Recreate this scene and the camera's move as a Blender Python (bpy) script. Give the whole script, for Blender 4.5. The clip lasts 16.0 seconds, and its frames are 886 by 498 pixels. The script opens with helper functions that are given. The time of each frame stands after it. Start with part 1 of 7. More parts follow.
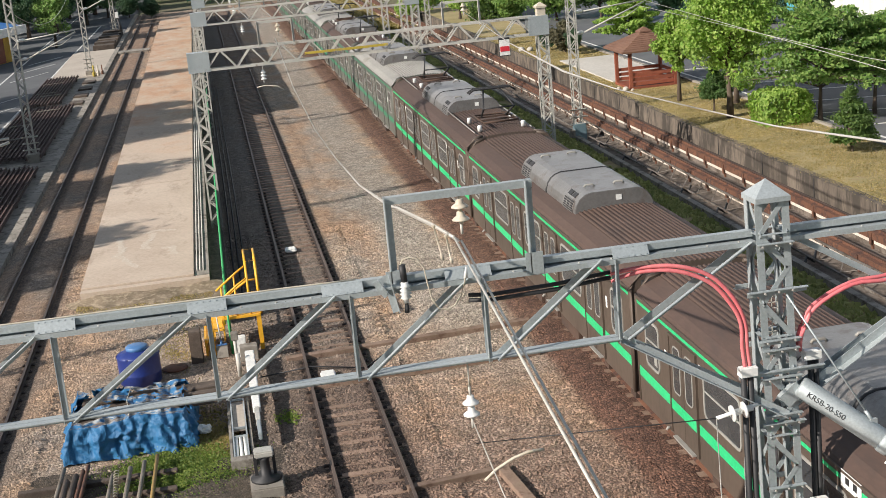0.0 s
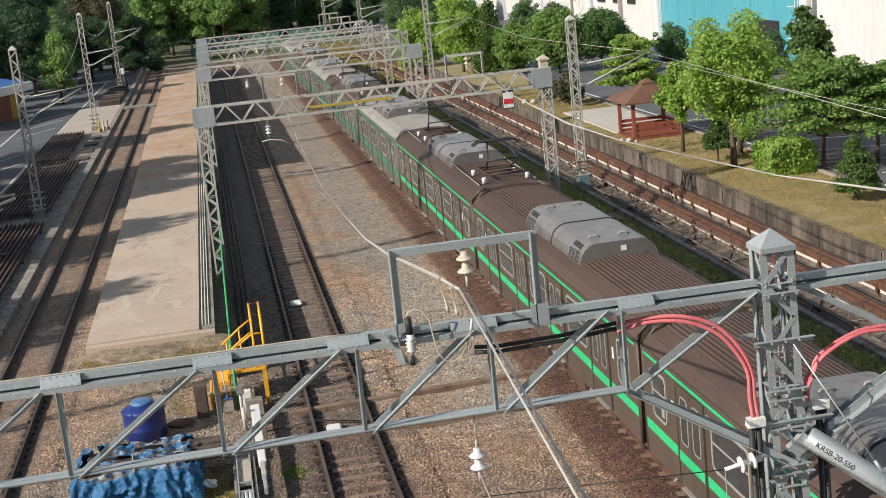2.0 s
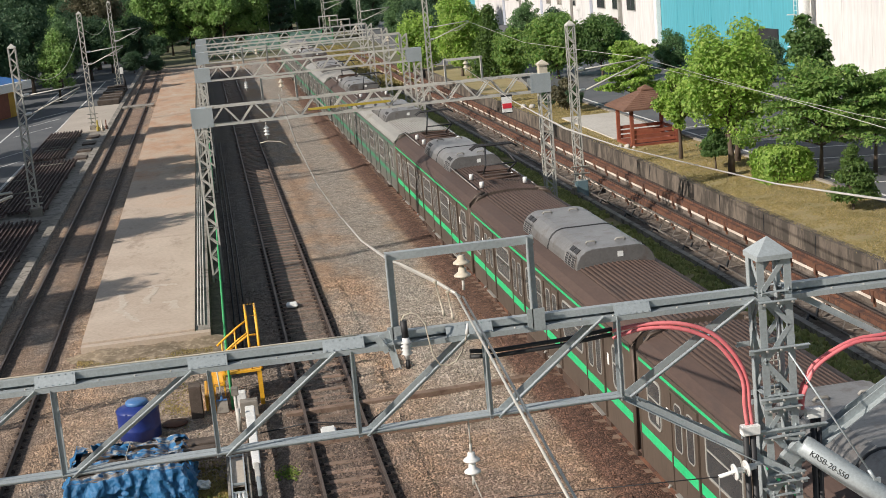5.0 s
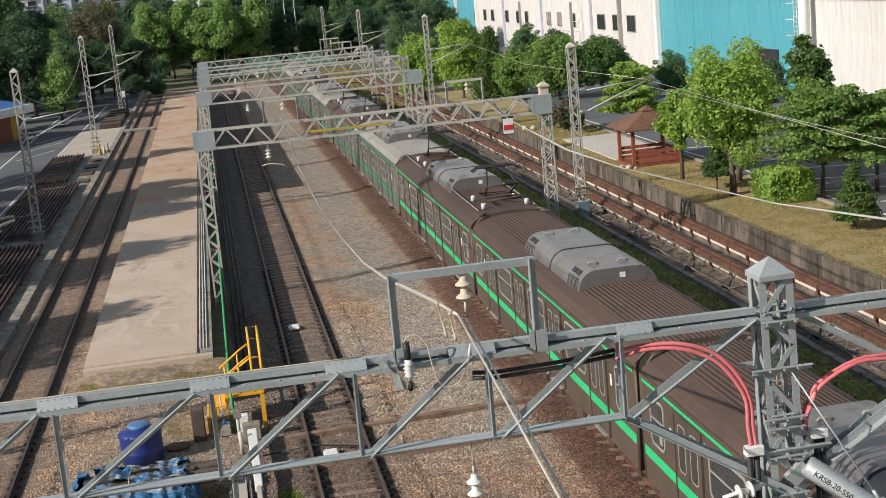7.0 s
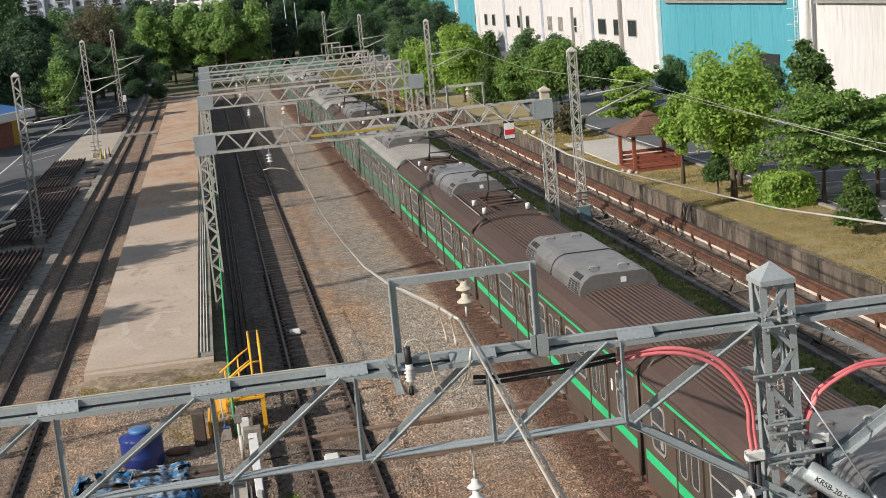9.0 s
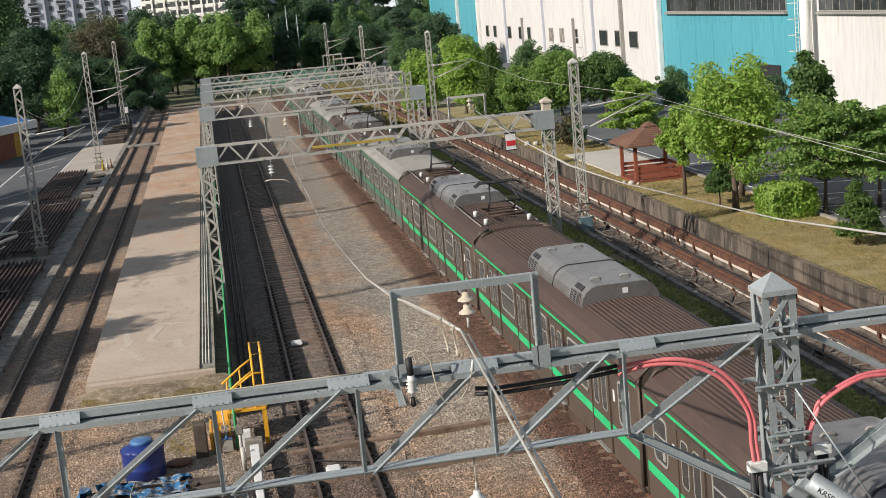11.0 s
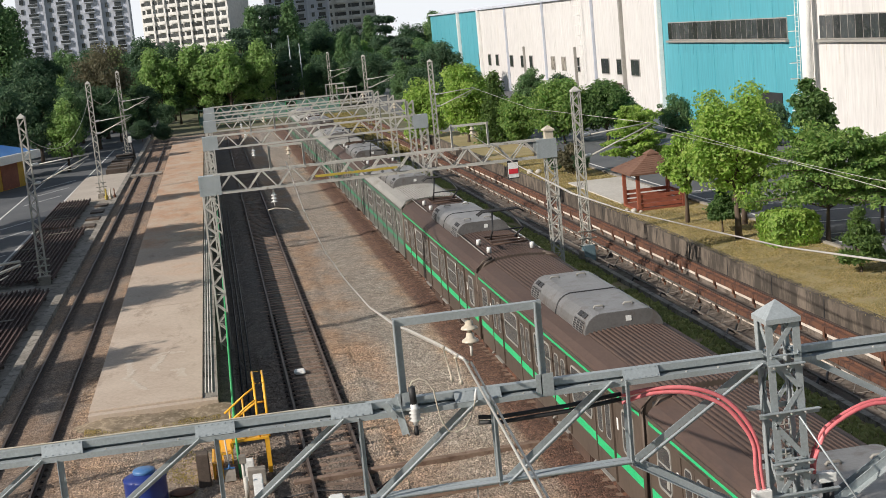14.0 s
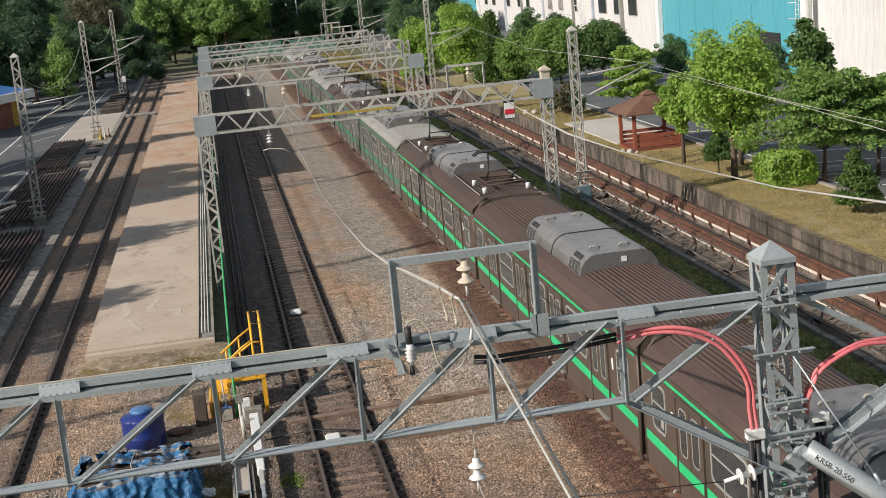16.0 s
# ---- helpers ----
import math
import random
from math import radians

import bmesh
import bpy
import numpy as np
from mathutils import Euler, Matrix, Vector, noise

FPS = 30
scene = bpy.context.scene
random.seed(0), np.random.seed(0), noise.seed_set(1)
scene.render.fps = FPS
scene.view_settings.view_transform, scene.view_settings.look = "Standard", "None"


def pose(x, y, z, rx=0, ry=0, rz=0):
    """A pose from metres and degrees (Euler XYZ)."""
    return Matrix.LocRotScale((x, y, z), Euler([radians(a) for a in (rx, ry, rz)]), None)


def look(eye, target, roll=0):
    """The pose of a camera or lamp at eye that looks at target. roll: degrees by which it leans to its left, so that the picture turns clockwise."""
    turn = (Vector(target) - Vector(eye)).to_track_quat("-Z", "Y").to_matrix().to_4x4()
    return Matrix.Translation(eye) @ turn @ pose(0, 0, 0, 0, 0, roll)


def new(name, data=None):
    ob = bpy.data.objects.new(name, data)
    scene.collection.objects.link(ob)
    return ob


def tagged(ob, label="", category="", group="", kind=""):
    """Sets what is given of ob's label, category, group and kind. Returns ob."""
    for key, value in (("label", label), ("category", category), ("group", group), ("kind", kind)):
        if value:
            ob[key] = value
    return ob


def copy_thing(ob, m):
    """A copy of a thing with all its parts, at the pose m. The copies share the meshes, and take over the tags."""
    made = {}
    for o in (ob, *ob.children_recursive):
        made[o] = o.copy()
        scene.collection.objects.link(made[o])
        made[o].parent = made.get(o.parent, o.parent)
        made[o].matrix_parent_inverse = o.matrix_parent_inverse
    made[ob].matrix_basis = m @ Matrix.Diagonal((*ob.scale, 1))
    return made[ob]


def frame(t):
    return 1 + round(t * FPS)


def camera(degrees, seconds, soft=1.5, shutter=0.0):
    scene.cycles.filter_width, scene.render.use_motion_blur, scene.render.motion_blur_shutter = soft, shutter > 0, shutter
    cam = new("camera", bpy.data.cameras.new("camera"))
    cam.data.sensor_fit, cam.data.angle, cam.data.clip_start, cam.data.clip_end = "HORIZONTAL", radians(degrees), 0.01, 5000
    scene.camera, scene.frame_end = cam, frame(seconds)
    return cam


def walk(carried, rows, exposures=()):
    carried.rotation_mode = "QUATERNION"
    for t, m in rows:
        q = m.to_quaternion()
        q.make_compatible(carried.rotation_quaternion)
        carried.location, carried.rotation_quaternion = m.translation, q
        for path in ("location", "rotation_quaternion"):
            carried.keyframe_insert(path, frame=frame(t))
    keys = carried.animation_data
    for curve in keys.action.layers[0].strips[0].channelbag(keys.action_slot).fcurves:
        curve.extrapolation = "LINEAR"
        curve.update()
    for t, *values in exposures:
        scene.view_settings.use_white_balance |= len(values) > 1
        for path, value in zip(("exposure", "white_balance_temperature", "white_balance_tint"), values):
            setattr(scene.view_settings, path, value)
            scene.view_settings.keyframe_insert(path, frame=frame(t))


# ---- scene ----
EYE = Vector((0.0, 0.0, 11.884))   # on a footbridge over the yard, rail tops at z = 0, tracks along y
# seconds, yaw to the right, pitch, lean to the right (degrees)
ROWS = [
    (0.0, 8.848, -14.499, 5.368), (0.2, 8.80, -15.239, 5.42), (0.3, 8.77, -15.340, 5.47), (0.5, 8.703, -15.245, 5.567),
    (0.6, 8.70, -15.076, 5.59), (0.7, 8.70, -14.583, 5.61), (0.8, 8.705, -14.349, 5.63), (1.0, 8.710, -14.237, 5.660),
    (1.25, 8.73, -14.400, 5.65), (1.5, 8.747, -14.303, 5.646), (1.6, 8.77, -13.905, 5.68), (1.7, 8.79, -13.326, 5.72),
    (1.8, 8.81, -12.905, 5.75), (1.9, 8.83, -12.590, 5.79), (2.0, 8.843, -12.307, 5.818), (2.5, 8.865, -12.285, 5.763),
    (2.6, 8.88, -12.680, 5.62), (2.7, 8.895, -13.310, 5.48), (2.8, 8.91, -13.810, 5.33), (2.9, 8.92, -14.100, 5.19),
    (3.0, 8.932, -14.221, 5.054), (3.5, 8.995, -14.320, 4.735), (4.0, 8.994, -14.499, 4.508), (4.1, 8.994, -14.233, 4.60),
    (4.2, 8.994, -13.800, 4.68), (4.3, 8.993, -13.464, 4.77), (4.4, 8.993, -13.130, 4.86), (4.5, 8.993, -12.877, 4.942),
    (4.7, 8.993, -12.540, 5.00), (6.8, 8.993, -11.280, 5.31), (7.0, 8.993, -11.258, 5.316), (7.5, 8.989, -11.267, 5.302),
    (8.0, 8.996, -11.335, 5.272), (8.5, 8.997, -11.198, 5.286), (9.0, 8.970, -11.067, 5.283), (11.5, 8.924, -10.493, 5.357),
    (12.0, 8.917, -10.407, 5.399), (12.5, 8.931, -10.336, 5.400), (13.0, 8.929, -10.200, 5.417), (13.5, 8.928, -9.847, 5.461),
    (14.0, 8.934, -9.409, 5.480), (14.5, 8.948, -9.933, 5.520), (15.0, 8.893, -11.027, 5.462), (15.5, 8.885, -11.387, 5.449),
    (16.0, 8.873, -11.899, 5.446),
]
cam = camera(35.83, 16.0, soft=0.5)


def aimed(yaw, pitch, lean):
    a, b = radians(yaw), radians(pitch)
    way = Vector((math.sin(a) * math.cos(b), math.cos(a) * math.cos(b), math.sin(b)))
    return look(EYE, EYE + 50 * way, -lean)


EXPOSURE = 0.235
walk(cam, [(t, aimed(*r)) for t, *r in ROWS], [(t, EXPOSURE + e) for t, e in ((0.0, 0.26), (1.6, 0.26), (2.2, -0.03), (2.6, -0.03), (3.0, 0.09), (3.4, 0.23), (4.0, 0.26), (4.7, 0.08), (6.8, -0.07), (16.0, -0.07))])

# ---- light ----
SUN_WAY = Vector((-0.93, -0.36, 0.54))       # towards the sun
world = bpy.data.worlds.new("sky")
scene.world = world
world.use_nodes = True
wn = world.node_tree.nodes
sky = wn.new("ShaderNodeTexSky")
sky.sky_type, sky.sun_disc = "NISHITA", False
sky.dust_density, sky.air_density = 0.4, 1.0
sky.sun_elevation = math.atan2(SUN_WAY.z, math.hypot(SUN_WAY.x, SUN_WAY.y))
sky.sun_rotation = math.atan2(SUN_WAY.x, SUN_WAY.y)
haze = wn.new("ShaderNodeMix")
haze.data_type, haze.inputs[0].default_value, haze.inputs[7].default_value = "RGBA", 0.30, (8.0, 9.2, 10.6, 1.0)
world.node_tree.links.new(sky.outputs[0], haze.inputs[6])
world.node_tree.links.new(haze.outputs[2], wn["Background"].inputs["Color"])
wn["Background"].inputs["Strength"].default_value = 0.050
sun = new("sun", bpy.data.lights.new("sun", "SUN"))
sun.data.energy, sun.data.angle, sun.data.color = 5.0, radians(0.6), (1.0, 0.92, 0.83)
sun.matrix_world = look(SUN_WAY * 100, (0, 0, 0))


# ---- materials ----
def shader(name, rough=0.8, metal=0.0):
    m = bpy.data.materials.new(name)
    m.use_nodes = True
    nt = m.node_tree
    b = nt.nodes["Principled BSDF"]
    b.inputs["Roughness"].default_value = rough
    b.inputs["Metallic"].default_value = metal
    return m, nt, b


def noise_node(nt, co, scale, detail=4.0, rough=0.6):
    n = nt.nodes.new("ShaderNodeTexNoise")
    n.inputs["Scale"].default_value, n.inputs["Detail"].default_value = scale, detail
    n.inputs["Roughness"].default_value = rough
    nt.links.new(co, n.inputs["Vector"])
    return n.outputs["Fac"]


def ramp(nt, fac, stops):
    r = nt.nodes.new("ShaderNodeValToRGB")
    r.color_ramp.elements[0].position, r.color_ramp.elements[0].color = stops[0][0], (*stops[0][1], 1)
    r.color_ramp.elements[1].position, r.color_ramp.elements[1].color = stops[-1][0], (*stops[-1][1], 1)
    for p, c in stops[1:-1]:
        r.color_ramp.elements.new(p).color = (*c, 1)
    nt.links.new(fac, r.inputs["Fac"])
    return r.outputs["Color"]


def mix(nt, fac, a, b, kind="MIX"):
    n = nt.nodes.new("ShaderNodeMix")
    n.data_type, n.blend_type = "RGBA", kind
    for i, v in ((0, fac), (6, a), (7, b)):
        if isinstance(v, bpy.types.NodeSocket):
            nt.links.new(v, n.inputs[i])
        else:
            n.inputs[i].default_value = v if i == 0 else (*v, 1)
    return n.outputs[2]


def place(nt, kind="Object"):
    return nt.nodes.new("ShaderNodeTexCoord").outputs[kind]


def world_place(nt):
    return nt.nodes.new("ShaderNodeNewGeometry").outputs["Position"]


def stretched(nt, co, s):
    n = nt.nodes.new("ShaderNodeMapping")
    n.inputs["Scale"].default_value = s
    nt.links.new(co, n.inputs["Vector"])
    return n.outputs["Vector"]


def bump(nt, b, height, strength, distance):
    n = nt.nodes.new("ShaderNodeBump")
    n.inputs["Strength"].default_value, n.inputs["Distance"].default_value = strength, distance
    nt.links.new(height, n.inputs["Height"])
    nt.links.new(n.outputs["Normal"], b.inputs["Normal"])


def worn(name, a, b2, rough=0.7, metal=0.0, big=0.8, fine=18.0, dirt=None, dirt_at=0.62, stretch=(1, 1, 1), relief=0.004, vary=0.0):
    """Two tones mixed by broad noise, fine grain over it, and stains of a third tone."""
    m, nt, b = shader(name, rough, metal)
    co = stretched(nt, world_place(nt), stretch)
    f1, f2 = noise_node(nt, co, big, 5), noise_node(nt, co, fine, 6)
    col = mix(nt, ramp(nt, f1, [(0.35, (0, 0, 0)), (0.65, (1, 1, 1))]), a, b2)
    col = mix(nt, 0.35, col, ramp(nt, f2, [(0.3, (0.55, 0.55, 0.55)), (0.7, (1.25, 1.25, 1.25))]), "MULTIPLY")
    if dirt:
        f3 = noise_node(nt, co, big * 3.1, 7, 0.7)
        col = mix(nt, ramp(nt, f3, [(dirt_at - 0.06, (0, 0, 0)), (dirt_at + 0.06, (1, 1, 1))]), col, dirt)
    if vary:
        r = nt.nodes.new("ShaderNodeObjectInfo").outputs["Random"]
        lo, hi = 1 - vary, 1 + vary
        col = mix(nt, 1.0, col, ramp(nt, r, [(0, (lo, lo, lo)), (1, (hi, hi, hi))]), "MULTIPLY")
    nt.links.new(col, b.inputs["Base Color"])
    bump(nt, b, f2, 0.5, relief)
    return m


def leafy(name, a, b2, dry=0.0):
    m, nt, b = shader(name, 0.55)
    g = nt.nodes.new("ShaderNodeNewGeometry")
    isl = g.outputs["Random Per Island"]
    f1 = noise_node(nt, g.outputs["Position"], 0.7, 3)
    col = mix(nt, isl, a, b2)
    col = mix(nt, 0.6, col, ramp(nt, f1, [(0.3, (0.6, 0.65, 0.6)), (0.7, (1.3, 1.25, 1.1))]), "MULTIPLY")
    if dry:
        col = mix(nt, dry, col, (0.30, 0.20, 0.06))
    nt.links.new(col, b.inputs["Base Color"])
    t = nt.nodes.new("ShaderNodeBsdfTranslucent")
    nt.links.new(col, t.inputs["Color"])
    s = nt.nodes.new("ShaderNodeMixShader")
    s.inputs[0].default_value = 0.5
    nt.links.new(b.outputs[0], s.inputs[1])
    nt.links.new(t.outputs[0], s.inputs[2])
    nt.links.new(s.outputs[0], nt.nodes["Material Output"].inputs["Surface"])
    return m


def stones(name, tones, dust, size=9.0, rust=False, loose=False):
    """Track ballast: stones in several tones with darkened gaps between them; rusty dust and painted shade along the
    running tracks.
    loose: each mesh island is a stone of its own."""
    m, nt, b = shader(name, 0.9)
    co = world_place(nt)
    if loose:
        one = nt.nodes.new("ShaderNodeNewGeometry").outputs["Random Per Island"]
        ch = (one, one, one)
    else:
        v = nt.nodes.new("ShaderNodeTexVoronoi")
        v.inputs["Scale"].default_value = size
        nt.links.new(co, v.inputs["Vector"])
        edge = nt.nodes.new("ShaderNodeTexVoronoi")
        edge.feature = "DISTANCE_TO_EDGE"
        edge.inputs["Scale"].default_value = size
        nt.links.new(co, edge.inputs["Vector"])
        sep = nt.nodes.new("ShaderNodeSeparateColor")
        nt.links.new(v.outputs["Color"], sep.inputs[0])
        ch = sep.outputs[:3]
    col = ramp(nt, ch[0], [(i / (len(tones) - 1), c) for i, c in enumerate(tones)])
    broad = noise_node(nt, co, 0.28, 5, 0.65)
    col = mix(nt, ramp(nt, broad, [(0.45, (0, 0, 0)), (0.62, (0.8, 0.8, 0.8))]), col, mix(nt, ch[1], tuple(0.6 * c for c in dust), tuple(1.3 * c for c in dust)))
    if rust:
        xyz = nt.nodes.new("ShaderNodeSeparateXYZ")
        nt.links.new(co, xyz.inputs[0])
        wob = nt.nodes.new("ShaderNodeMath")
        wob.operation = "MULTIPLY_ADD"
        nt.links.new(noise_node(nt, co, 0.5, 4), wob.inputs[0])
        wob.inputs[1].default_value = 1.6
        nt.links.new(xyz.outputs["X"], wob.inputs[2])
        band_x = nt.nodes.new("ShaderNodeMapRange")
        band_x.inputs[1].default_value, band_x.inputs[2].default_value = -10.0, 14.0
        nt.links.new(wob.outputs[0], band_x.inputs[0])
        at = lambda x: (x + 0.8 + 10.0) / 24.0
        # dust bands by track; shade over the western two is painted in too
        k = ramp(nt, band_x.outputs[0], [(at(-9), (0.1,) * 3), (at(-7.6), (0.65,) * 3), (at(-6.2), (0.65,) * 3), (at(-5.2), (0.1,) * 3), (at(-0.9), (0.3,) * 3), (at(0.2), (0.8,) * 3), (at(2.6), (0.8,) * 3), (at(3.6), (0.0,) * 3), (at(7.5), (0.0,) * 3), (at(8.2), (0.9,) * 3), (at(12.4), (0.9,) * 3)])
        col = mix(nt, k, col, mix(nt, ch[1], (0.062, 0.048, 0.042), (0.17, 0.135, 0.115)))
        yk = nt.nodes.new("ShaderNodeMapRange")
        yk.inputs[1].default_value, yk.inputs[2].default_value, yk.inputs[3].default_value, yk.inputs[4].default_value = 22.0, 40.0, 0.85, 0.0
        nt.links.new(xyz.outputs["Y"], yk.inputs[0])
        east = ramp(nt, band_x.outputs[0], [(at(0.4), (0,) * 3), (at(3.0), (1,) * 3)])
        both = nt.nodes.new("ShaderNodeMath")
        both.operation = "MULTIPLY"
        nt.links.new(yk.outputs[0], both.inputs[0])
        nt.links.new(east, both.inputs[1])
        col = mix(nt, both.outputs[0], col, mix(nt, ch[1], (0.105, 0.056, 0.042), (0.27, 0.158, 0.115)))
        # middle track along the fence: dark grey stone with shade put into its colour
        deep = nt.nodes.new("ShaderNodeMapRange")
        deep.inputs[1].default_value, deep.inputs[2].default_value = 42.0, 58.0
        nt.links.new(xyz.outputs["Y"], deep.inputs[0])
        shaded_bed = mix(nt, deep.outputs[0], (0, 0, 0), ramp(nt, band_x.outputs[0], [(at(-0.9), (0.7,) * 3), (at(2.7), (0.75,) * 3), (at(3.5), (0,) * 3), (at(12), (0,) * 3)]))
        col = mix(nt, mix(nt, 1.0, shaded_bed, ramp(nt, band_x.outputs[0], [(at(-1.6), (0,) * 3), (at(-0.9), (1,) * 3)]), "MULTIPLY"), col, mix(nt, ch[1], (0.036, 0.034, 0.033), (0.105, 0.098, 0.092)))
        # orange dust blown in patches over the bed and grey clean stone between them; on the west track they paint in
        # sun patches
        patch = ramp(nt, noise_node(nt, stretched(nt, co, (1.0, 0.40, 1.0)), 0.42, 5, 0.6), [(0.40, (0, 0, 0)), (0.56, (0.72, 0.72, 0.72))])
        far = nt.nodes.new("ShaderNodeMapRange")
        far.inputs[1].default_value, far.inputs[2].default_value = 32.0, 40.0
        nt.links.new(xyz.outputs["Y"], far.inputs[0])
        where = mix(nt, 1.0, patch, ramp(nt, band_x.outputs[0], [(at(-8.2), (0.6,) * 3), (at(-5.4), (0.6,) * 3), (at(-1.0), (0.1,) * 3), (at(2.9), (0.1,) * 3), (at(3.4), (1.0,) * 3), (at(4.6), (1.0,) * 3), (at(5.6), (0.12,) * 3)]), "MULTIPLY")
        where = mix(nt, far.outputs[0], (0, 0, 0), where)
        clean = mix(nt, far.outputs[0], (0, 0, 0), ramp(nt, band_x.outputs[0], [(at(3.6), (0.2,) * 3), (at(5.0), (0.9,) * 3), (at(7.0), (0.9,) * 3), (at(7.6), (0,) * 3)]))
        col = mix(nt, clean, col, mix(nt, ch[1], (0.24, 0.215, 0.19), (0.52, 0.475, 0.42)))
        plain_x = nt.nodes.new("ShaderNodeMapRange")
        plain_x.inputs[1].default_value, plain_x.inputs[2].default_value = -10.0, 14.0
        nt.links.new(xyz.outputs["X"], plain_x.inputs[0])
        col = mix(nt, ramp(nt, plain_x.outputs[0], [(17.60 / 24, (0,) * 3), (17.86 / 24, (0.85,) * 3)]), col, mix(nt, ch[1], (0.09, 0.045, 0.032), (0.24, 0.125, 0.085)))
        col = mix(nt, where, col, mix(nt, ch[1], (0.34, 0.20, 0.115), (0.58, 0.38, 0.24)))
    if rust:
        # grease and brake dust along each rail, with the rail's shade put into the colour
        plain = nt.nodes.new("ShaderNodeMapRange")
        plain.inputs[1].default_value, plain.inputs[2].default_value = -10.0, 14.0
        nt.links.new(xyz.outputs["X"], plain.inputs[0])
        stops = []
        for x in (-7.75, -6.25, 1.48, 2.98):
            stops += [((x + 9.72) / 24, (0,) * 3), ((x + 9.86) / 24, (0.75,) * 3), ((x + 10.24) / 24, (0.75,) * 3), ((x + 10.42) / 24, (0,) * 3)]
        col = mix(nt, ramp(nt, plain.outputs[0], stops), col, mix(nt, ch[1], (0.03, 0.022, 0.018), (0.10, 0.07, 0.055)))
    col = mix(nt, 1.0, col, ramp(nt, noise_node(nt, co, 2.6, 8, 0.8), [(0.32, (0.55, 0.53, 0.50)), (0.68, (1.35, 1.33, 1.30))]), "MULTIPLY")
    if not loose:
        # shade in the crevices between stones put into the colour
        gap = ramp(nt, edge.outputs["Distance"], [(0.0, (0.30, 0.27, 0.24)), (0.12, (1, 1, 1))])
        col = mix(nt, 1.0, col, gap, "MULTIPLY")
        tilt = nt.nodes.new("ShaderNodeMath")
        tilt.operation = "MULTIPLY_ADD"
        nt.links.new(edge.outputs["Distance"], tilt.inputs[0])
        tilt.inputs[1].default_value = 1.6
        nt.links.new(ch[2], tilt.inputs[2])
        bump(nt, b, tilt.outputs[0], 0.8, 0.035)
    nt.links.new(col, b.inputs["Base Color"])
    return m


GALV = worn("galvanised steel", (0.36, 0.40, 0.41), (0.44, 0.48, 0.49), 0.5, 0.35, 0.9, 30, (0.26, 0.27, 0.26), 0.70, relief=0.001)
GALV_OLD = worn("weathered galvanised steel", (0.42, 0.41, 0.37), (0.54, 0.52, 0.47), 0.65, 0.05, 0.8, 25, (0.17, 0.13, 0.09), 0.66, relief=0.001)
RUST = worn("rusty steel", (0.11, 0.05, 0.032), (0.17, 0.078, 0.045), 0.85, 0.1, 1.2, 22, (0.06, 0.032, 0.026), 0.56)
RUST_DARK = worn("dark rusty rail steel", (0.03, 0.022, 0.019), (0.055, 0.036, 0.029), 0.8, 0.1, 0.7, 14, (0.03, 0.022, 0.02), 0.6)
RUST_STORED = worn("purple-brown rusty stored steel", (0.068, 0.043, 0.040), (0.10, 0.062, 0.054), 0.85, 0.1, 0.7, 14, (0.045, 0.03, 0.028), 0.6, vary=0.25)
RAILMID = worn("sunlit dusty brown rail head", (0.085, 0.062, 0.05), (0.14, 0.10, 0.08), 0.6, 0.2, 0.5, 12)
RAILHEAD = worn("worn rail head", (0.045, 0.034, 0.03), (0.075, 0.055, 0.047), 0.55, 0.3, 0.5, 12)
SLEEPER = worn("dusty concrete sleeper", (0.20, 0.135, 0.097), (0.28, 0.195, 0.145), 0.9, 0, 1.0, 20, (0.14, 0.085, 0.06), 0.58, vary=0.25)
TIMBER = worn("dark tarred timber", (0.06, 0.045, 0.035), (0.12, 0.09, 0.07), 0.85, 0, 1.5, 24, (0.2, 0.16, 0.12), 0.66, (1, 1, 1), 0.006, 0.2)
CONCRETE = worn("platform concrete", (0.40, 0.345, 0.29), (0.47, 0.415, 0.35), 0.9, 0, 0.25, 9, (0.28, 0.22, 0.17), 0.68)


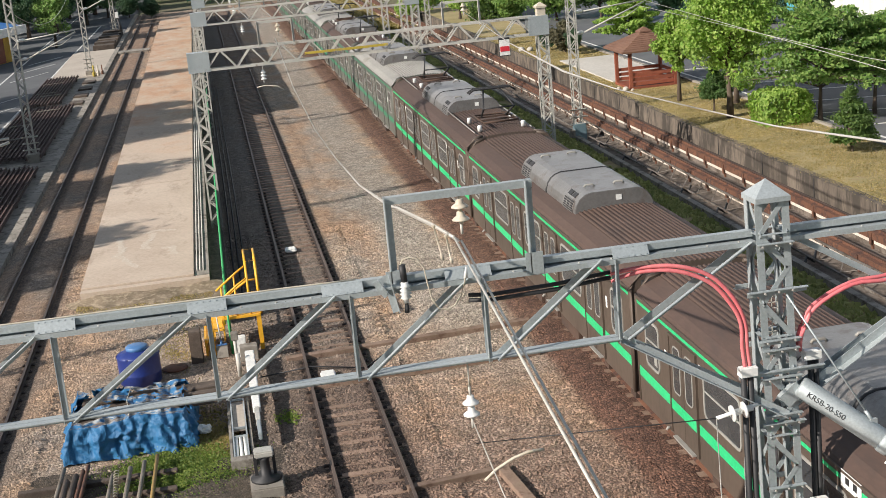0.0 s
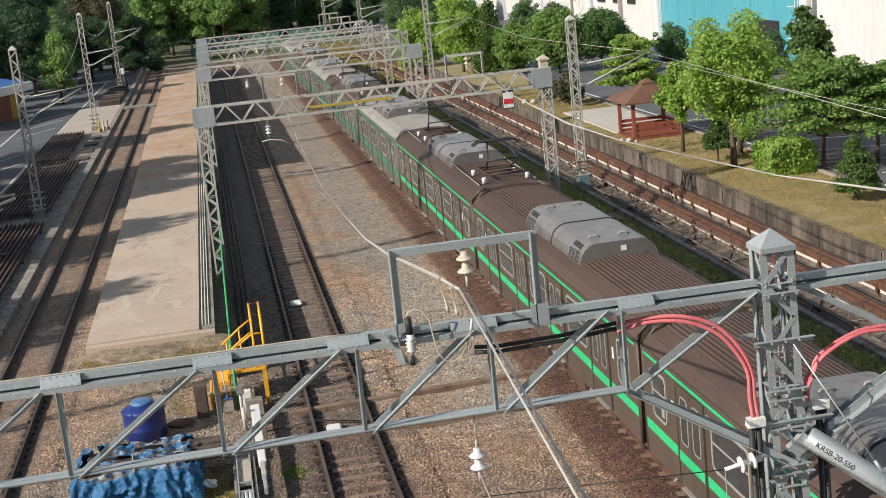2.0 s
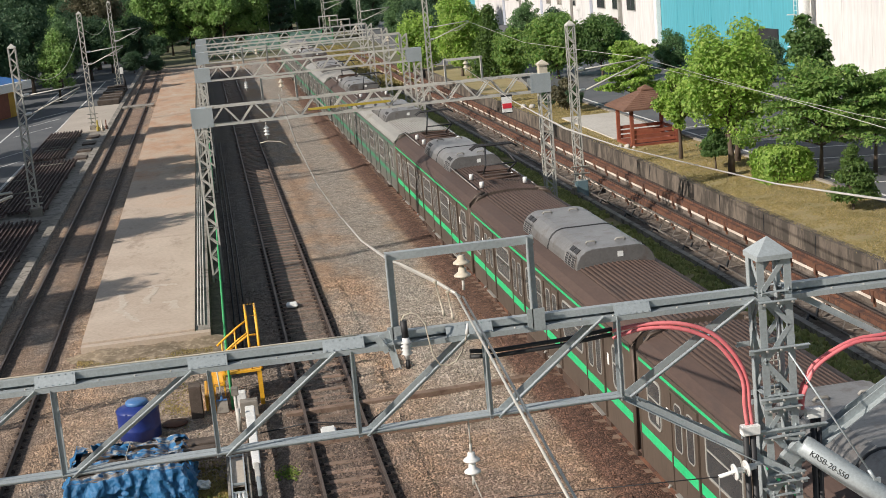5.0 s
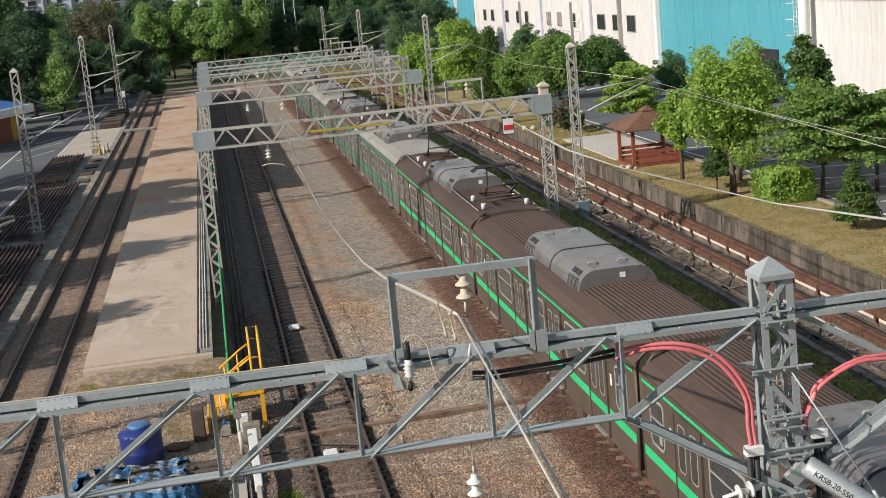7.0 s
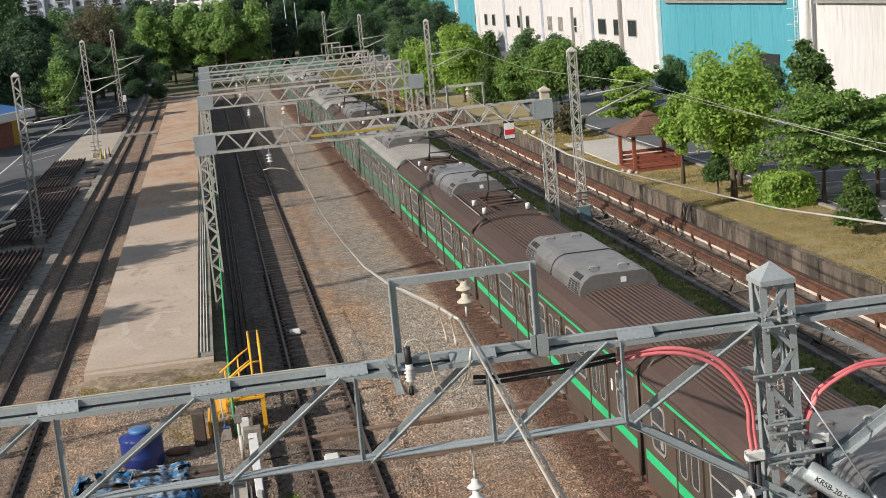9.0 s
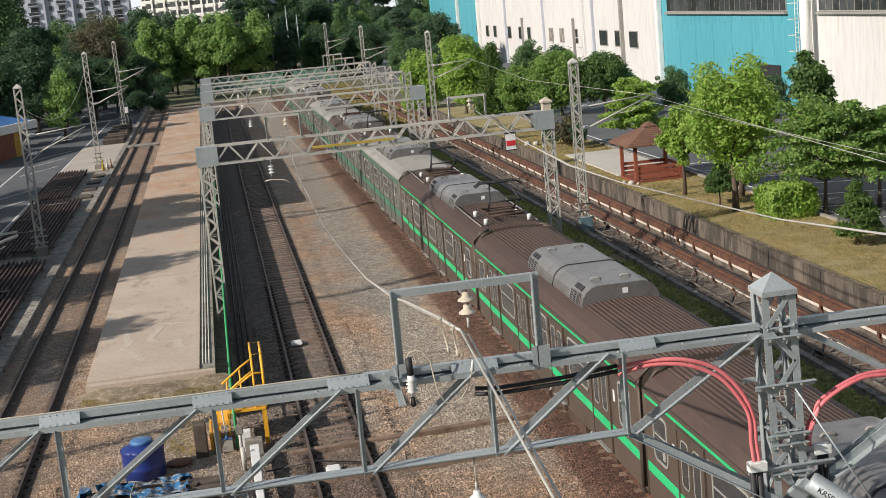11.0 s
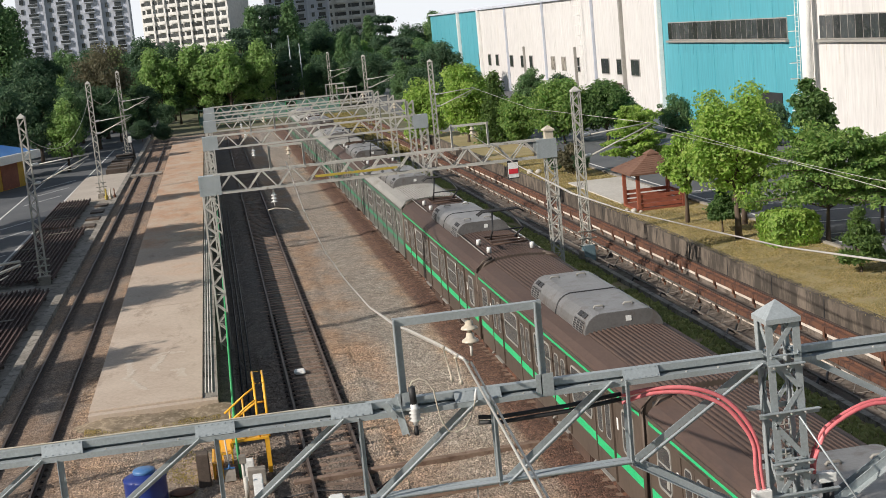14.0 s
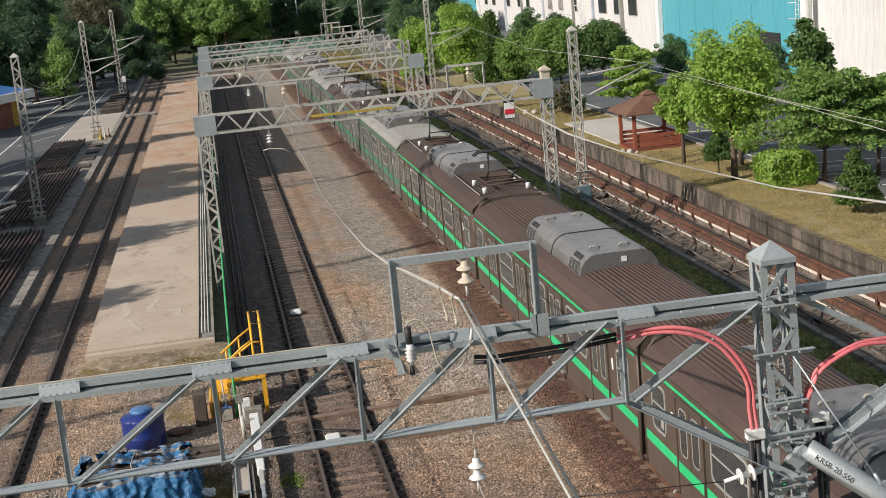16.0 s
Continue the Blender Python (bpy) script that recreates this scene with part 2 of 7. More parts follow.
def platform_concrete():
    m, nt, b = shader("platform concrete", 0.9)
    co = world_place(nt)
    f1, f2, f3 = noise_node(nt, co, 0.22, 6, 0.65), noise_node(nt, co, 9, 6), noise_node(nt, stretched(nt, co, (1, 0.35, 1)), 0.9, 6, 0.7)
    col = mix(nt, ramp(nt, f1, [(0.35, (0, 0, 0)), (0.65, (1, 1, 1))]), (0.46, 0.365, 0.285), (0.56, 0.465, 0.375))
    xyz = nt.nodes.new("ShaderNodeSeparateXYZ")
    nt.links.new(co, xyz.inputs[0])
    up = nt.nodes.new("ShaderNodeMapRange")
    up.inputs[1].default_value, up.inputs[2].default_value, up.inputs[3].default_value, up.inputs[4].default_value = 60, 105, -0.12, 0.5
    nt.links.new(xyz.outputs["Y"], up.inputs[0])
    add = nt.nodes.new("ShaderNodeMath")
    nt.links.new(up.outputs[0], add.inputs[0])
    nt.links.new(f1, add.inputs[1])
    col = mix(nt, ramp(nt, add.outputs[0], [(0.5, (0, 0, 0)), (0.8, (0.8, 0.8, 0.8))]), col, mix(nt, ramp(nt, noise_node(nt, stretched(nt, co, (1, 0.5, 1)), 0.55, 6, 0.7), [(0.42, (0, 0, 0)), (0.60, (1, 1, 1))]), (0.48, 0.36, 0.265), (0.46, 0.255, 0.145)))
    col = mix(nt, ramp(nt, f3, [(0.55, (0, 0, 0)), (0.70, (0.65, 0.65, 0.65))]), col, (0.25, 0.18, 0.13))
    col = mix(nt, ramp(nt, f3, [(0.25, (0.5, 0.5, 0.5)), (0.36, (0, 0, 0))]), col, (0.60, 0.56, 0.50))
    col = mix(nt, 0.35, col, ramp(nt, f2, [(0.3, (0.6, 0.6, 0.6)), (0.7, (1.2, 1.2, 1.2))]), "MULTIPLY")
    nt.links.new(col, b.inputs["Base Color"])
    bump(nt, b, f2, 0.5, 0.004)
    return m


CONCRETE_PLAT = platform_concrete()
CONCRETE_OLD = worn("old stained concrete", (0.22, 0.20, 0.17), (0.33, 0.30, 0.26), 0.9, 0, 0.6, 12, (0.10, 0.085, 0.07), 0.56)
PITC = worn("rust-stained dark concrete", (0.115, 0.095, 0.078), (0.185, 0.155, 0.13), 0.9, 0, 0.6, 12, (0.07, 0.052, 0.04), 0.54)
WALLC = worn("streaked retaining concrete", (0.115, 0.092, 0.072), (0.185, 0.15, 0.118), 0.9, 0, 0.5, 12, (0.055, 0.045, 0.036), 0.50, (0.9, 0.9, 0.30))
ASPHALT = worn("worn asphalt", (0.075, 0.08, 0.088), (0.12, 0.125, 0.13), 0.9, 0, 0.15, 25, (0.17, 0.165, 0.155), 0.66)
PIPEOLD = worn("dull weathered pipe", (0.19, 0.165, 0.13), (0.27, 0.235, 0.19), 0.7, 0.1, 1.0, 20, (0.12, 0.08, 0.05), 0.6)
PAVING = worn("pale paving", (0.45, 0.42, 0.37), (0.52, 0.49, 0.44), 0.9, 0, 0.4, 8)
SCRAWL = worn("faint pale stain", (0.55, 0.485, 0.41), (0.63, 0.57, 0.50), 0.9, 0, 3.0, 9, (0.52, 0.44, 0.355), 0.45)
LINE = worn("worn road paint", (0.55, 0.55, 0.53), (0.66, 0.66, 0.64), 0.8, 0, 2, 12, (0.2, 0.2, 0.2), 0.62)
WHITE = worn("white paint", (0.72, 0.72, 0.69), (0.80, 0.80, 0.77), 0.6, 0, 1.0, 12, (0.5, 0.45, 0.38), 0.72)
WHITE_DUSTY = worn("dusty whitewash", (0.56, 0.49, 0.42), (0.66, 0.60, 0.53), 0.8, 0, 1.4, 10, (0.38, 0.25, 0.17), 0.64)
PORCELAIN = worn("glazed porcelain", (0.70, 0.70, 0.68), (0.78, 0.78, 0.76), 0.2, 0, 3, 20)
PORC_OLD = worn("aged brown-cream porcelain", (0.50, 0.44, 0.34), (0.60, 0.54, 0.44), 0.3, 0, 3, 20)
YELLOW = worn("yellow safety paint", (0.74, 0.37, 0.02), (0.80, 0.43, 0.035), 0.5, 0, 2, 15, (0.45, 0.24, 0.04), 0.70)
YELLOW_DULL = worn("dull yellow sleeve", (0.40, 0.30, 0.04), (0.50, 0.38, 0.06), 0.6, 0, 1, 12, (0.30, 0.27, 0.20), 0.60)
GREENP = worn("bright green paint", (0.035, 0.31, 0.10), (0.06, 0.38, 0.135), 0.5, 0, 1.5, 15, (0.16, 0.3, 0.14), 0.68)
SCREEN = worn("green-black mesh screen", (0.02, 0.045, 0.03), (0.035, 0.07, 0.045), 0.9, 0, 1.5, 40)
STRIPE = worn("green livery stripe", (0.02, 0.46, 0.17), (0.03, 0.52, 0.20), 0.45, 0, 1, 12, (0.05, 0.33, 0.14), 0.70)
STRIPE_DULL = worn("dusty green livery stripe", (0.03, 0.19, 0.10), (0.045, 0.23, 0.125), 0.5, 0, 1, 12, (0.07, 0.2, 0.11), 0.62)
BODY = worn("brown brake-dust on car side", (0.085, 0.066, 0.052), (0.11, 0.082, 0.064), 0.55, 0.15, 0.5, 10, (0.07, 0.05, 0.04), 0.62, (1, 1, 0.4), 0.001)
BODY_GREY = worn("grey-green dusty car side", (0.11, 0.115, 0.10), (0.15, 0.15, 0.13), 0.5, 0.2, 0.5, 10, (0.08, 0.075, 0.065), 0.62, (1, 1, 0.4), 0.001)
ROOF = worn("rust-dusted car roof", (0.066, 0.041, 0.033), (0.092, 0.058, 0.045), 0.75, 0.05, 0.45, 12, (0.065, 0.043, 0.036), 0.58, (1, 0.3, 1))
ROOF_GREY = worn("grey dusty car roof", (0.27, 0.26, 0.24), (0.33, 0.32, 0.29), 0.65, 0.1, 0.45, 12, (0.22, 0.20, 0.17), 0.62, (1, 0.3, 1))
ACGREY = worn("dusty grey cooling unit", (0.15, 0.145, 0.14), (0.21, 0.205, 0.20), 0.38, 0.25, 0.8, 14, (0.13, 0.11, 0.10), 0.58)
BLACK = worn("black rubber", (0.018, 0.018, 0.02), (0.03, 0.03, 0.032), 0.6, 0, 2, 20)
UNDER = worn("dirty underframe", (0.05, 0.032, 0.024), (0.085, 0.05, 0.036), 0.85, 0, 1.0, 15)
REDCABLE = worn("red cable sheath", (0.60, 0.13, 0.15), (0.68, 0.20, 0.21), 0.45, 0, 2, 15)
WIREM = worn("old copper wire", (0.52, 0.49, 0.44), (0.62, 0.59, 0.53), 0.5, 0.3, 2, 20)
BLUE = worn("dark blue plastic", (0.012, 0.028, 0.16), (0.02, 0.04, 0.20), 0.4, 0, 1.5, 14)
BLUE_LID = worn("light blue plastic", (0.06, 0.16, 0.36), (0.09, 0.21, 0.42), 0.45, 0, 2, 14)


def tarpaulin():
    m, nt, b = shader("faded blue tarpaulin", 0.62)
    co = world_place(nt)
    f1, f2 = noise_node(nt, co, 1.7, 5, 0.6), noise_node(nt, stretched(nt, co, (1.0, 1.0, 0.45)), 5.0, 5, 0.6)
    w = nt.nodes.new("ShaderNodeTexWave")
    w.inputs["Scale"].default_value, w.inputs["Distortion"].default_value, w.inputs["Detail"].default_value, w.inputs["Detail Scale"].default_value = 0.9, 7.0, 3.0, 1.4
    nt.links.new(stretched(nt, co, (1.0, 0.5, 1.3)), w.inputs["Vector"])
    col = mix(nt, f1, (0.010, 0.09, 0.23), (0.025, 0.155, 0.32))
    col = mix(nt, ramp(nt, f2, [(0.60, (0, 0, 0)), (0.74, (0.3, 0.3, 0.3))]), col, (0.12, 0.28, 0.44))
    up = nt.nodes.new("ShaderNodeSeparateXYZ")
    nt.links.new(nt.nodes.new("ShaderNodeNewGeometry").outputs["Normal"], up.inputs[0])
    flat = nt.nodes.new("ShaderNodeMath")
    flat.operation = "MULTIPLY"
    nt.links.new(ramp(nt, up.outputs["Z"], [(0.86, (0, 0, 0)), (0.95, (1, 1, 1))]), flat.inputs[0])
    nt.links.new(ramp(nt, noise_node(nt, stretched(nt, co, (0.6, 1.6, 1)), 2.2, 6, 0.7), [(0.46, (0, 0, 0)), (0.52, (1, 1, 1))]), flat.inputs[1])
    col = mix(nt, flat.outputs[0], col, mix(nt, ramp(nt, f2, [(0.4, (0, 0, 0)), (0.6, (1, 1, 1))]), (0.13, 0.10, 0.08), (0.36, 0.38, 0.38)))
    nt.links.new(col, b.inputs["Base Color"])
    add = nt.nodes.new("ShaderNodeMath")
    nt.links.new(w.outputs["Fac"], add.inputs[0])
    nt.links.new(f2, add.inputs[1])
    bump(nt, b, add.outputs[0], 1.0, 0.06)
    return m


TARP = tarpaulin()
BRICKRED = worn("red-brown stained wood", (0.22, 0.06, 0.035), (0.29, 0.09, 0.05), 0.6, 0, 2, 18, vary=0.15)
SHINGLE = worn("brown shingle roof", (0.13, 0.065, 0.042), (0.18, 0.095, 0.062), 0.85, 0, 1.0, 20)
TEAL = worn("teal sheet cladding", (0.075, 0.325, 0.395), (0.09, 0.355, 0.43), 0.55, 0, 0.1, 3, (0.065, 0.28, 0.345), 0.64, (1, 1, 0.12), 0.002)
CREAM = worn("off-white sheet cladding", (0.61, 0.59, 0.575), (0.66, 0.64, 0.625), 0.6, 0, 0.1, 3, (0.60, 0.57, 0.52), 0.70, (1, 1, 0.12), 0.002)
STREAK_CREAM = worn("rust-streaked cladding", (0.55, 0.50, 0.44), (0.64, 0.61, 0.56), 0.7, 0, 0.4, 6)
STREAK_TEAL = worn("streaked teal cladding", (0.065, 0.26, 0.32), (0.075, 0.30, 0.36), 0.7, 0, 0.4, 6)
APT_GREY = worn("grey-white render", (0.45, 0.48, 0.55), (0.51, 0.54, 0.61), 0.8, 0, 0.05, 1)
APT_WHITE = worn("white render", (0.64, 0.635, 0.61), (0.70, 0.695, 0.67), 0.8, 0, 0.05, 1)
GLASSDARK = worn("dark dusty window glass", (0.03, 0.035, 0.04), (0.05, 0.055, 0.06), 0.12, 0, 0.7, 8, (0.09, 0.09, 0.085), 0.66, relief=0.0005)
BANDFRAME = worn("weathered grey window steel", (0.30, 0.285, 0.26), (0.38, 0.36, 0.335), 0.7, 0.1, 1.0, 12, (0.13, 0.11, 0.09), 0.6)
BANDGLASS = worn("dusty grey glass", (0.03, 0.036, 0.04), (0.06, 0.066, 0.068), 0.2, 0, 0.9, 8, (0.11, 0.105, 0.095), 0.62, relief=0.0005, vary=0.55)
BRONZE = worn("brownish yellow paint", (0.26, 0.17, 0.05), (0.33, 0.22, 0.08), 0.7, 0, 2, 15, (0.14, 0.09, 0.05), 0.6)
BARK = worn("tree bark", (0.07, 0.05, 0.037), (0.12, 0.09, 0.065), 0.9, 0, 3, 25, stretch=(1, 1, 0.3), relief=0.02)
REDSIGN = worn("red sign paint", (0.62, 0.03, 0.05), (0.68, 0.05, 0.06), 0.5, 0, 2, 10)
LEAF = leafy("fresh green leaves", (0.22, 0.40, 0.06), (0.46, 0.59, 0.16))
LEAF_MID = leafy("mid green leaves", (0.13, 0.27, 0.06), (0.32, 0.44, 0.13))
LEAF_BROWN = leafy("dull brown leaves", (0.115, 0.115, 0.07), (0.20, 0.18, 0.115))
# far woods: bluish distance haze mixed into the leaf colours
FAR_MID = leafy("haze-dulled mid green leaves", (0.10, 0.20, 0.085), (0.20, 0.32, 0.14))
FAR_DARK = leafy("haze-dulled dark green leaves", (0.05, 0.115, 0.065), (0.12, 0.20, 0.105))
FAR_LIGHT = leafy("haze-dulled light green leaves", (0.20, 0.36, 0.10), (0.36, 0.49, 0.18))
FAR_PINE = leafy("haze-blued dark green needles", (0.06, 0.12, 0.08), (0.12, 0.19, 0.12))
LEAF_DARK = leafy("dark green leaves", (0.06, 0.14, 0.04), (0.16, 0.26, 0.08))
LEAF_PINE = leafy("blue-green conifer needles", (0.08, 0.15, 0.04), (0.16, 0.25, 0.06))
GRASSM = leafy("yellow-green grass blades", (0.24, 0.215, 0.07), (0.46, 0.37, 0.18))
LAWNM = leafy("dry lawn blades", (0.30, 0.25, 0.09), (0.56, 0.45, 0.24))
STRIPG = leafy("dull green grass", (0.24, 0.28, 0.10), (0.45, 0.45, 0.20))
WEEDM = leafy("fresh weeds", (0.10, 0.19, 0.035), (0.30, 0.36, 0.09))
TONES = [(0.22, 0.175, 0.145), (0.40, 0.325, 0.26), (0.50, 0.415, 0.335), (0.29, 0.23, 0.185), (0.60, 0.51, 0.42)]
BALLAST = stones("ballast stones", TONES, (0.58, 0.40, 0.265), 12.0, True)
LOOSE = stones("loose ballast stones", TONES, (0.58, 0.40, 0.265), 12.0, True, True)
SOIL = worn("dark soil", (0.15, 0.115, 0.075), (0.27, 0.21, 0.145), 0.95, 0, 1.6, 16, (0.36, 0.29, 0.205), 0.56, relief=0.04)
LAWN = worn("dry lawn soil", (0.27, 0.225, 0.10), (0.36, 0.29, 0.15), 0.95, 0, 0.35, 14, (0.27, 0.17, 0.10), 0.62, relief=0.03)
FIELD = worn("scrubby ground", (0.10, 0.11, 0.05), (0.17, 0.15, 0.09), 0.95, 0, 0.08, 3, (0.2, 0.17, 0.13), 0.64)


# ---- mesh tools ----
def box(bm, x0, x1, y0, y1, z0, z1, m=None):
    vs = [bm.verts.new((m @ Vector(c)) if m else c) for c in ((x0, y0, z0), (x1, y0, z0), (x1, y1, z0), (x0, y1, z0), (x0, y0, z1), (x1, y0, z1), (x1, y1, z1), (x0, y1, z1))]
    for f in ((0, 3, 2, 1), (4, 5, 6, 7), (0, 1, 5, 4), (1, 2, 6, 5), (2, 3, 7, 6), (3, 0, 4, 7)):
        bm.faces.new([vs[i] for i in f])


def bar(bm, a, b, w, h, up=(0, 0, 1)):
    """A straight bar of section w by h from a to b."""
    a, b = Vector(a), Vector(b)
    d = b - a
    z = d.normalized()
    u = Vector(up)
    if abs(z.dot(u)) > 0.98:
        u = Vector((0, 1, 0))
    x = u.cross(z).normalized()
    y = z.cross(x)
    m = Matrix((x, y, z)).transposed().to_4x4()
    m.translation = a
    box(bm, -w / 2, w / 2, -h / 2, h / 2, 0, d.length, m)


def angle(bm, a, b, s, side=(0, -1, 0), t=0.012, leg=None):
    """An L-section from a to b; one leg of width s lies flat, the other (leg) points towards side."""
    a, b = Vector(a), Vector(b)
    z = (b - a).normalized()
    n = Vector(side)
    n = (n - z * n.dot(z)).normalized()
    p = z.cross(n)
    g = leg or s
    prof = ((-s / 2, 0), (s / 2, 0), (s / 2, t), (-s / 2 + t, t), (-s / 2 + t, g), (-s / 2, g))
    u = [bm.verts.new(a + p * x + n * y) for x, y in prof]
    v = [bm.verts.new(b + p * x + n * y) for x, y in prof]
    for i in range(6):
        bm.faces.new((u[i], u[(i + 1) % 6], v[(i + 1) % 6], v[i]))
    bm.faces.new(u[::-1])
    bm.faces.new(v)


def rod(bm, pts, r, n=8, cap=True):
    """A round tube along the points; r is a number or one per point."""
    pts = [Vector(p) for p in pts]
    rings = []
    for i, p in enumerate(pts):
        d = (pts[min(i + 1, len(pts) - 1)] - pts[max(i - 1, 0)]).normalized()
        u = Vector((0, 0, 1)) if abs(d.z) < 0.9 else Vector((1, 0, 0))
        x = u.cross(d).normalized()
        y = d.cross(x)
        rr = r[i] if isinstance(r, (list, tuple)) else r
        rings.append([bm.verts.new(p + rr * (math.cos(2 * math.pi * k / n) * x + math.sin(2 * math.pi * k / n) * y)) for k in range(n)])
    for a, b in zip(rings, rings[1:]):
        for k in range(n):
            f = bm.faces.new((a[k], a[(k + 1) % n], b[(k + 1) % n], b[k]))
            f.smooth = n > 5
    if cap:
        bm.faces.new(rings[0][::-1])
        bm.faces.new(rings[-1])


def lathe(bm, profile, centre, n=16):
    """A turned shape: (radius, z) pairs about an upright axis through centre."""
    rod(bm, [(centre[0], centre[1], centre[2] + z) for _, z in profile], [max(r, 0.001) for r, _ in profile], n)


def mesh_of(name, bm, mat, bevel=0.0):
    if bevel:
        bmesh.ops.bevel(bm, geom=bm.edges[:], offset=bevel, segments=2, affect="EDGES", clamp_overlap=True)
    bmesh.ops.recalc_face_normals(bm, faces=bm.faces[:])
    me = bpy.data.meshes.new(name)
    bm.to_mesh(me)
    bm.free()
    for x in mat if isinstance(mat, (list, tuple)) else (mat,):
        me.materials.append(x)
    return me


def part(name, bm, mat, parent=None, label="", bevel=0.0):
    ob = new(name, mesh_of(name, bm, mat, bevel))
    ob.parent = parent
    if label:
        tagged(ob, label)
    return ob


def thing(name, label, category, at=(0, 0, 0), group="", turn=0):
    ob = new(name)
    ob.matrix_basis = pose(*at, 0, 0, turn)
    return tagged(ob, label, category, group)


def structure(name, bm, mat, label, category=""):
    return tagged(part(name, bm, mat), label, category, kind="structure")


def sag(a, b, drop, n=14):
    a, b = Vector(a), Vector(b)
    return [a.lerp(b, i / n) - Vector((0, 0, drop * 4 * (i / n) * (1 - i / n))) for i in range(n + 1)]


def quads(name, centres, normals, sizes, mat, ratio=1.6):
    """One mesh of many small leaf blades."""
    c, n = np.asarray(centres, float), np.asarray(normals, float)
    k = len(c)
    n /= np.linalg.norm(n, axis=1, keepdims=True) + 1e-9
    r = np.random.normal(size=(k, 3))
    u = np.cross(n, r)
    u /= np.linalg.norm(u, axis=1, keepdims=True) + 1e-9
    v = np.cross(n, u)
    s = np.asarray(sizes, float).reshape(-1, 1)
    fold = n * s * 0.25
    co = np.stack([c - u * s * ratio / 2, c - v * s / 2 + fold, c + u * s * ratio / 2, c + v * s / 2 + fold], 1).reshape(-1, 3)
    me = bpy.data.meshes.new(name)
    me.from_pydata(co.tolist(), [], np.arange(4 * k).reshape(-1, 4).tolist())
    me.materials.append(mat)
    return me


# ---- ground and large structure ----
bm = bmesh.new()
box(bm, -1500, 1500, -200, 3000, -0.9, -0.34)
structure("ground", bm, FIELD, "scrubby brown-green ground round the rail yard", "ground")


def sheet(x0, x1, y0, y1, step, height):
    """A gently uneven sheet of ground."""
    b = bmesh.new()
    nx, ny = max(1, round((x1 - x0) / step)), max(1, round((y1 - y0) / step))
    g = [[b.verts.new((x0 + (x1 - x0) * i / nx, y0 + (y1 - y0) * j / ny, 0)) for j in range(ny + 1)] for i in range(nx + 1)]
    for r in g:
        for v in r:
            v.co.z = height(v.co.x, v.co.y)
    for i in range(nx):
        for j in range(ny):
            b.faces.new((g[i][j], g[i + 1][j], g[i + 1][j + 1], g[i][j + 1])).smooth = True
    return b


def rise(x, y):
    h = -0.20 + 0.045 * noise.noise((x * 0.9, y * 0.9, 0)) + 0.06 * noise.noise((x * 0.23, y * 0.23, 3))
    for c in (-7.0, 2.23, 9.75):
        d = abs(x - c)
        if d < 1.75:
            h = max(h, (-0.172 if d < 1.05 else -0.14) + 0.035 * noise.noise((x * 1.7, y * 1.7, 9)))
    if x > 12.6 or x < -8.2:
        h = min(h, -0.22)
    return h


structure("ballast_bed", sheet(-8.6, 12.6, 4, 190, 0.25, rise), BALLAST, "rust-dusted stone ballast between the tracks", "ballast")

bm = bmesh.new()
box(bm, -60, -8.9, -20, 240, -0.5, -0.12)
structure("road", bm, ASPHALT, "worn grey asphalt service road beside the yard", "road")
bm = bmesh.new()
box(bm, -8.95, -8.55, 20, 190, -0.4, 0.02)
structure("kerb_west", bm, CONCRETE_OLD, "long stained concrete kerb beside the track", "kerb")
for i, (a, b) in enumerate((((-13.9, 60), (-12.6, 175)), ((-17.5, 60), (-17.0, 200)))):
    bm = bmesh.new()
    bar(bm, (a[0], a[1], -0.114), (b[0], b[1], -0.114), 0.16, 0.012)
    structure(f"road_marking_{i + 1}", bm, LINE, "worn white line on asphalt", "road marking")
for i, y in enumerate((84, 96, 103, 119, 126, 133)):
    bm = bmesh.new()
    bar(bm, (-16.6, y, -0.114), (-14.0, y + 5.5, -0.114), 0.13, 0.012)
    structure(f"parking_line_{i + 1}", bm, LINE, "thin slanting white parking line", "road marking")

# the platform between the two western tracks: near part pale, far part stained by rust
for i, (a, b, m, lab) in enumerate(((45.4, 63.0, CONCRETE_PLAT, "pale worn concrete platform slab"), (63.02, 84.0, CONCRETE_PLAT, "grey worn concrete platform slab"), (84.02, 128.0, CONCRETE_PLAT, "rust-stained concrete platform slab"), (128.02, 172.0, CONCRETE_PLAT, "orange rust-stained concrete platform slab"))):
    bm = bmesh.new()
    box(bm, -5.2, -1.45, a, b, -0.35, 0.28)
    tagged(part(f"platform_{i + 1}", bm, m, None, "", 0.02), lab, "platform", kind="structure")
structure("soil_patch", sheet(-5.9, -0.3, 41.6, 45.1, 0.12, lambda x, y: -0.19 + 0.22 * min(1.0, max(0.0, (y - 42.8) / 2.0)) ** 2 * min(1.0, max(0.0, (x + 5.9) / 1.2)) + 0.07 * (min(1.0, (y - 41.6) / 1.4, (x + 5.9) / 0.7, (-0.3 - x) / 0.5) - 0.45) + 0.075 * noise.noise((x * 1.3, y * 1.3, 4)) + 0.02 * noise.noise((x * 6, y * 6, 1))), SOIL, "dark trampled soil at the platform end", "soil")
# dark soil, its colour darkened further for a shadow lying over this corner
SHADED_SOIL = stones("dark dirty stones and soil with painted shade", [(0.035, 0.03, 0.025), (0.10, 0.08, 0.062), (0.16, 0.13, 0.10), (0.06, 0.048, 0.038), (0.22, 0.18, 0.14)], (0.10, 0.078, 0.055), 17.0)
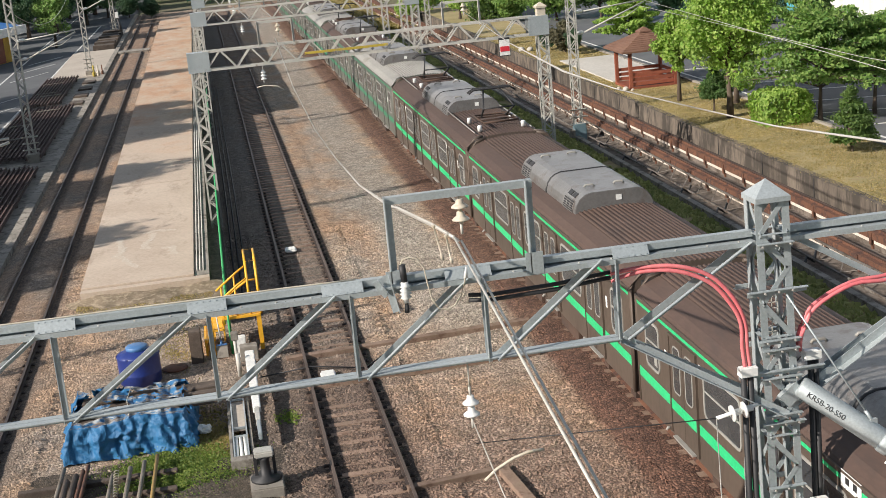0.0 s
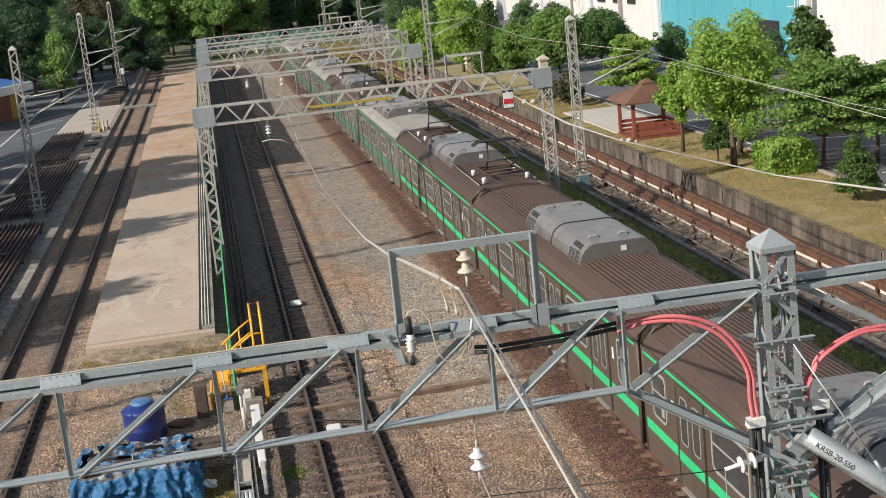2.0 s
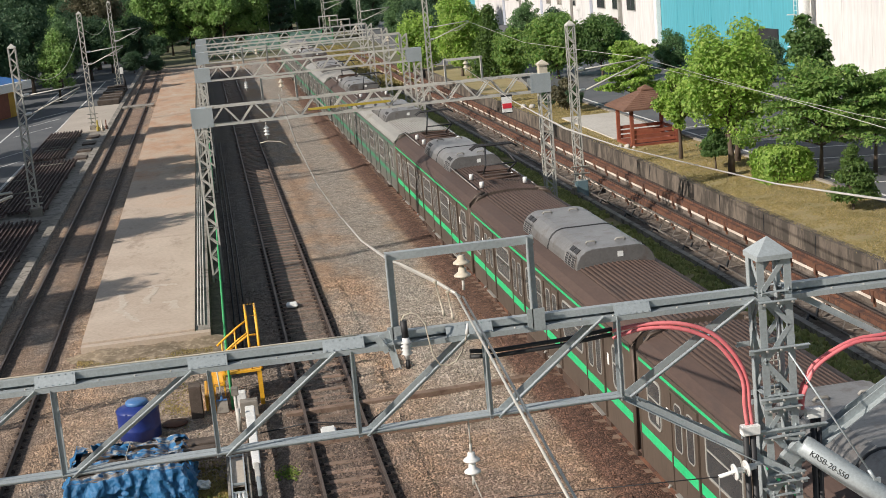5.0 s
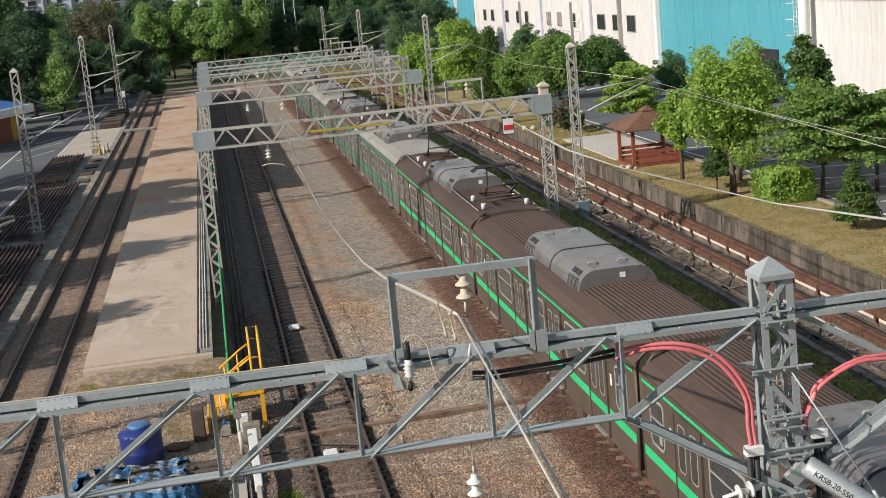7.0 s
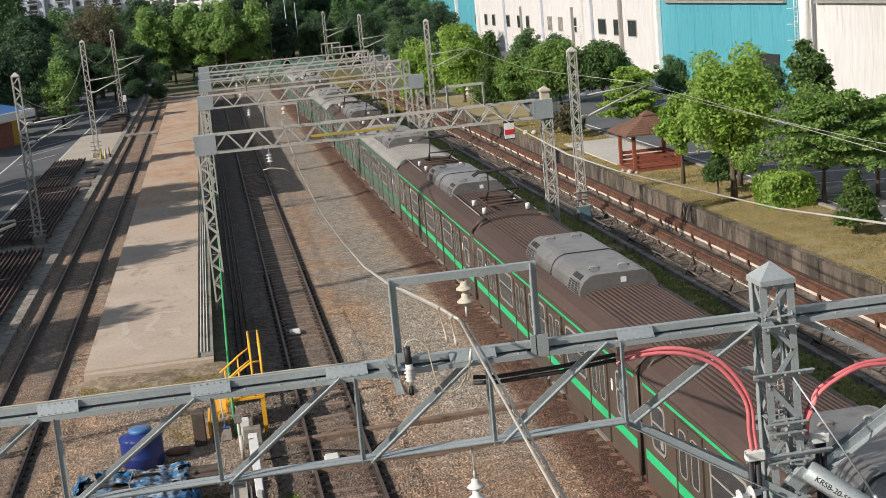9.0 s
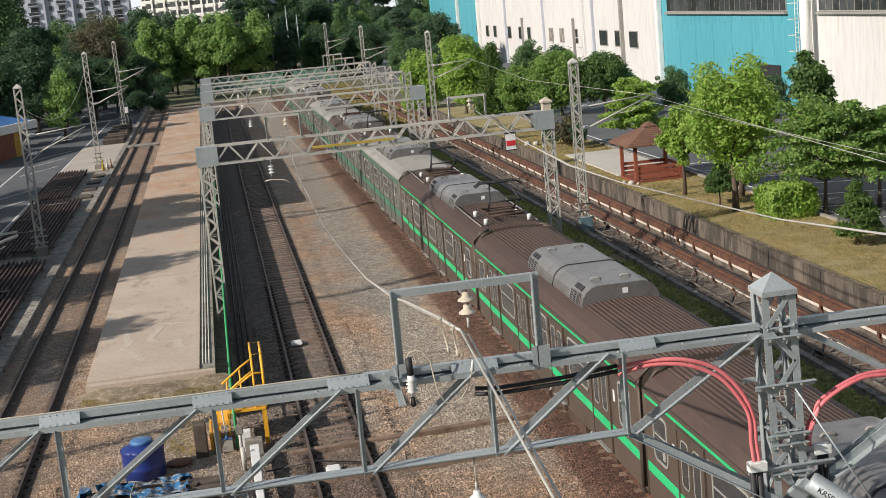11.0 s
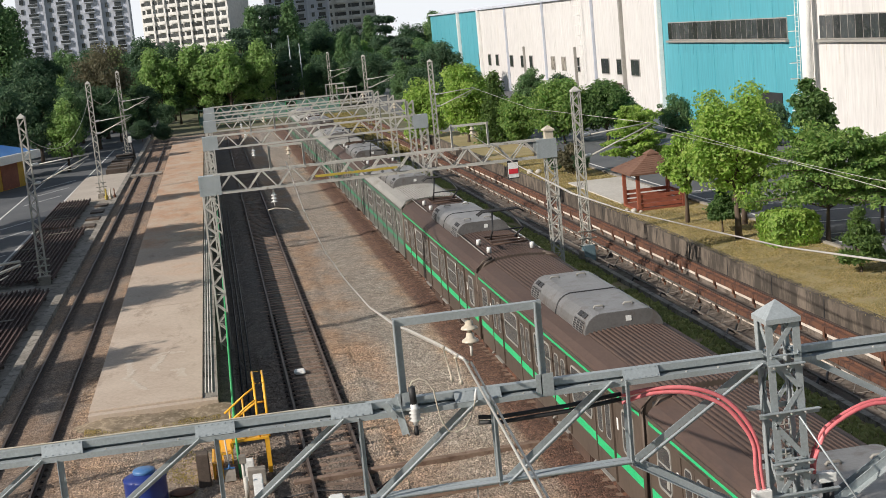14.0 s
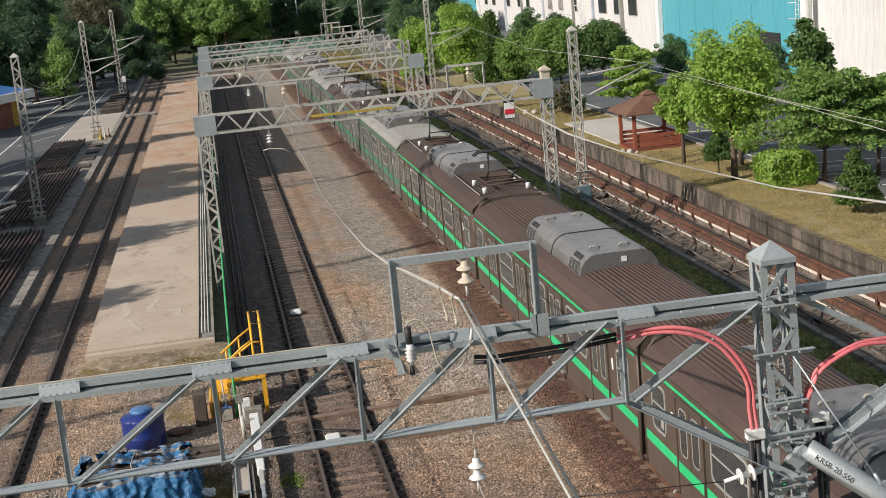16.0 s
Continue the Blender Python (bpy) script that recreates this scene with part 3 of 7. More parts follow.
structure("soil_bed", sheet(-5.85, 0.75, 23.0, 30.5, 0.12, lambda x, y: -0.17 + 0.09 * (min(1.0, (30.5 - y) / 1.2, (x + 5.85) / 0.8, (0.75 - x) / 0.6) - 0.45) + 0.07 * noise.noise((x * 1.3, y * 1.3, 4)) + 0.02 * noise.noise((x * 6, y * 6, 1))), SHADED_SOIL, "dark trampled soil with painted shade beside the stacked rods", "soil")
bm = bmesh.new()
box(bm, -1.44, -0.95, 45.4, 172, -0.35, 0.222)
structure("platform_ledge", bm, CONCRETE_OLD, "stained concrete ledge along the platform", "ledge")
bm = bmesh.new()
box(bm, -5.2, -0.95, 45.0, 45.37, -0.35, 0.22)
structure("platform_kerb", bm, CONCRETE_PLAT, "chipped concrete end kerb of the platform", "kerb")
for i in range(3):
    bm = bmesh.new()
    rod(bm, [(-1.36 + 0.11 * i, 46, 0.247), (-1.36 + 0.11 * i, 120, 0.247)], 0.026)
    tagged(part("conduit", bm, GALV_OLD), "thin grey conduit pipe along the platform edge", "pipe", "conduits along the platform")

SCRAWLS = (((-3.25, 52.7), (-2.95, 52.95), (-2.62, 52.8), (-2.3, 52.75)), ((-2.95, 52.5), (-3.05, 51.6), (-3.25, 50.8), (-3.3, 50.2), (-3.0, 50.05)), ((-4.25, 52.4), (-4.2, 51.2), (-4.05, 50.2), (-4.3, 49.3)), ((-2.6, 49.8), (-2.2, 49.9), (-2.25, 49.3), (-2.15, 48.7)), ((-4.05, 49.2), (-3.75, 48.2), (-3.45, 47.4)))
rgs = random.Random(3)
for k, pts in enumerate(SCRAWLS):
    bm = bmesh.new()
    for a, b in zip(pts, pts[1:]):
        a, b = Vector((*a, 0.2865)), Vector((*b, 0.2865))
        n = max(3, int((b - a).length / 0.016))
        for q in range(n):
            # a stroke of many small worn patches, denser along its middle
            c = a.lerp(b, (q + rgs.random()) / n) + Vector((rgs.gauss(0, 0.06), rgs.gauss(0, 0.05), 0.00002 * q))
            r = rgs.uniform(0.025, 0.085)
            ring_v = [bm.verts.new(c + Vector((r * rgs.uniform(0.6, 1.3) * math.cos(w), 1.5 * r * rgs.uniform(0.6, 1.3) * math.sin(w), 0))) for w in (0, 1.05, 2.1, 3.14, 4.2, 5.2)]
            bm.faces.new(ring_v)
    structure(f"platform_mark_{k + 1}", bm, SCRAWL, "faint pale scrawl on the platform concrete", "paint mark")

# crossing boards over the western track
bm = bmesh.new()
box(bm, -8.5, -5.5, 134.5, 136.6, -0.3, 0.03)
structure("crossing_board", bm, CONCRETE_OLD, "dark concrete crossing over the rails", "crossing")
bm = bmesh.new()
box(bm, -13.0, -8.98, 116.5, 140, -0.3, -0.02)
structure("paved_pad", bm, CONCRETE, "tan concrete pad beside the track", "pavement")


# ---- tracks ----
def rail_mesh(y0, y1):
    b = bmesh.new()
    prof = [(-0.07, -0.16), (0.07, -0.16), (0.07, -0.145), (0.012, -0.12), (0.012, -0.04), (0.036, -0.03), (0.036, 0.0), (-0.036, 0.0), (-0.036, -0.03), (-0.012, -0.04), (-0.012, -0.12), (-0.07, -0.145)]
    a = [b.verts.new((x, y0, z)) for x, z in prof]
    c = [b.verts.new((x, y1, z)) for x, z in prof]
    for i in range(len(prof)):
        f = b.faces.new((a[i], a[(i + 1) % len(prof)], c[(i + 1) % len(prof)], c[i]))
        # second tone on the head's top and sunward west side only, as sunlit
        f.material_index = 1 if i in (6, 7) else 0
    b.faces.new(a)
    b.faces.new(c[::-1])
    return b


RAILME = {}
TRACKS = []
for lab, c, y0, y1, mats in (("rusty track with dusty concrete sleepers in ballast", -7.0, 18, 172, (RUST_DARK, RAILHEAD)), ("rusty track with brown dusty sleepers in ballast", 2.231, 8, 186, (RUST_DARK, RAILMID)), ("rusty track under a parked train", 9.75, 4, 190, (RUST, RAILHEAD))):
    tr = thing("track", lab, "railway track", group="yard tracks")
    tr["kind"] = "structure"
    for s in (-0.7525, 0.7525):
        r = part("rail", rail_mesh(y0, y1), mats, tr)
        r.location.x = c + s
    TRACKS.append((tr, c, y0, y1))


# ---- steel lattice ----
def lattice_mast(b, x, y, z0, z1, w, panel, leg=0.075, lean=0.0, lace=0.05):
    """Four corner angles with zigzag lacing on each face."""
    at = lambda sx, sy, z: Vector((x + sx * w / 2 + lean * (z1 - z), y + sy * w / 2, z))
    for sx in (-1, 1):
        for sy in (-1, 1):
            p, q = at(sx, sy, z0), at(sx, sy, z1)
            angle(b, p, q, leg, (0, -sy, 0), 0.012)
    n = max(2, round((z1 - z0) / panel))
    for i in range(n):
        a, c = z0 + (z1 - z0) * i / n, z0 + (z1 - z0) * (i + 1) / n
        k = 1 if i % 2 else -1
        for s in (-1, 1):
            bar(b, at(-k, s, a), at(k, s, c), lace, 0.01, (0, 1, 0))
            bar(b, at(s, -k, a), at(s, k, c), 0.01, lace, (0, 1, 0))
        if i % 3 == 0:
            for s in (-1, 1):
                bar(b, at(-1, s, a), at(1, s, a), lace, 0.01)
                bar(b, at(s, -1, a), at(s, 1, a), lace, 0.01)


def cap(b, x, y, z, w, h):
    v = [b.verts.new((x + sx * w / 2, y + sy * w / 2, z)) for sx, sy in ((-1, -1), (1, -1), (1, 1), (-1, 1))]
    u = [b.verts.new((x + sx * w / 2, y + sy * w / 2, z + 0.07)) for sx, sy in ((-1, -1), (1, -1), (1, 1), (-1, 1))]
    t = b.verts.new((x, y, z + 0.07 + h))
    b.faces.new(v[::-1])
    for i in range(4):
        b.faces.new((v[i], v[(i + 1) % 4], u[(i + 1) % 4], u[i]))
        b.faces.new((u[i], u[(i + 1) % 4], t))


def insulator(parent, x, y, z, mat, discs=2, r=0.127, pitch=0.16, name="insulator"):
    """A hanging string of bell-shaped discs; z is its top."""
    b = bmesh.new()
    rod(b, [(x, y, z), (x, y, z - 0.12)], 0.018)
    part("clamp", b, GALV_OLD, parent)
    b = bmesh.new()
    rod(b, [(x, y, z - 0.12 - discs * pitch), (x, y, z - 0.26 - discs * pitch)], 0.018)
    part("clamp", b, GALV_OLD, parent)
    b = bmesh.new()
    for i in range(discs):
        zz = z - 0.12 - i * pitch
        lathe(b, [(0.03, 0), (0.05, -0.01), (0.055, -0.06), (0.09, -0.085), (r, -0.105), (r, -0.12), (r * 0.6, -0.122), (0.035, -0.125), (0.03, -pitch)], (x, y, zz), 16)
    return part(name, b, mat, parent)


def uframe(parent, mat, x0, x1, y, z0, z1, s=0.1):
    for nm, a, c in (("post", (x0, y, z0), (x0, y, z1)), ("post", (x1, y, z0), (x1, y, z1)), ("crossbar", (x0 - s / 2, y, z1), (x1 + s / 2, y, z1))):
        b = bmesh.new()
        angle(b, a, c, s, (0, -1, 0) if nm == "post" else (0, 0, -1), 0.014)
        part(nm, b, mat, parent)


# ---- the near gantry ----
GY, TOPZ, BOTZ = 17.2, 7.02, 5.74
NODES = [-10.1, -8.2, -6.25, -4.3, -2.40, -0.45, 1.40, 3.17, 4.99]
MX = 7.16
gantry = thing("catenary_gantry", "galvanised grey lattice beam gantry over the tracks", "gantry", group="catenary gantries")


def chord(name, x0, z0, x1, z1, wide, deep, gap):
    """A pair of rolled angles back to back, flat legs on top."""
    for s in (-1, 1):
        b = bmesh.new()
        a, c = Vector((x0, GY + s * gap, z0)), Vector((x1, GY + s * gap, z1))
        t = 0.014
        prof = ((0, 0), (wide, 0), (wide, -t), (t, -t), (t, -deep), (0, -deep))
        u = [b.verts.new(a + Vector((0, s * y, z))) for y, z in prof]
        v = [b.verts.new(c + Vector((0, s * y, z))) for y, z in prof]
        for i in range(6):
            b.faces.new((u[i], u[(i + 1) % 6], v[(i + 1) % 6], v[i]))
        b.faces.new(u)
        b.faces.new(v)
        part(name, b, GALV, gantry)




def beam_line(x):
    return 7.065 - 0.0062 * (x + 3.0)


def top_chord(x0, x1):
    """Two rolled sections: the upper one closed at the back, the lower angle set out in front of it with a gap between."""
    upper = ((0.02, -0.028), (0.02, 0.060), (0.13, 0.060), (0.13, -0.09), (0.117, -0.09), (0.117, 0.047), (0.033, 0.047), (0.033, -0.028))
    lower = ((-0.095, -0.066), (0.115, -0.066), (0.115, -0.079), (-0.082, -0.079), (-0.082, -0.135), (-0.095, -0.135))
    for prof in (upper, lower):
        b = bmesh.new()
        u = [b.verts.new((x0, GY + y, beam_line(x0) + z)) for y, z in prof]
        v = [b.verts.new((x1, GY + y, beam_line(x1) + z)) for y, z in prof]
        k = len(prof)
        for i in range(k):
            b.faces.new((u[i], u[(i + 1) % k], v[(i + 1) % k], v[i]))
        b.faces.new(u)
        b.faces.new(v)
        part("top_chord", b, GALV, gantry)
    n = int((x1 - x0) / 0.45)
    for k in range(n):
        xa = x0 + (x1 - x0) * (k + 0.5) / n
        b = bmesh.new()
        rod(b, [(xa, GY - 0.05, beam_line(xa) - 0.066), (xa, GY - 0.05, beam_line(xa) - 0.052)], 0.014, 6)
        part("bolt", b, GALV_OLD, gantry)


top_chord(-10.6, MX - 0.2)
bm = bmesh.new()
rod(bm, [(x, GY + 0.10 + 0.012 * math.sin(3.1 * x), beam_line(x) + 0.071) for x in [-10.5 + 0.5 * k for k in range(25)]], 0.010, 6)
part("thin_cable", bm, PORC_OLD, gantry, "thin pale cable along the beam")
chord("bottom_chord", -10.6, BOTZ + 0.09, 4.99, BOTZ + 0.09, 0.115, 0.065, 0.008)
for i, x in enumerate(NODES):
    for q in (-1, 1):
        bm = bmesh.new()
        angle(bm, (x, GY + 0.075 * q, BOTZ + 0.03), (x, GY + 0.075 * q, TOPZ - 0.07), 0.055, (0, q, 0), 0.010, 0.045)
        part("upright", bm, GALV, gantry)
    for z in (BOTZ + 0.10, BOTZ + 0.17, TOPZ - 0.17, TOPZ - 0.11):
        bm = bmesh.new()
        rod(bm, [(x - 0.005, GY - 0.075, z), (x - 0.005, GY - 0.098, z)], 0.012, 6)
        part("bolt", bm, GALV_OLD, gantry)
    if i + 1 < len(NODES):
        x2 = NODES[i + 1]
        for q, w in ((-1, 0.05), (1, 0.085)):
            bm = bmesh.new()
            angle(bm, (x + 0.10, GY + 0.08 * q, BOTZ + 0.03), (x2 - 0.20, GY + 0.08 * q, TOPZ - 0.06), w, (0, q, 0), 0.010, 0.06)
            part("diagonal", bm, GALV, gantry)
bm = bmesh.new()
for s in (-1, 1):
    angle(bm, (4.99 + 0.1, GY + s * 0.085, BOTZ + 0.05), (MX - 0.26, GY + s * 0.085, TOPZ - 0.10), 0.05 if s < 0 else 0.095, (0, s, 0), 0.010, 0.06)
part("diagonal", bm, GALV, gantry)
bm = bmesh.new()
angle(bm, (5.0, GY - 0.05, BOTZ + 0.02), (MX + 0.1, GY - 0.28, 4.38), 0.10, (0, 0, 1), 0.014)
angle(bm, (5.0, GY + 0.05, BOTZ + 0.02), (MX + 0.1, GY + 0.28, 4.38), 0.10, (0, 0, 1), 0.014)
part("knee_brace", bm, GALV, gantry)
# splice plates with bolts along the top chord
for x, w in ((-7.2, 0.5), (-4.6, 0.5), (-2.35, 0.50), (-0.45, 0.50), (1.3, 0.54), (2.97, 0.62), (5.2, 0.5)):
    bm = bmesh.new()
    tilt_m = Matrix.Translation((x, GY - 0.03, beam_line(x) - 0.005)) @ Matrix.Rotation(radians(52), 4, "X")
    box(bm, -w / 2, w / 2, -0.085, 0.085, 0.012, 0.022, tilt_m)
    for k in range(6):
        for q in (-0.065, 0.065):
            xb = -w / 2 + 0.04 + k * (w - 0.08) / 5
            rod(bm, [tilt_m @ Vector((xb, q, 0.022)), tilt_m @ Vector((xb, q, 0.032))], 0.010, 6)
    part("splice_plate", bm, GALV, gantry)
for k in range(10):
    bm = bmesh.new()
    x = 0.32 + 0.115 * k
    rod(bm, [(x, GY - 0.05, beam_line(x) - 0.066), (x, GY - 0.05, beam_line(x) - 0.145)], 0.014, 6)
    rod(bm, [(x, GY - 0.05, beam_line(x) - 0.10), (x, GY - 0.05, beam_line(x) - 0.125)], 0.024, 6)
    part("bolt", bm, UNDER, gantry, "dark rusty bolt")
# beam on the far side of the mast
top_chord(MX + 0.2, 19.0)
bm = bmesh.new()
angle(bm, (MX + 0.2, GY - 0.1, 4.42), (9.6, GY - 0.05, BOTZ), 0.13, (0, 0, 1), 0.014)
angle(bm, (MX + 0.2, GY + 0.1, 4.42), (9.6, GY + 0.05, BOTZ), 0.13, (0, 0, 1), 0.014)
bar(bm, (9.6, GY, BOTZ), (19, GY, BOTZ), 0.12, 0.1)
part("knee_brace", bm, GALV, gantry)
bm = bmesh.new()
angle(bm, (9.5, GY, BOTZ), (MX + 0.4, GY, TOPZ - 0.12), 0.085, (0, -1, 0), 0.010)
part("diagonal", bm, GALV, gantry)
# the mast
bm = bmesh.new()
lattice_mast(bm, MX, GY, -0.3, 7.52, 0.385, 0.5, 0.105, 0.022, 0.07)
part("mast", bm, GALV, gantry)
bm = bmesh.new()
cap(bm, MX, GY, 7.48, 0.50, 0.22)
part("mast_cap", bm, GALV, gantry)
for z, w in ((6.88, 0.52), (6.22, 0.86), (5.50, 0.60), (5.36, 0.54), (4.95, 0.60), (4.4, 0.54), (4.28, 0.62), (3.3, 0.54)):
    xx = MX + 0.022 * (7.55 - z)
    for s in (-1, 1):
        bm = bmesh.new()
        angle(bm, (xx - w / 2, GY + s * 0.215, z), (xx + w / 2, GY + s * 0.215, z), 0.075, (0, s, 0), 0.01)
        part("band", bm, GALV, gantry)
    for k in (-0.2, 0.0, 0.2):
        bm = bmesh.new()
        rod(bm, [(xx + k, GY - 0.21, z + 0.01), (xx + k, GY - 0.315, z + 0.01)], 0.016, 6)
        part("bolt", bm, ROOF_GREY, gantry)
bm = bmesh.new()
for k in range(7):
    z = 5.55 + 0.085 * k
    bar(bm, (MX - 0.02, GY + 0.08, z), (MX + 0.16, GY + 0.08, z), 0.012, 0.012)
for x in (-0.02, 0.07, 0.16):
    bar(bm, (MX + x, GY + 0.08, 5.5), (MX + x, GY + 0.08, 6.12), 0.012, 0.012)
part("grating", bm, GALV_OLD, gantry)
uframe(gantry, GALV, 2.0, 3.87, GY, TOPZ - 0.1, 8.17)
for x in (2.0, 3.87):
    bm = bmesh.new()
    box(bm, x - 0.12, x + 0.12, GY - 0.10, GY - 0.085, TOPZ - 0.12, TOPZ + 0.18)
    part("gusset_plate", bm, GALV, gantry)
for k in range(6):
    bm = bmesh.new()
    rod(bm, [(3.85, GY, TOPZ + 0.25 + 0.16 * k), (3.85, GY - 0.03, TOPZ + 0.25 + 0.16 * k)], 0.02, 6)
    part("bolt", bm, GALV_OLD, gantry)
insulator(gantry, 2.95, GY, 8.15, PORC_OLD, 2, 0.115, 0.17)
insulator(gantry, 2.86, GY, BOTZ + 0.02 - 0.33, PORCELAIN, 2, 0.115, 0.165)
bm = bmesh.new()
rod(bm, [(2.86, GY, BOTZ + 0.02), (2.86, GY, BOTZ - 0.32)], 0.01, 6)
part("hanger", bm, GALV_OLD, gantry)
# lightning arrester beside the frame
bm = bmesh.new()
lathe(bm, [(0.035, 0), (0.05, -0.02), (0.05, -0.05), (0.085, -0.07), (0.05, -0.09), (0.085, -0.12), (0.05, -0.14), (0.085, -0.17), (0.05, -0.19), (0.085, -0.22), (0.04, -0.25), (0.03, -0.30)], (2.10, GY - 0.2, TOPZ + 0.06), 16)
part("arrester", bm, PORCELAIN, gantry, "white ribbed porcelain arrester")
bm = bmesh.new()
rod(bm, [(2.10, GY - 0.2, TOPZ + 0.05), (2.09, GY - 0.2, TOPZ + 0.28)], 0.045, 10)
part("arrester_collar", bm, BLACK, gantry)
bm = bmesh.new()
rod(bm, [(2.10, GY - 0.2, TOPZ - 0.24), (2.10, GY - 0.2, TOPZ - 0.30), (2.10, GY - 0.2, TOPZ - 0.31), (2.10, GY - 0.2, TOPZ - 0.37)], [0.02, 0.03, 0.035, 0.03], 10)
part("arrester_foot", bm, BLACK, gantry)
bm = bmesh.new()
box(bm, 1.80, 2.06, GY - 0.24, GY - 0.08, TOPZ - 0.02, TOPZ + 0.01)
angle(bm, (1.86, GY - 0.17, TOPZ + 0.16), (1.96, GY - 0.17, TOPZ - 0.35), 0.09, (0, -1, 0))
angle(bm, (1.72, GY - 0.17, TOPZ + 0.10), (1.86, GY - 0.17, TOPZ - 0.12), 0.09, (0, -1, 0))
part("bracket", bm, GALV, gantry)
bm = bmesh.new()
pts = [(x, GY - 0.2, z) for x, z in ((2.065, 7.296), (2.104, 7.365), (2.193, 7.39), (2.282, 7.355), (2.371, 7.217), (2.401, 6.999), (2.44, 6.782), (2.519, 6.644), (2.628, 6.614), (2.737, 6.663), (2.826, 6.782), (2.885, 6.93), (2.915, 7.049))]
rod(bm, pts, 0.011, 6)
part("jumper_wire", bm, PORC_OLD, gantry)
bm = bmesh.new()
rod(bm, [(2.91, GY - 0.2, 7.009), (2.929, GY - 0.2, 7.157)], [0.03, 0.012], 8)
part("cable_lug", bm, PORCELAIN, gantry)
# black cable and red cables from it to the mast
bm = bmesh.new()
for o in (0, 0.075):
    rod(bm, [(2.98, GY + 0.1, TOPZ - 0.34 - o), (3.3, GY + 0.12, TOPZ - 0.38 - o), (4.2, GY + 0.12, TOPZ - 0.36 - o), (4.95, GY + 0.12, TOPZ - 0.30 - o)], 0.030, 8)
part("black_cable", bm, BLACK, gantry, "thick black cables along the beam")
for o in (0.0, 0.10):
    for side in (0, 1):
        if side:
            pts = [(7.52 + o * 0.3, GY - 0.1, 5.28), (7.54, GY - 0.1 - o, 5.55), (7.74, GY - 0.1 - o, 5.90), (8.30, GY - 0.1 - o, 6.16), (8.9, GY - 0.1 - o, 6.20 - o * 0.3), (9.8, GY, 6.35), (10.6, GY, 6.45)]
        else:
            pts = [(4.95, GY + 0.1, 6.70 - o), (5.35, GY, 6.76 - o * 0.6), (5.82, GY - 0.1, 6.74 - o * 0.7), (6.26, GY - 0.15, 6.56 - o), (6.56 - o * 0.4, GY - 0.2, 6.22 - o * 0.8), (6.71 - o * 0.6, GY - 0.22, 5.85), (6.73 - o * 0.7, GY - 0.22, 5.50), (6.76 - o * 0.7, GY - 0.22, 5.20)]
        p3 = [Vector(p) for p in pts]
        smooth = []
        for i in range(len(p3) - 1):
            a, b, c, d = p3[max(i - 1, 0)], p3[i], p3[i + 1], p3[min(i + 2, len(p3) - 1)]
            for u in (0, 0.25, 0.5, 0.75):
                smooth.append(0.5 * ((2 * b) + (c - a) * u + (2 * a - 5 * b + 4 * c - d) * u * u + (3 * b - a - 3 * c + d) * u ** 3))
        smooth.append(p3[-1])
        bm = bmesh.new()
        rod(bm, smooth, 0.030, 8)
        part("red_cable", bm, REDCABLE, gantry, "thick red power cable")
for x, y in ((6.66, -0.22), (6.76, -0.22), (7.72, -0.05), (7.80, -0.05)):
    bm = bmesh.new()
    rod(bm, [(x, GY + y, 5.16), (x + 0.04, GY + y, 2.5), (x + 0.06, GY + y, -0.2)], 0.045, 8)
    part("black_conduit", bm, BLACK, gantry)
for x, y, z in ((6.72, -0.24, 5.14), (7.72, -0.1, 5.20), (6.82, -0.26, 2.98), (7.74, -0.2, 2.98)):
    bm = bmesh.new()
    box(bm, x - 0.13, x + 0.13, GY + y - 0.07, GY + y + 0.07, z - 0.07, z + 0.07)
    part("clamp_block", bm, WHITE, gantry, "white cable clamp", 0.012)
for z in (5.05, 2.98):
    bm = bmesh.new()
    angle(bm, (6.6, GY - 0.2, z), (7.85, GY - 0.2, z), 0.07, (0, -1, 0))
    part("band", bm, GALV, gantry)
# horizontal pair of insulators on the knee brace
bm = bmesh.new()
for k in range(2):
    x = 6.42 + 0.17 * k
    rod(bm, [(x, GY - 0.35, 4.60 + 0.03 * k), (x + 0.03, GY - 0.35, 4.605 + 0.03 * k), (x + 0.05, GY - 0.35, 4.61 + 0.03 * k), (x + 0.14, GY - 0.35, 4.62 + 0.03 * k)], [0.115, 0.12, 0.05, 0.045], 14)
part("insulator", bm, PORCELAIN, gantry, "pair of white disc insulators")
bm = bmesh.new()
rod(bm, [(6.2, GY - 0.35, 4.57), (6.8, GY - 0.35, 4.68)], 0.028, 8)
part("insulator_pin", bm, WHITE, gantry)

# tensioning cylinder hung on the mast
tens = thing("tension_balancer", "grey galvanised spring tensioning cylinder bolted to the mast", "tensioner")
A, B, C = Vector((7.46, GY - 0.25, 4.82)), Vector((8.48, GY - 0.95, 4.02)), Vector((9.05, GY - 1.34, 3.58))
bm = bmesh.new()
rod(bm, [A, A.lerp(B, 0.03), A.lerp(B, 0.97), B], [0.13, 0.155, 0.155, 0.13], 20)
part("cylinder", bm, GALV, tens)
bm = bmesh.new()
rod(bm, [A.lerp(B, 0.88), A.lerp(B, 0.90), A.lerp(B, 0.98), A.lerp(B, 1.0)], [0.16, 0.175, 0.175, 0.16], 20)
part("collar", bm, GALV, tens)
bm = bmesh.new()
rod(bm, [B, C], 0.11, 16)
rod(bm, [C, C + (C - B) * 1.5], 0.05, 10)
part("plunger", bm, GALV, tens)
bm = bmesh.new()
bar(bm, (7.22, GY - 0.25, 4.62), A, 0.10, 0.22)
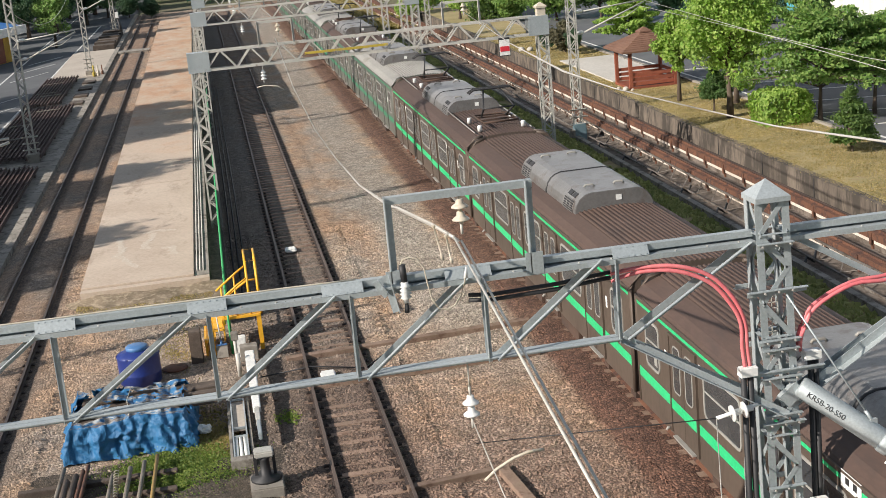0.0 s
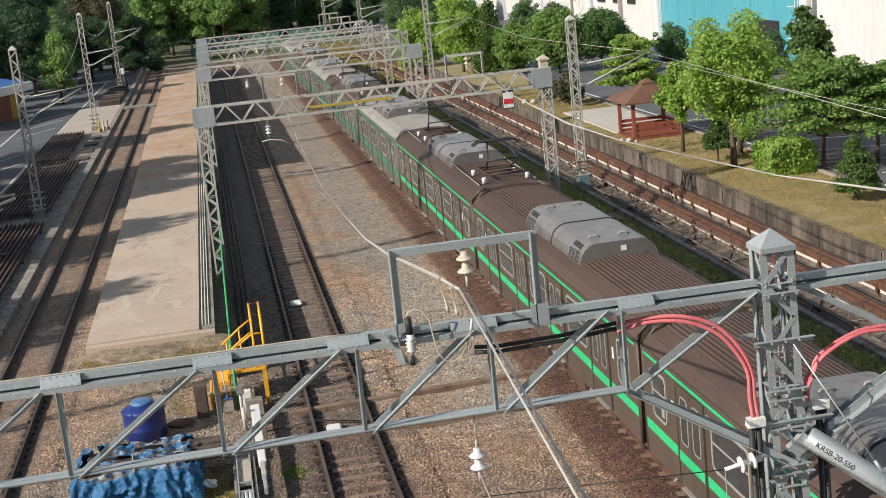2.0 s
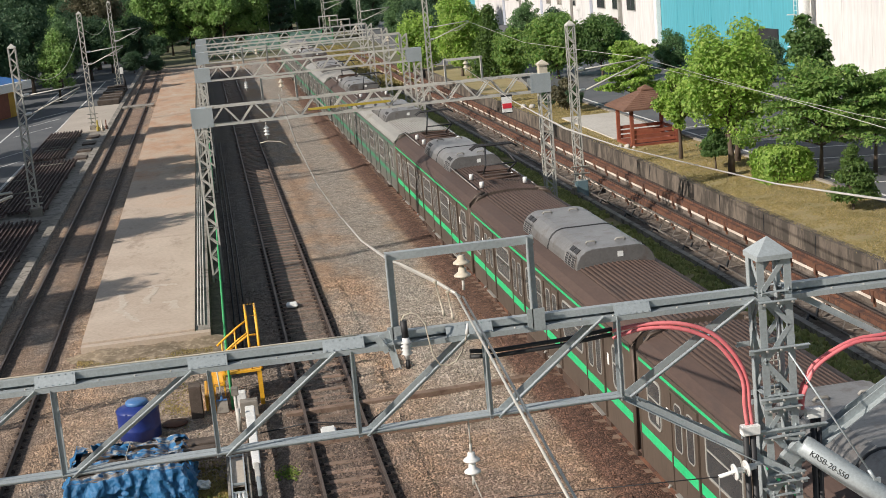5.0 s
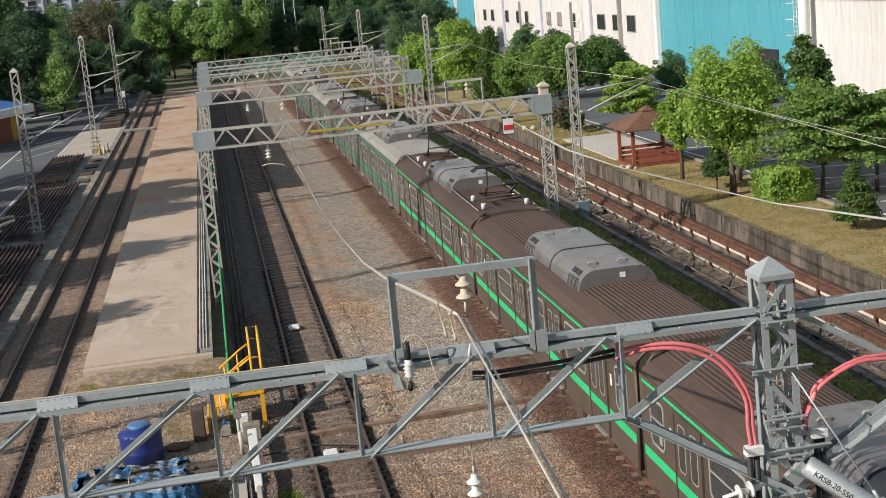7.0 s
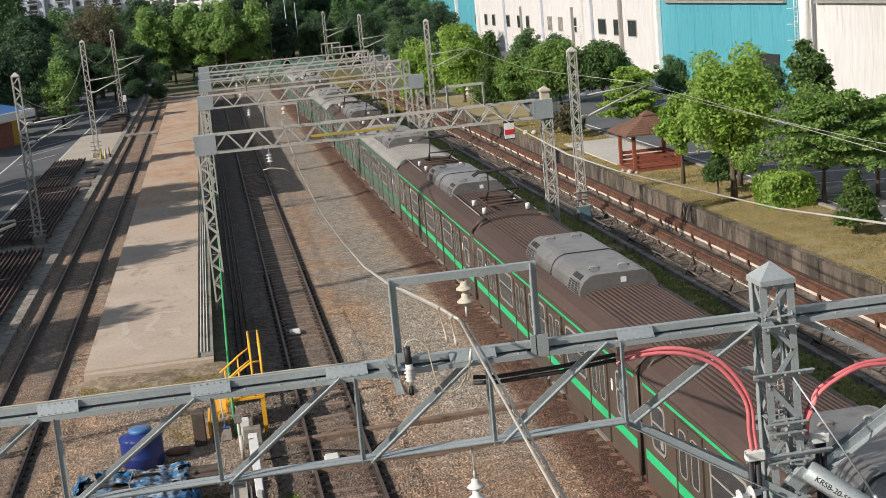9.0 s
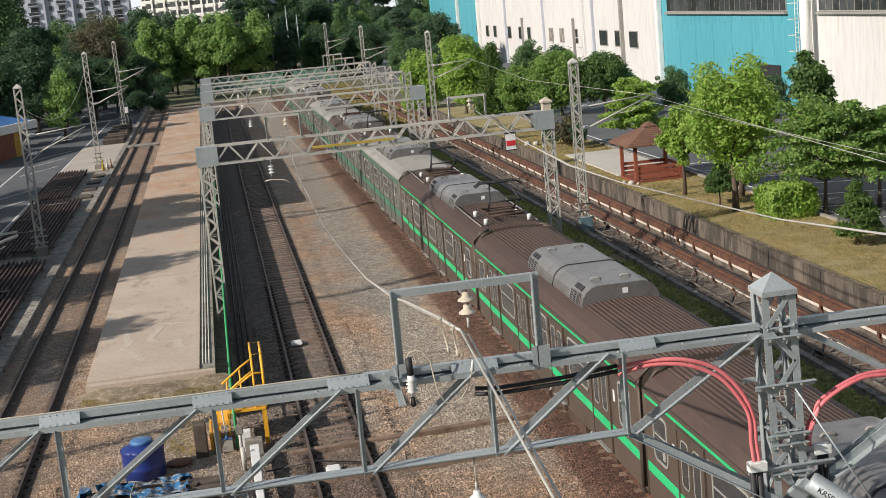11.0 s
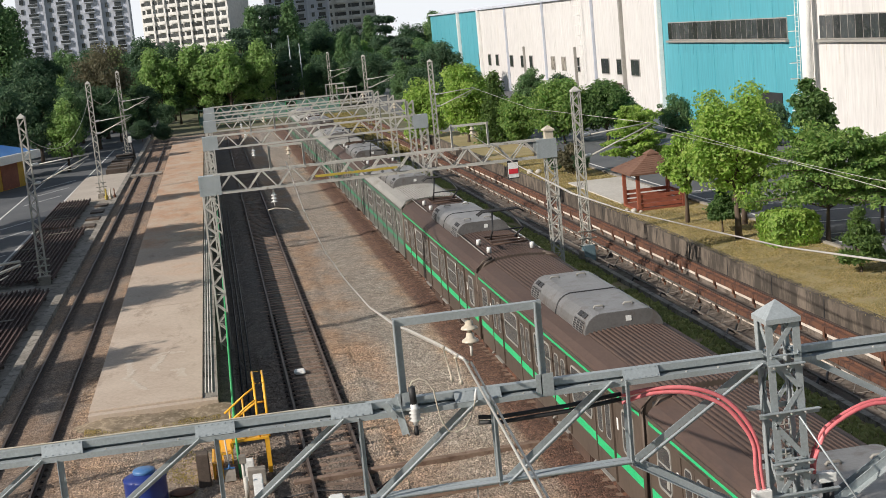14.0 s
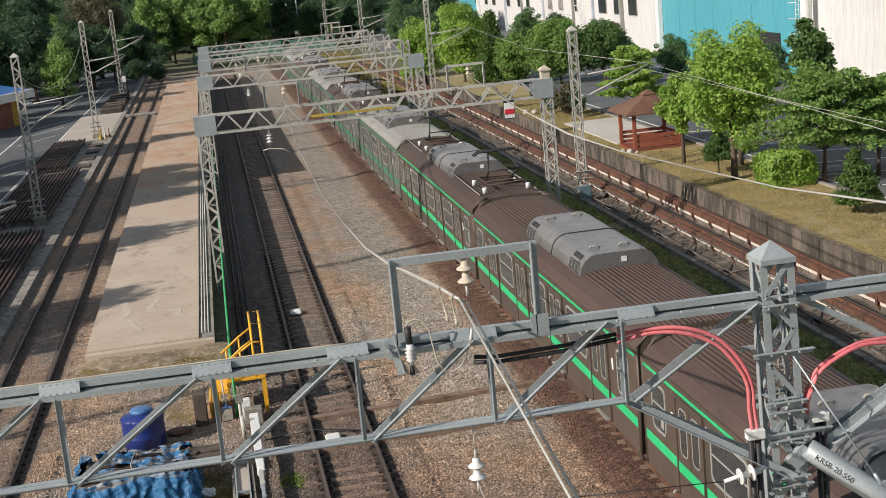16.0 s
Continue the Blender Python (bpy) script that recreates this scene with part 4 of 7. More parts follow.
bar(bm, (7.22, GY - 0.25, 4.95), A + Vector((-0.05, 0, 0.1)), 0.10, 0.03)
part("bracket", bm, GALV, tens)
eye_at = A.lerp(B, 0.80) + Vector((0, 0, 0.17))
bm = bmesh.new()
rod(bm, [(7.30, GY - 0.28, 6.18), eye_at], 0.014, 6)
rod(bm, [eye_at - (eye_at - Vector((7.3, GY - 0.28, 6.18))).normalized() * 0.2, eye_at], 0.026, 8)
part("stay_wire", bm, GALV, tens)
bm = bmesh.new()
box(bm, -0.05, 0.05, -0.02, 0.02, -0.04, 0.06, Matrix.Translation(eye_at))
part("lug", bm, GALV, tens)
for k in range(5):
    bm = bmesh.new()
    p = B + Vector((-0.12 + 0.13 * k, -0.02 - 0.08 * k, -0.20 - 0.085 * k))
    rod(bm, [p, p + Vector((0.06, -0.05, -0.04))], 0.028, 8)
    part("bead", bm, REDSIGN if k % 3 == 2 else WHITE, tens)
txt = bpy.data.curves.new("marking", "FONT")
txt.body, txt.size, txt.extrude = "KRSB-20-S50", 0.110, 0.001
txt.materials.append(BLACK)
ob = new("marking", txt)
ax = (B - A).normalized()
nv = (EYE - A.lerp(B, 0.4))
nv = (nv - ax * nv.dot(ax)).normalized()
nv = (nv + Vector((0, -0.3, -0.25))).normalized()
nv = (nv - ax * nv.dot(ax)).normalized()
up = nv.cross(ax)
mm = Matrix((ax, up, nv)).transposed().to_4x4()
mm.translation = A.lerp(B, 0.10) + nv * 0.158 - up * 0.045
dg = bpy.context.evaluated_depsgraph_get()
tm = bpy.data.meshes.new_from_object(ob.evaluated_get(dg))
bpy.data.objects.remove(ob)
for v in tm.vertices:
    a = (v.co.y - 0.045) / 0.157
    v.co.z += 0.157 * (math.cos(a) - 1) + 0.004
    v.co.y = 0.045 + 0.157 * math.sin(a)
mk = new("marking", tm)
mk.parent = tens
mk.matrix_basis = mm
tagged(mk, "black stencilled type marking")


# ---- overhead wires ----
def wire(label, pts, r=0.012, mat=WIREM, name="overhead_wire"):
    b = bmesh.new()
    rod(b, pts, r, 6)
    return tagged(part(name, b, mat), label, "wire", "overhead wires")


wire("old copper messenger wire sagging over the middle track", [(2.66, 8.6, 6.8), (2.84, GY, 7.52)] , 0.017)
wire("old copper messenger wire sagging over the middle track", [(2.745, 8.6, 6.74), (2.93, GY, 7.46)], 0.016)
for o in (0.0, 0.05):
    wire("sagging old messenger wire over the middle track", [(2.84 + o, GY, 7.52 - o), (2.76 + o, 18.4, 7.43 - o), (2.61 + o, 21.0, 7.15 - o), (2.80 + o * 0.5, 24, 6.55), (2.84, 29.1, 5.93), (2.80, 34, 5.68), (2.75, 39.6, 5.57), (2.68, 47, 5.95), (2.62, 54.3, 7.0)], 0.021)
for o in (0.0, 0.05):
    wire("pale messenger wire over the far train track", [(10.35, 12, 8.1), (10.2 + o, 19.7, 7.5), (10.2, 24, 7.12), (10.2, 28.7, 6.87), (10.2, 34, 6.6), (10.2 - o, 39.2, 6.5), (10.15, 46, 6.72), (10.1, 54.3, 7.3)], 0.016)
wire("thin contact wire drop", [(2.86, GY, 4.95), (2.95, 15.6, 4.4), (3.0, 12.5, 3.9)], 0.009)
wire("thin guy wire beside the mast", [(6.2, GY - 0.35, 4.57), (5.2, 14.0, 3.2)], 0.008)
wire("thin guy wire beside the mast", [(6.6, GY - 0.3, 3.9), (5.3, 13.6, 2.6)], 0.008)
wire("dark thin wire from the insulators", [(6.2, GY - 0.35, 4.57), (3.1, 18.5, 4.05)], 0.008, BLACK)
for pts in ([(2.96, GY, 4.04), (3.14, GY, 4.18), (3.38, GY, 4.30), (3.60, GY, 4.36), (3.82, GY, 4.36)], [(1.7, 54.5, 5.15), (2.0, 54.5, 5.2), (2.5, 54.5, 5.12), (2.75, 54.5, 4.95)]):
    tagged(wire("pale curved steady arm of the contact wire", pts, 0.022, PORC_OLD, "steady_arm"), category="steady arm")
for pts in ([(2.65, 17.7, 7.6), (2.69, 17.7, 7.38), (2.74, 17.7, 7.1)], [(2.81, 17.7, 7.44), (2.83, 17.7, 7.25), (2.86, 17.7, 7.04)]):
    a, c, e = [Vector(q) for q in pts]
    wire("short pale dropper rod with clamps", [a, a.lerp(c, 0.12), a.lerp(c, 0.2), c, c.lerp(e, 0.7), c.lerp(e, 0.72), e], [0.03, 0.03, 0.013, 0.013, 0.013, 0.026, 0.02], PORC_OLD, "dropper")


# ---- the gantries farther along ----
def far_gantry(y, x0, x1, zb, zt, us, label, yellow=None):
    g = thing("catenary_gantry", label, "gantry", group="catenary gantries")
    for nm, z in (("top_chord", zt), ("bottom_chord", zb)):
        for s in (-1, 1):
            b = bmesh.new()
            bar(b, (x0 + 0.6, y + s * 0.2, z), (x1 - 0.6, y + s * 0.2, z), 0.08, 0.08)
            part(nm, b, GALV_OLD, g)
    n = max(6, round((x1 - x0 - 1.4) / 0.62))
    n += n % 2
    for i in range(n):
        xa, xb = x0 + 0.7 + (x1 - x0 - 1.4) * i / n, x0 + 0.7 + (x1 - x0 - 1.4) * (i + 1) / n
        za, zc = (zb, zt) if i % 2 == 0 else (zt, zb)
        for s in (-1, 1):
            b = bmesh.new()
            bar(b, (xa, y + s * 0.2, za), (xb, y + s * 0.2, zc), 0.05, 0.05)
            part("lacing_bar", b, GALV_OLD, g)
    for xa, xb in ((x0, x0 + 0.85), (x1 - 0.85, x1))[:2 if y < 85 else 1]:
        b = bmesh.new()
        for s in (-1, 1):
            box(b, xa, xb, y + s * 0.25 - 0.008, y + s * 0.25 + 0.008, zb - 0.05, zt)
            for k in range(6):
                rod(b, [(xa + 0.06, y + s * 0.258, zb + 0.05 + k * (zt - zb) / 6), (xa + 0.06, y + s * 0.275, zb + 0.05 + k * (zt - zb) / 6)], 0.02, 6)
        box(b, xa, xb, y - 0.25, y + 0.25, zt, zt + 0.012)
        part("end_plate", b, GALV, g)
    for x in (x0 + 0.3, x1 - 0.25):
        b = bmesh.new()
        lattice_mast(b, x, y, -0.3, zt - 0.02, 0.40, 0.40, 0.07, 0, 0.05)
        part("mast", b, GALV_OLD, g)
        if x > 5 and y < 60:
            b = bmesh.new()
            cap(b, x, y, zt + 0.32, 0.44, 0.16)
            part("mast_cap", b, PORC_OLD, g, "pale pointed mast cap")
            b = bmesh.new()
            box(b, x - 0.17, x + 0.17, y - 0.17, y + 0.17, zt + 0.01, zt + 0.32)
            part("cap_box", b, PORC_OLD, g)
    for a, b2 in us:
        uframe(g, GALV_OLD, a, b2, y, zt - 0.1, zt + 0.95, 0.09)
        insulator(g, (a + b2) / 2 + 0.1, y, zt + 0.93, PORC_OLD, 2, 0.115, 0.17)
    insulator(g, 2.0, y, zb - 0.1, PORCELAIN, 3, 0.125, 0.13)
    if yellow:
        b = bmesh.new()
        bar(b, (yellow[0], y - 0.28, zb + 0.26), (yellow[1], y - 0.28, zb + 0.26), 0.09, 0.09)
        part("cable_sleeve", b, YELLOW_DULL, g, "dull yellow cable sleeve")
    return g


far_gantry(54.5, -0.86, 13.6, 6.05, 6.76, ((2.0, 3.35), (9.35, 10.84)), "weathered grey lattice gantry with yellow cable sleeves", (3.7, 7.0))
far_gantry(77.6, -0.75, 12.0, 6.05, 6.76, ((2.0, 3.35), (9.35, 10.84)), "weathered grey lattice gantry over the yard tracks")
for yy in (93.4, 103.3, 112.7):
    far_gantry(yy, -0.7, 13.6, 6.05, 6.76, ((9.35, 10.84),), "weathered grey lattice gantry farther up the yard")
sg = thing("signal_plate", "white and red square plate hung under the gantry", "sign")
bm = bmesh.new()
box(bm, 11.5, 11.92, 54.20, 54.22, 5.36, 5.98)
part("plate", bm, WHITE, sg)
bm = bmesh.new()
box(bm, 11.52, 11.90, 54.185, 54.197, 5.52, 5.72)
part("red_band", bm, REDSIGN, sg)
bm = bmesh.new()
box(bm, 11.48, 11.94, 54.222, 54.24, 5.32, 6.06)
part("frame", bm, BLACK, sg)


# ---- single masts beside the yard ----
def side_mast(x, y, h, arm, label):
    """A lattice mast with a hinged bracket arm that reaches arm metres to one side."""
    g = thing("catenary_mast", label, "catenary mast", (x, y, 0), "catenary masts")
    b = bmesh.new()
    lattice_mast(b, 0, 0, 0.35, h, 0.36, 0.42, 0.06, 0, 0.045)
    part("mast", b, GALV_OLD, g)
    b = bmesh.new()
    cap(b, 0, 0, h, 0.42, 0.2)
    part("mast_cap", b, GALV_OLD, g)
    b = bmesh.new()
    box(b, -0.35, 0.35, -0.35, 0.35, -0.4, 0.35)
    part("footing", b, CONCRETE_OLD, g, "", 0.03)
    if arm:
        s = 1 if arm > 0 else -1
        z = 5.9 if x > 0 else 6.4
        for za, zb2, r in ((z, z + 0.25, 0.035), (z - 1.0, z + 0.15, 0.04)):
            b = bmesh.new()
            rod(b, [(s * 0.55, 0, za), (arm, 0, zb2)], r, 8)
            part("bracket_arm", b, GALV_OLD, g)
            b = bmesh.new()
            rod(b, [(s * 0.2, 0, za), (s * 0.3, 0, za), (s * 0.5, 0, za + 0.02), (s * 0.56, 0, za + 0.02)], [0.06, 0.09, 0.09, 0.05], 10)
            part("insulator", b, PORCELAIN, g)
        b = bmesh.new()
        rod(b, [(arm * 0.92, 0, z - 0.1), (arm * 0.75, 0, z - 0.45), (arm * 0.5, 0, z - 0.5)], 0.02, 6)
        part("steady_arm", b, GALV_OLD, g)
    for k in range(3):
        b = bmesh.new()
        angle(b, (-0.45, -0.2, 0.6 + 0.35 * k), (0.45, -0.2, 0.6 + 0.35 * k), 0.07, (0, -1, 0))
        part("band", b, GALV_OLD, g)
    return g


for x, y, h, arm in ((-10.0, 75.7, 8.9, 3.2), (-9.85, 117.5, 9.5, 3.2), (-9.95, 158.5, 9.6, 3.2), (-10.0, 37.5, 8.9, 4.5)):
    side_mast(x, y, h, arm, "slim grey lattice catenary mast beside stacked rails")
for x, y, h in ((17.0, 63.4, 8.0), (18.3, 114.0, 8.6), (18.4, 164.0, 8.6), (18.6, 215.0, 8.6)):
    side_mast(x, y, h, 3.6, "slim grey lattice catenary mast beside the pit track")
bm = bmesh.new()
box(bm, 16.75, 17.3, 63.0, 63.5, -0.3, 0.62)
tagged(part("junction_box", bm, worn("blue-grey paint", (0.10, 0.16, 0.19), (0.13, 0.20, 0.23), 0.5), None, "", 0.02), "blue-grey steel junction box at the mast foot", "junction box")
wire("thin wire to the lawn side", [(20.5, 63.4, 6.15), (17.6, 40, 6.5), (14.5, 20, 7.0)], 0.010)
wire("thin wire to the lawn side", [(20.3, 63.4, 5.9), (22.5, 45, 5.0), (24, 32, 4.8)], 0.010)
wire("thin wire along the lawn side", [(21.7, 114, 6.15), (20.5, 88, 5.7), (20.5, 63.4, 6.15)], 0.012)
wire("thin looped feeder wire", sag((-10.0, 75.7, 8.0), (-9.85, 117.5, 8.6), 2.2), 0.014)
wire("thin looped feeder wire", sag((-9.85, 117.5, 8.6), (-9.95, 158.5, 8.6), 1.5), 0.014)


# ---- the parked train ----
TX, HALF, CARLEN, JOINT = 9.75, 1.53, 18.3, 27.15
SILL, EAVE, ROOFTOP = 0.92, 3.28, 3.72


def rounded(b, u0, u1, v0, v1, r, place_at, depth, n=4):
    """A rounded panel in a side wall; place_at(u, v, d) gives its points, d outward."""
    pts = []
    for cu, cv, a0 in ((u1 - r, v1 - r, 0), (u0 + r, v1 - r, 90), (u0 + r, v0 + r, 180), (u1 - r, v0 + r, 270)):
        for k in range(n + 1):
            a = radians(a0 + 90 * k / n)
            pts.append((cu + r * math.cos(a), cv + r * math.sin(a)))
    o = [b.verts.new(place_at(u, v, depth)) for u, v in pts]
    i = [b.verts.new(place_at(u, v, 0)) for u, v in pts]
    b.faces.new(o)
    for k in range(len(pts)):
        b.faces.new((o[k], o[(k + 1) % len(pts)], i[(k + 1) % len(pts)], i[k]))


def ring(b, u0, u1, v0, v1, r, wdt, place_at, d0, d1, n=4):
    def loop(g, d):
        out = []
        for cu, cv, a0 in ((u1 - r, v1 - r, 0), (u0 + r, v1 - r, 90), (u0 + r, v0 + r, 180), (u1 - r, v0 + r, 270)):
            for k in range(n + 1):
                a = radians(a0 + 90 * k / n)
                out.append(b.verts.new(place_at(cu + (r + g) * math.cos(a), cv + (r + g) * math.sin(a), d)))
        return out
    a, c, e, f = loop(0, d0), loop(0, d1), loop(wdt, d1), loop(wdt, d0)
    for p, q in ((a, c), (c, e), (e, f)):
        for k in range(len(p)):
            b.faces.new((p[k], p[(k + 1) % len(p)], q[(k + 1) % len(p)], q[k]))


def roof_profile():
    pts = [(-HALF, SILL), (-HALF, EAVE), (-HALF + 0.05, EAVE + 0.10), (-HALF + 0.20, EAVE + 0.22), (-HALF + 0.48, EAVE + 0.33)]
    n = 17
    for k in range(n):
        x0 = -1.02 + 2.04 * k / n
        x1 = x0 + 2.04 / n
        z = lambda x: ROOFTOP - 0.09 * (x / 1.02) ** 2
        xm = (x0 + x1) / 2
        pts += [(x0 + 0.02, z(x0)), (xm - 0.005, z(x0) + 0.002), (xm + 0.005, z(xm) + 0.028), (x1 - 0.02, z(x1) + 0.028)]
    pts += [(HALF - 0.48, EAVE + 0.33), (HALF - 0.20, EAVE + 0.22), (HALF - 0.05, EAVE + 0.10), (HALF, EAVE), (HALF, SILL)]
    return pts


def train_car(label, body_mat, roof_mat, panto=(), stripe=None):
    """One car with its near end at y = 0, standing over x = 0."""
    car = thing("train_car", label, "train car", group="cars of the parked train")
    prof = roof_profile()
    b = bmesh.new()
    lo, hi = 0.22, CARLEN - 0.22
    a = [b.verts.new((x, lo, z)) for x, z in prof]
    c = [b.verts.new((x, hi, z)) for x, z in prof]
    k = len(prof)
    for i in range(k):
        f = b.faces.new((a[i], a[(i + 1) % k], c[(i + 1) % k], c[i]))
        f.material_index = 1 if 1 <= i < k - 2 else 0
    b.faces.new(a)
    b.faces.new(c[::-1])
    part("body", b, (body_mat, roof_mat), car)
    b = bmesh.new()
    for s in (-1, 1):
        bar(b, (s * (HALF + 0.012), lo, EAVE + 0.01), (s * (HALF + 0.012), hi, EAVE + 0.01), 0.03, 0.045)
    part("gutter", b, body_mat, car)
    b = bmesh.new()
    box(b, -1.25, 1.25, -0.22, 0.22, 1.0, 3.45)
    part("gangway", b, BLACK, car)
    for yy in (0.235, CARLEN - 0.235):
        for s in (-1, 1):
            b = bmesh.new()
            rod(b, [(s * (HALF - 0.02), yy, SILL), (s * (HALF - 0.02), yy, EAVE), (s * (HALF - 0.3), yy, EAVE + 0.36), (s * 0.9, yy, ROOFTOP)], 0.05, 6)
            part("end_post", b, body_mat, car)
    ends = [0.0] + [3.1, 7.13, 11.17, 15.2] + [CARLEN]
    for s in (-1, 1):
        at = lambda u, v, d: (s * (HALF + d), u, v)
        # stripes between the doors, and across them set back a little
        edges = [0.26, 2.32, 3.88, 6.35, 7.91, 10.39, 11.95, 14.42, 15.98, CARLEN - 0.26]
        for i in range(len(edges) - 1):
            door = i % 2 == 1
            b = bmesh.new()
            g = 0.004 if not door else 0.027
            u0, u1 = edges[i] + 0.01, edges[i + 1] - 0.01
            box(b, min(s * HALF, s * (HALF + g)), max(s * HALF, s * (HALF + g)), u0, u1, 1.50, 1.72)
            part("livery_stripe", b, stripe or STRIPE, car, "green stripe")
        b = bmesh.new()
        box(b, min(s * HALF, s * (HALF + 0.004)), max(s * HALF, s * (HALF + 0.004)), 0.3, CARLEN - 0.3, 3.13, 3.20)
        part("livery_stripe", b, stripe or STRIPE, car, "thin green stripe under the roof")
        for u0, u1 in ((0.85, 1.62), (4.25, 5.98), (8.28, 10.02), (12.32, 14.05), (CARLEN - 1.62, CARLEN - 0.85)):
            wide = u1 - u0 > 1
            b = bmesh.new()
            ring(b, u0, u1, 2.02 if wide else 1.98, 2.92, 0.12, 0.055, at, 0.0, 0.02)
            w = part("window", b, ROOF_GREY, car, "grey window frame")
            b = bmesh.new()
            rounded(b, u0, u1, 2.02 if wide else 1.98, 2.92, 0.12, at, 0.006)
            part("pane", b, GLASSDARK, w, "dark glass")
            b = bmesh.new()
            bar(b, at(u0, 2.52, 0.012), at(u1, 2.52, 0.012), 0.012, 0.035)
            if not wide:
                box(b, min(s * (HALF + 0.006), s * (HALF + 0.009)), max(s * (HALF + 0.006), s * (HALF + 0.009)), u0 + 0.12, u0 + 0.3, 2.05, 2.45)
            part("glazing_bar", b, ROOF_GREY, w)
        for c0 in (3.1, 7.13, 11.17, 15.2):
            for h in (-1, 1):
                b = bmesh.new()
                u0, u1 = (c0 - 0.72, c0 - 0.008) if h < 0 else (c0 + 0.008, c0 + 0.72)
                rounded(b, u0, u1, 1.02, 3.02, 0.03, at, 0.022, 2)
                d = part("door", b, body_mat, car)
                b = bmesh.new()
                uw = (c0 - 0.52, c0 - 0.16) if h < 0 else (c0 + 0.16, c0 + 0.52)
                rounded(b, uw[0], uw[1], 1.95, 2.88, 0.09, at, 0.028)
                part("door_pane", b, GLASSDARK, d, "dark glass")
                b = bmesh.new()
                ring(b, uw[0], uw[1], 1.95, 2.88, 0.09, 0.03, at, 0.022, 0.034)
                part("door_pane_trim", b, ROOF_GREY, d)
            b = bmesh.new()
            for u in (c0 - 0.75, c0 + 0.75):
                bar(b, at(u, 1.0, 0.02), at(u, 3.05, 0.02), 0.05, 0.05)
            bar(b, at(c0 - 0.78, 3.07, 0.02), at(c0 + 0.78, 3.07, 0.02), 0.05, 0.05)
            part("door_frame", b, body_mat, car)
            b = bmesh.new()
            bar(b, at(c0 - 0.55, 0.97, 0.05), at(c0 + 0.55, 0.97, 0.05), 0.09, 0.03)
            part("door_step", b, ROOF_GREY, car)
            b = bmesh.new()
            rod(b, [at(c0 + 0.95, 0.98, 0.0), at(c0 + 0.95, 1.0, 0.06), at(c0 + 0.95, 0.95, 0.09)], 0.032, 8)
            part("side_lamp", b, ROOF_GREY, car)
        for u, v0, v1, wd in ((2.05, 2.35, 2.62, 0.12), (CARLEN - 2.05, 2.35, 2.62, 0.12), (4.12, 2.72, 2.95, 0.26), (CARLEN - 4.1, 2.72, 2.95, 0.26)):
            b = bmesh.new()
            box(b, min(s * HALF, s * (HALF + 0.006)), max(s * HALF, s * (HALF + 0.006)), u - wd / 2, u + wd / 2, v0, v1)
            part("notice_plate", b, WHITE, car, "small white notice plate")
    # underframe
    b = bmesh.new()
    box(b, -1.35, 1.35, 0.3, CARLEN - 0.3, 0.72, 0.92)
    part("underframe", b, UNDER, car)
    for u0, u1, w0 in ((5.6, 7.4, 0.32), (7.7, 9.2, 0.40), (9.5, 11.6, 0.30), (11.8, 12.9, 0.42)):
        b = bmesh.new()
        box(b, -1.32, 1.32, u0, u1, w0, 0.72)
        part("equipment_box", b, UNDER, car, "", 0.03)
    for c0 in (2.6, CARLEN - 2.6):
        b = bmesh.new()
        for s in (-1, 1):
            box(b, s * 1.0 - 0.08, s * 1.0 + 0.08, c0 - 1.6, c0 + 1.6, 0.42, 0.62)
            for k in (-1.05, 1.05):
                box(b, s * 1.05 - 0.12, s * 1.05 + 0.12, c0 + k - 0.18, c0 + k + 0.18, 0.3, 0.55)
        box(b, -1.0, 1.0, c0 - 0.25, c0 + 0.25, 0.42, 0.72)
        bg = part("bogie", b, UNDER, car)
        for k in (-1.05, 1.05):
            for s in (-1, 1):
                b = bmesh.new()
                rod(b, [(s * 0.70, c0 + k, 0.43), (s * 0.83, c0 + k, 0.43)], 0.43, 20)
                part("wheel", b, RUST_DARK, bg)
    # cooling unit in two halves
    y0, y1 = CARLEN / 2 - 3.0, CARLEN / 2 + 3.0
    for ya, yb in ((y0, CARLEN / 2 - 0.04), (CARLEN / 2 + 0.04, y1)):
        b = bmesh.new()
        pr = [(-1.06, 3.55), (-1.05, 3.70), (-1.00, 3.85), (-0.91, 3.98), (-0.78, 4.08), (-0.62, 4.13), (0.62, 4.13), (0.78, 4.08), (0.91, 3.98), (1.00, 3.85), (1.05, 3.70), (1.06, 3.55)]
        a = [b.verts.new((x, ya, z)) for x, z in pr]
        c = [b.verts.new((x, yb, z)) for x, z in pr]
        for i in range(len(pr)):
            b.faces.new((a[i], a[(i + 1) % len(pr)], c[(i + 1) % len(pr)], c[i]))
        b.faces.new(a)
        b.faces.new(c[::-1])
        ac = part("cooling_unit", b, ACGREY, car, "dusty grey rooftop cooling unit", 0.012)
        yy = ya + 0.25 if ya == y0 else yb - 1.05
        for s in (-1, 1):
            # dark grille low on the curved flank, pale slats over it, two inlets above
            b = bmesh.new()
            low = [(1.062, 3.60), (1.056, 3.70), (1.008, 3.85), (0.975, 3.905)]
            for (xa, za), (xb, zb) in zip(low, low[1:]):
                b.faces.new([b.verts.new(q) for q in ((s * xa, yy, za), (s * xa, yy + 0.92, za), (s * xb, yy + 0.92, zb), (s * xb, yy, zb))])
            part("grille", b, BLACK, ac, "dark grille")
            for xa, za in ((1.066, 3.61), (1.062, 3.67), (1.054, 3.73), (1.036, 3.79), (1.016, 3.85), (0.985, 3.90)):
                b = bmesh.new()
                bar(b, (s * xa, yy, za), (s * xa, yy + 0.92, za), 0.014, 0.02)
                part("louvre", b, ACGREY, ac)
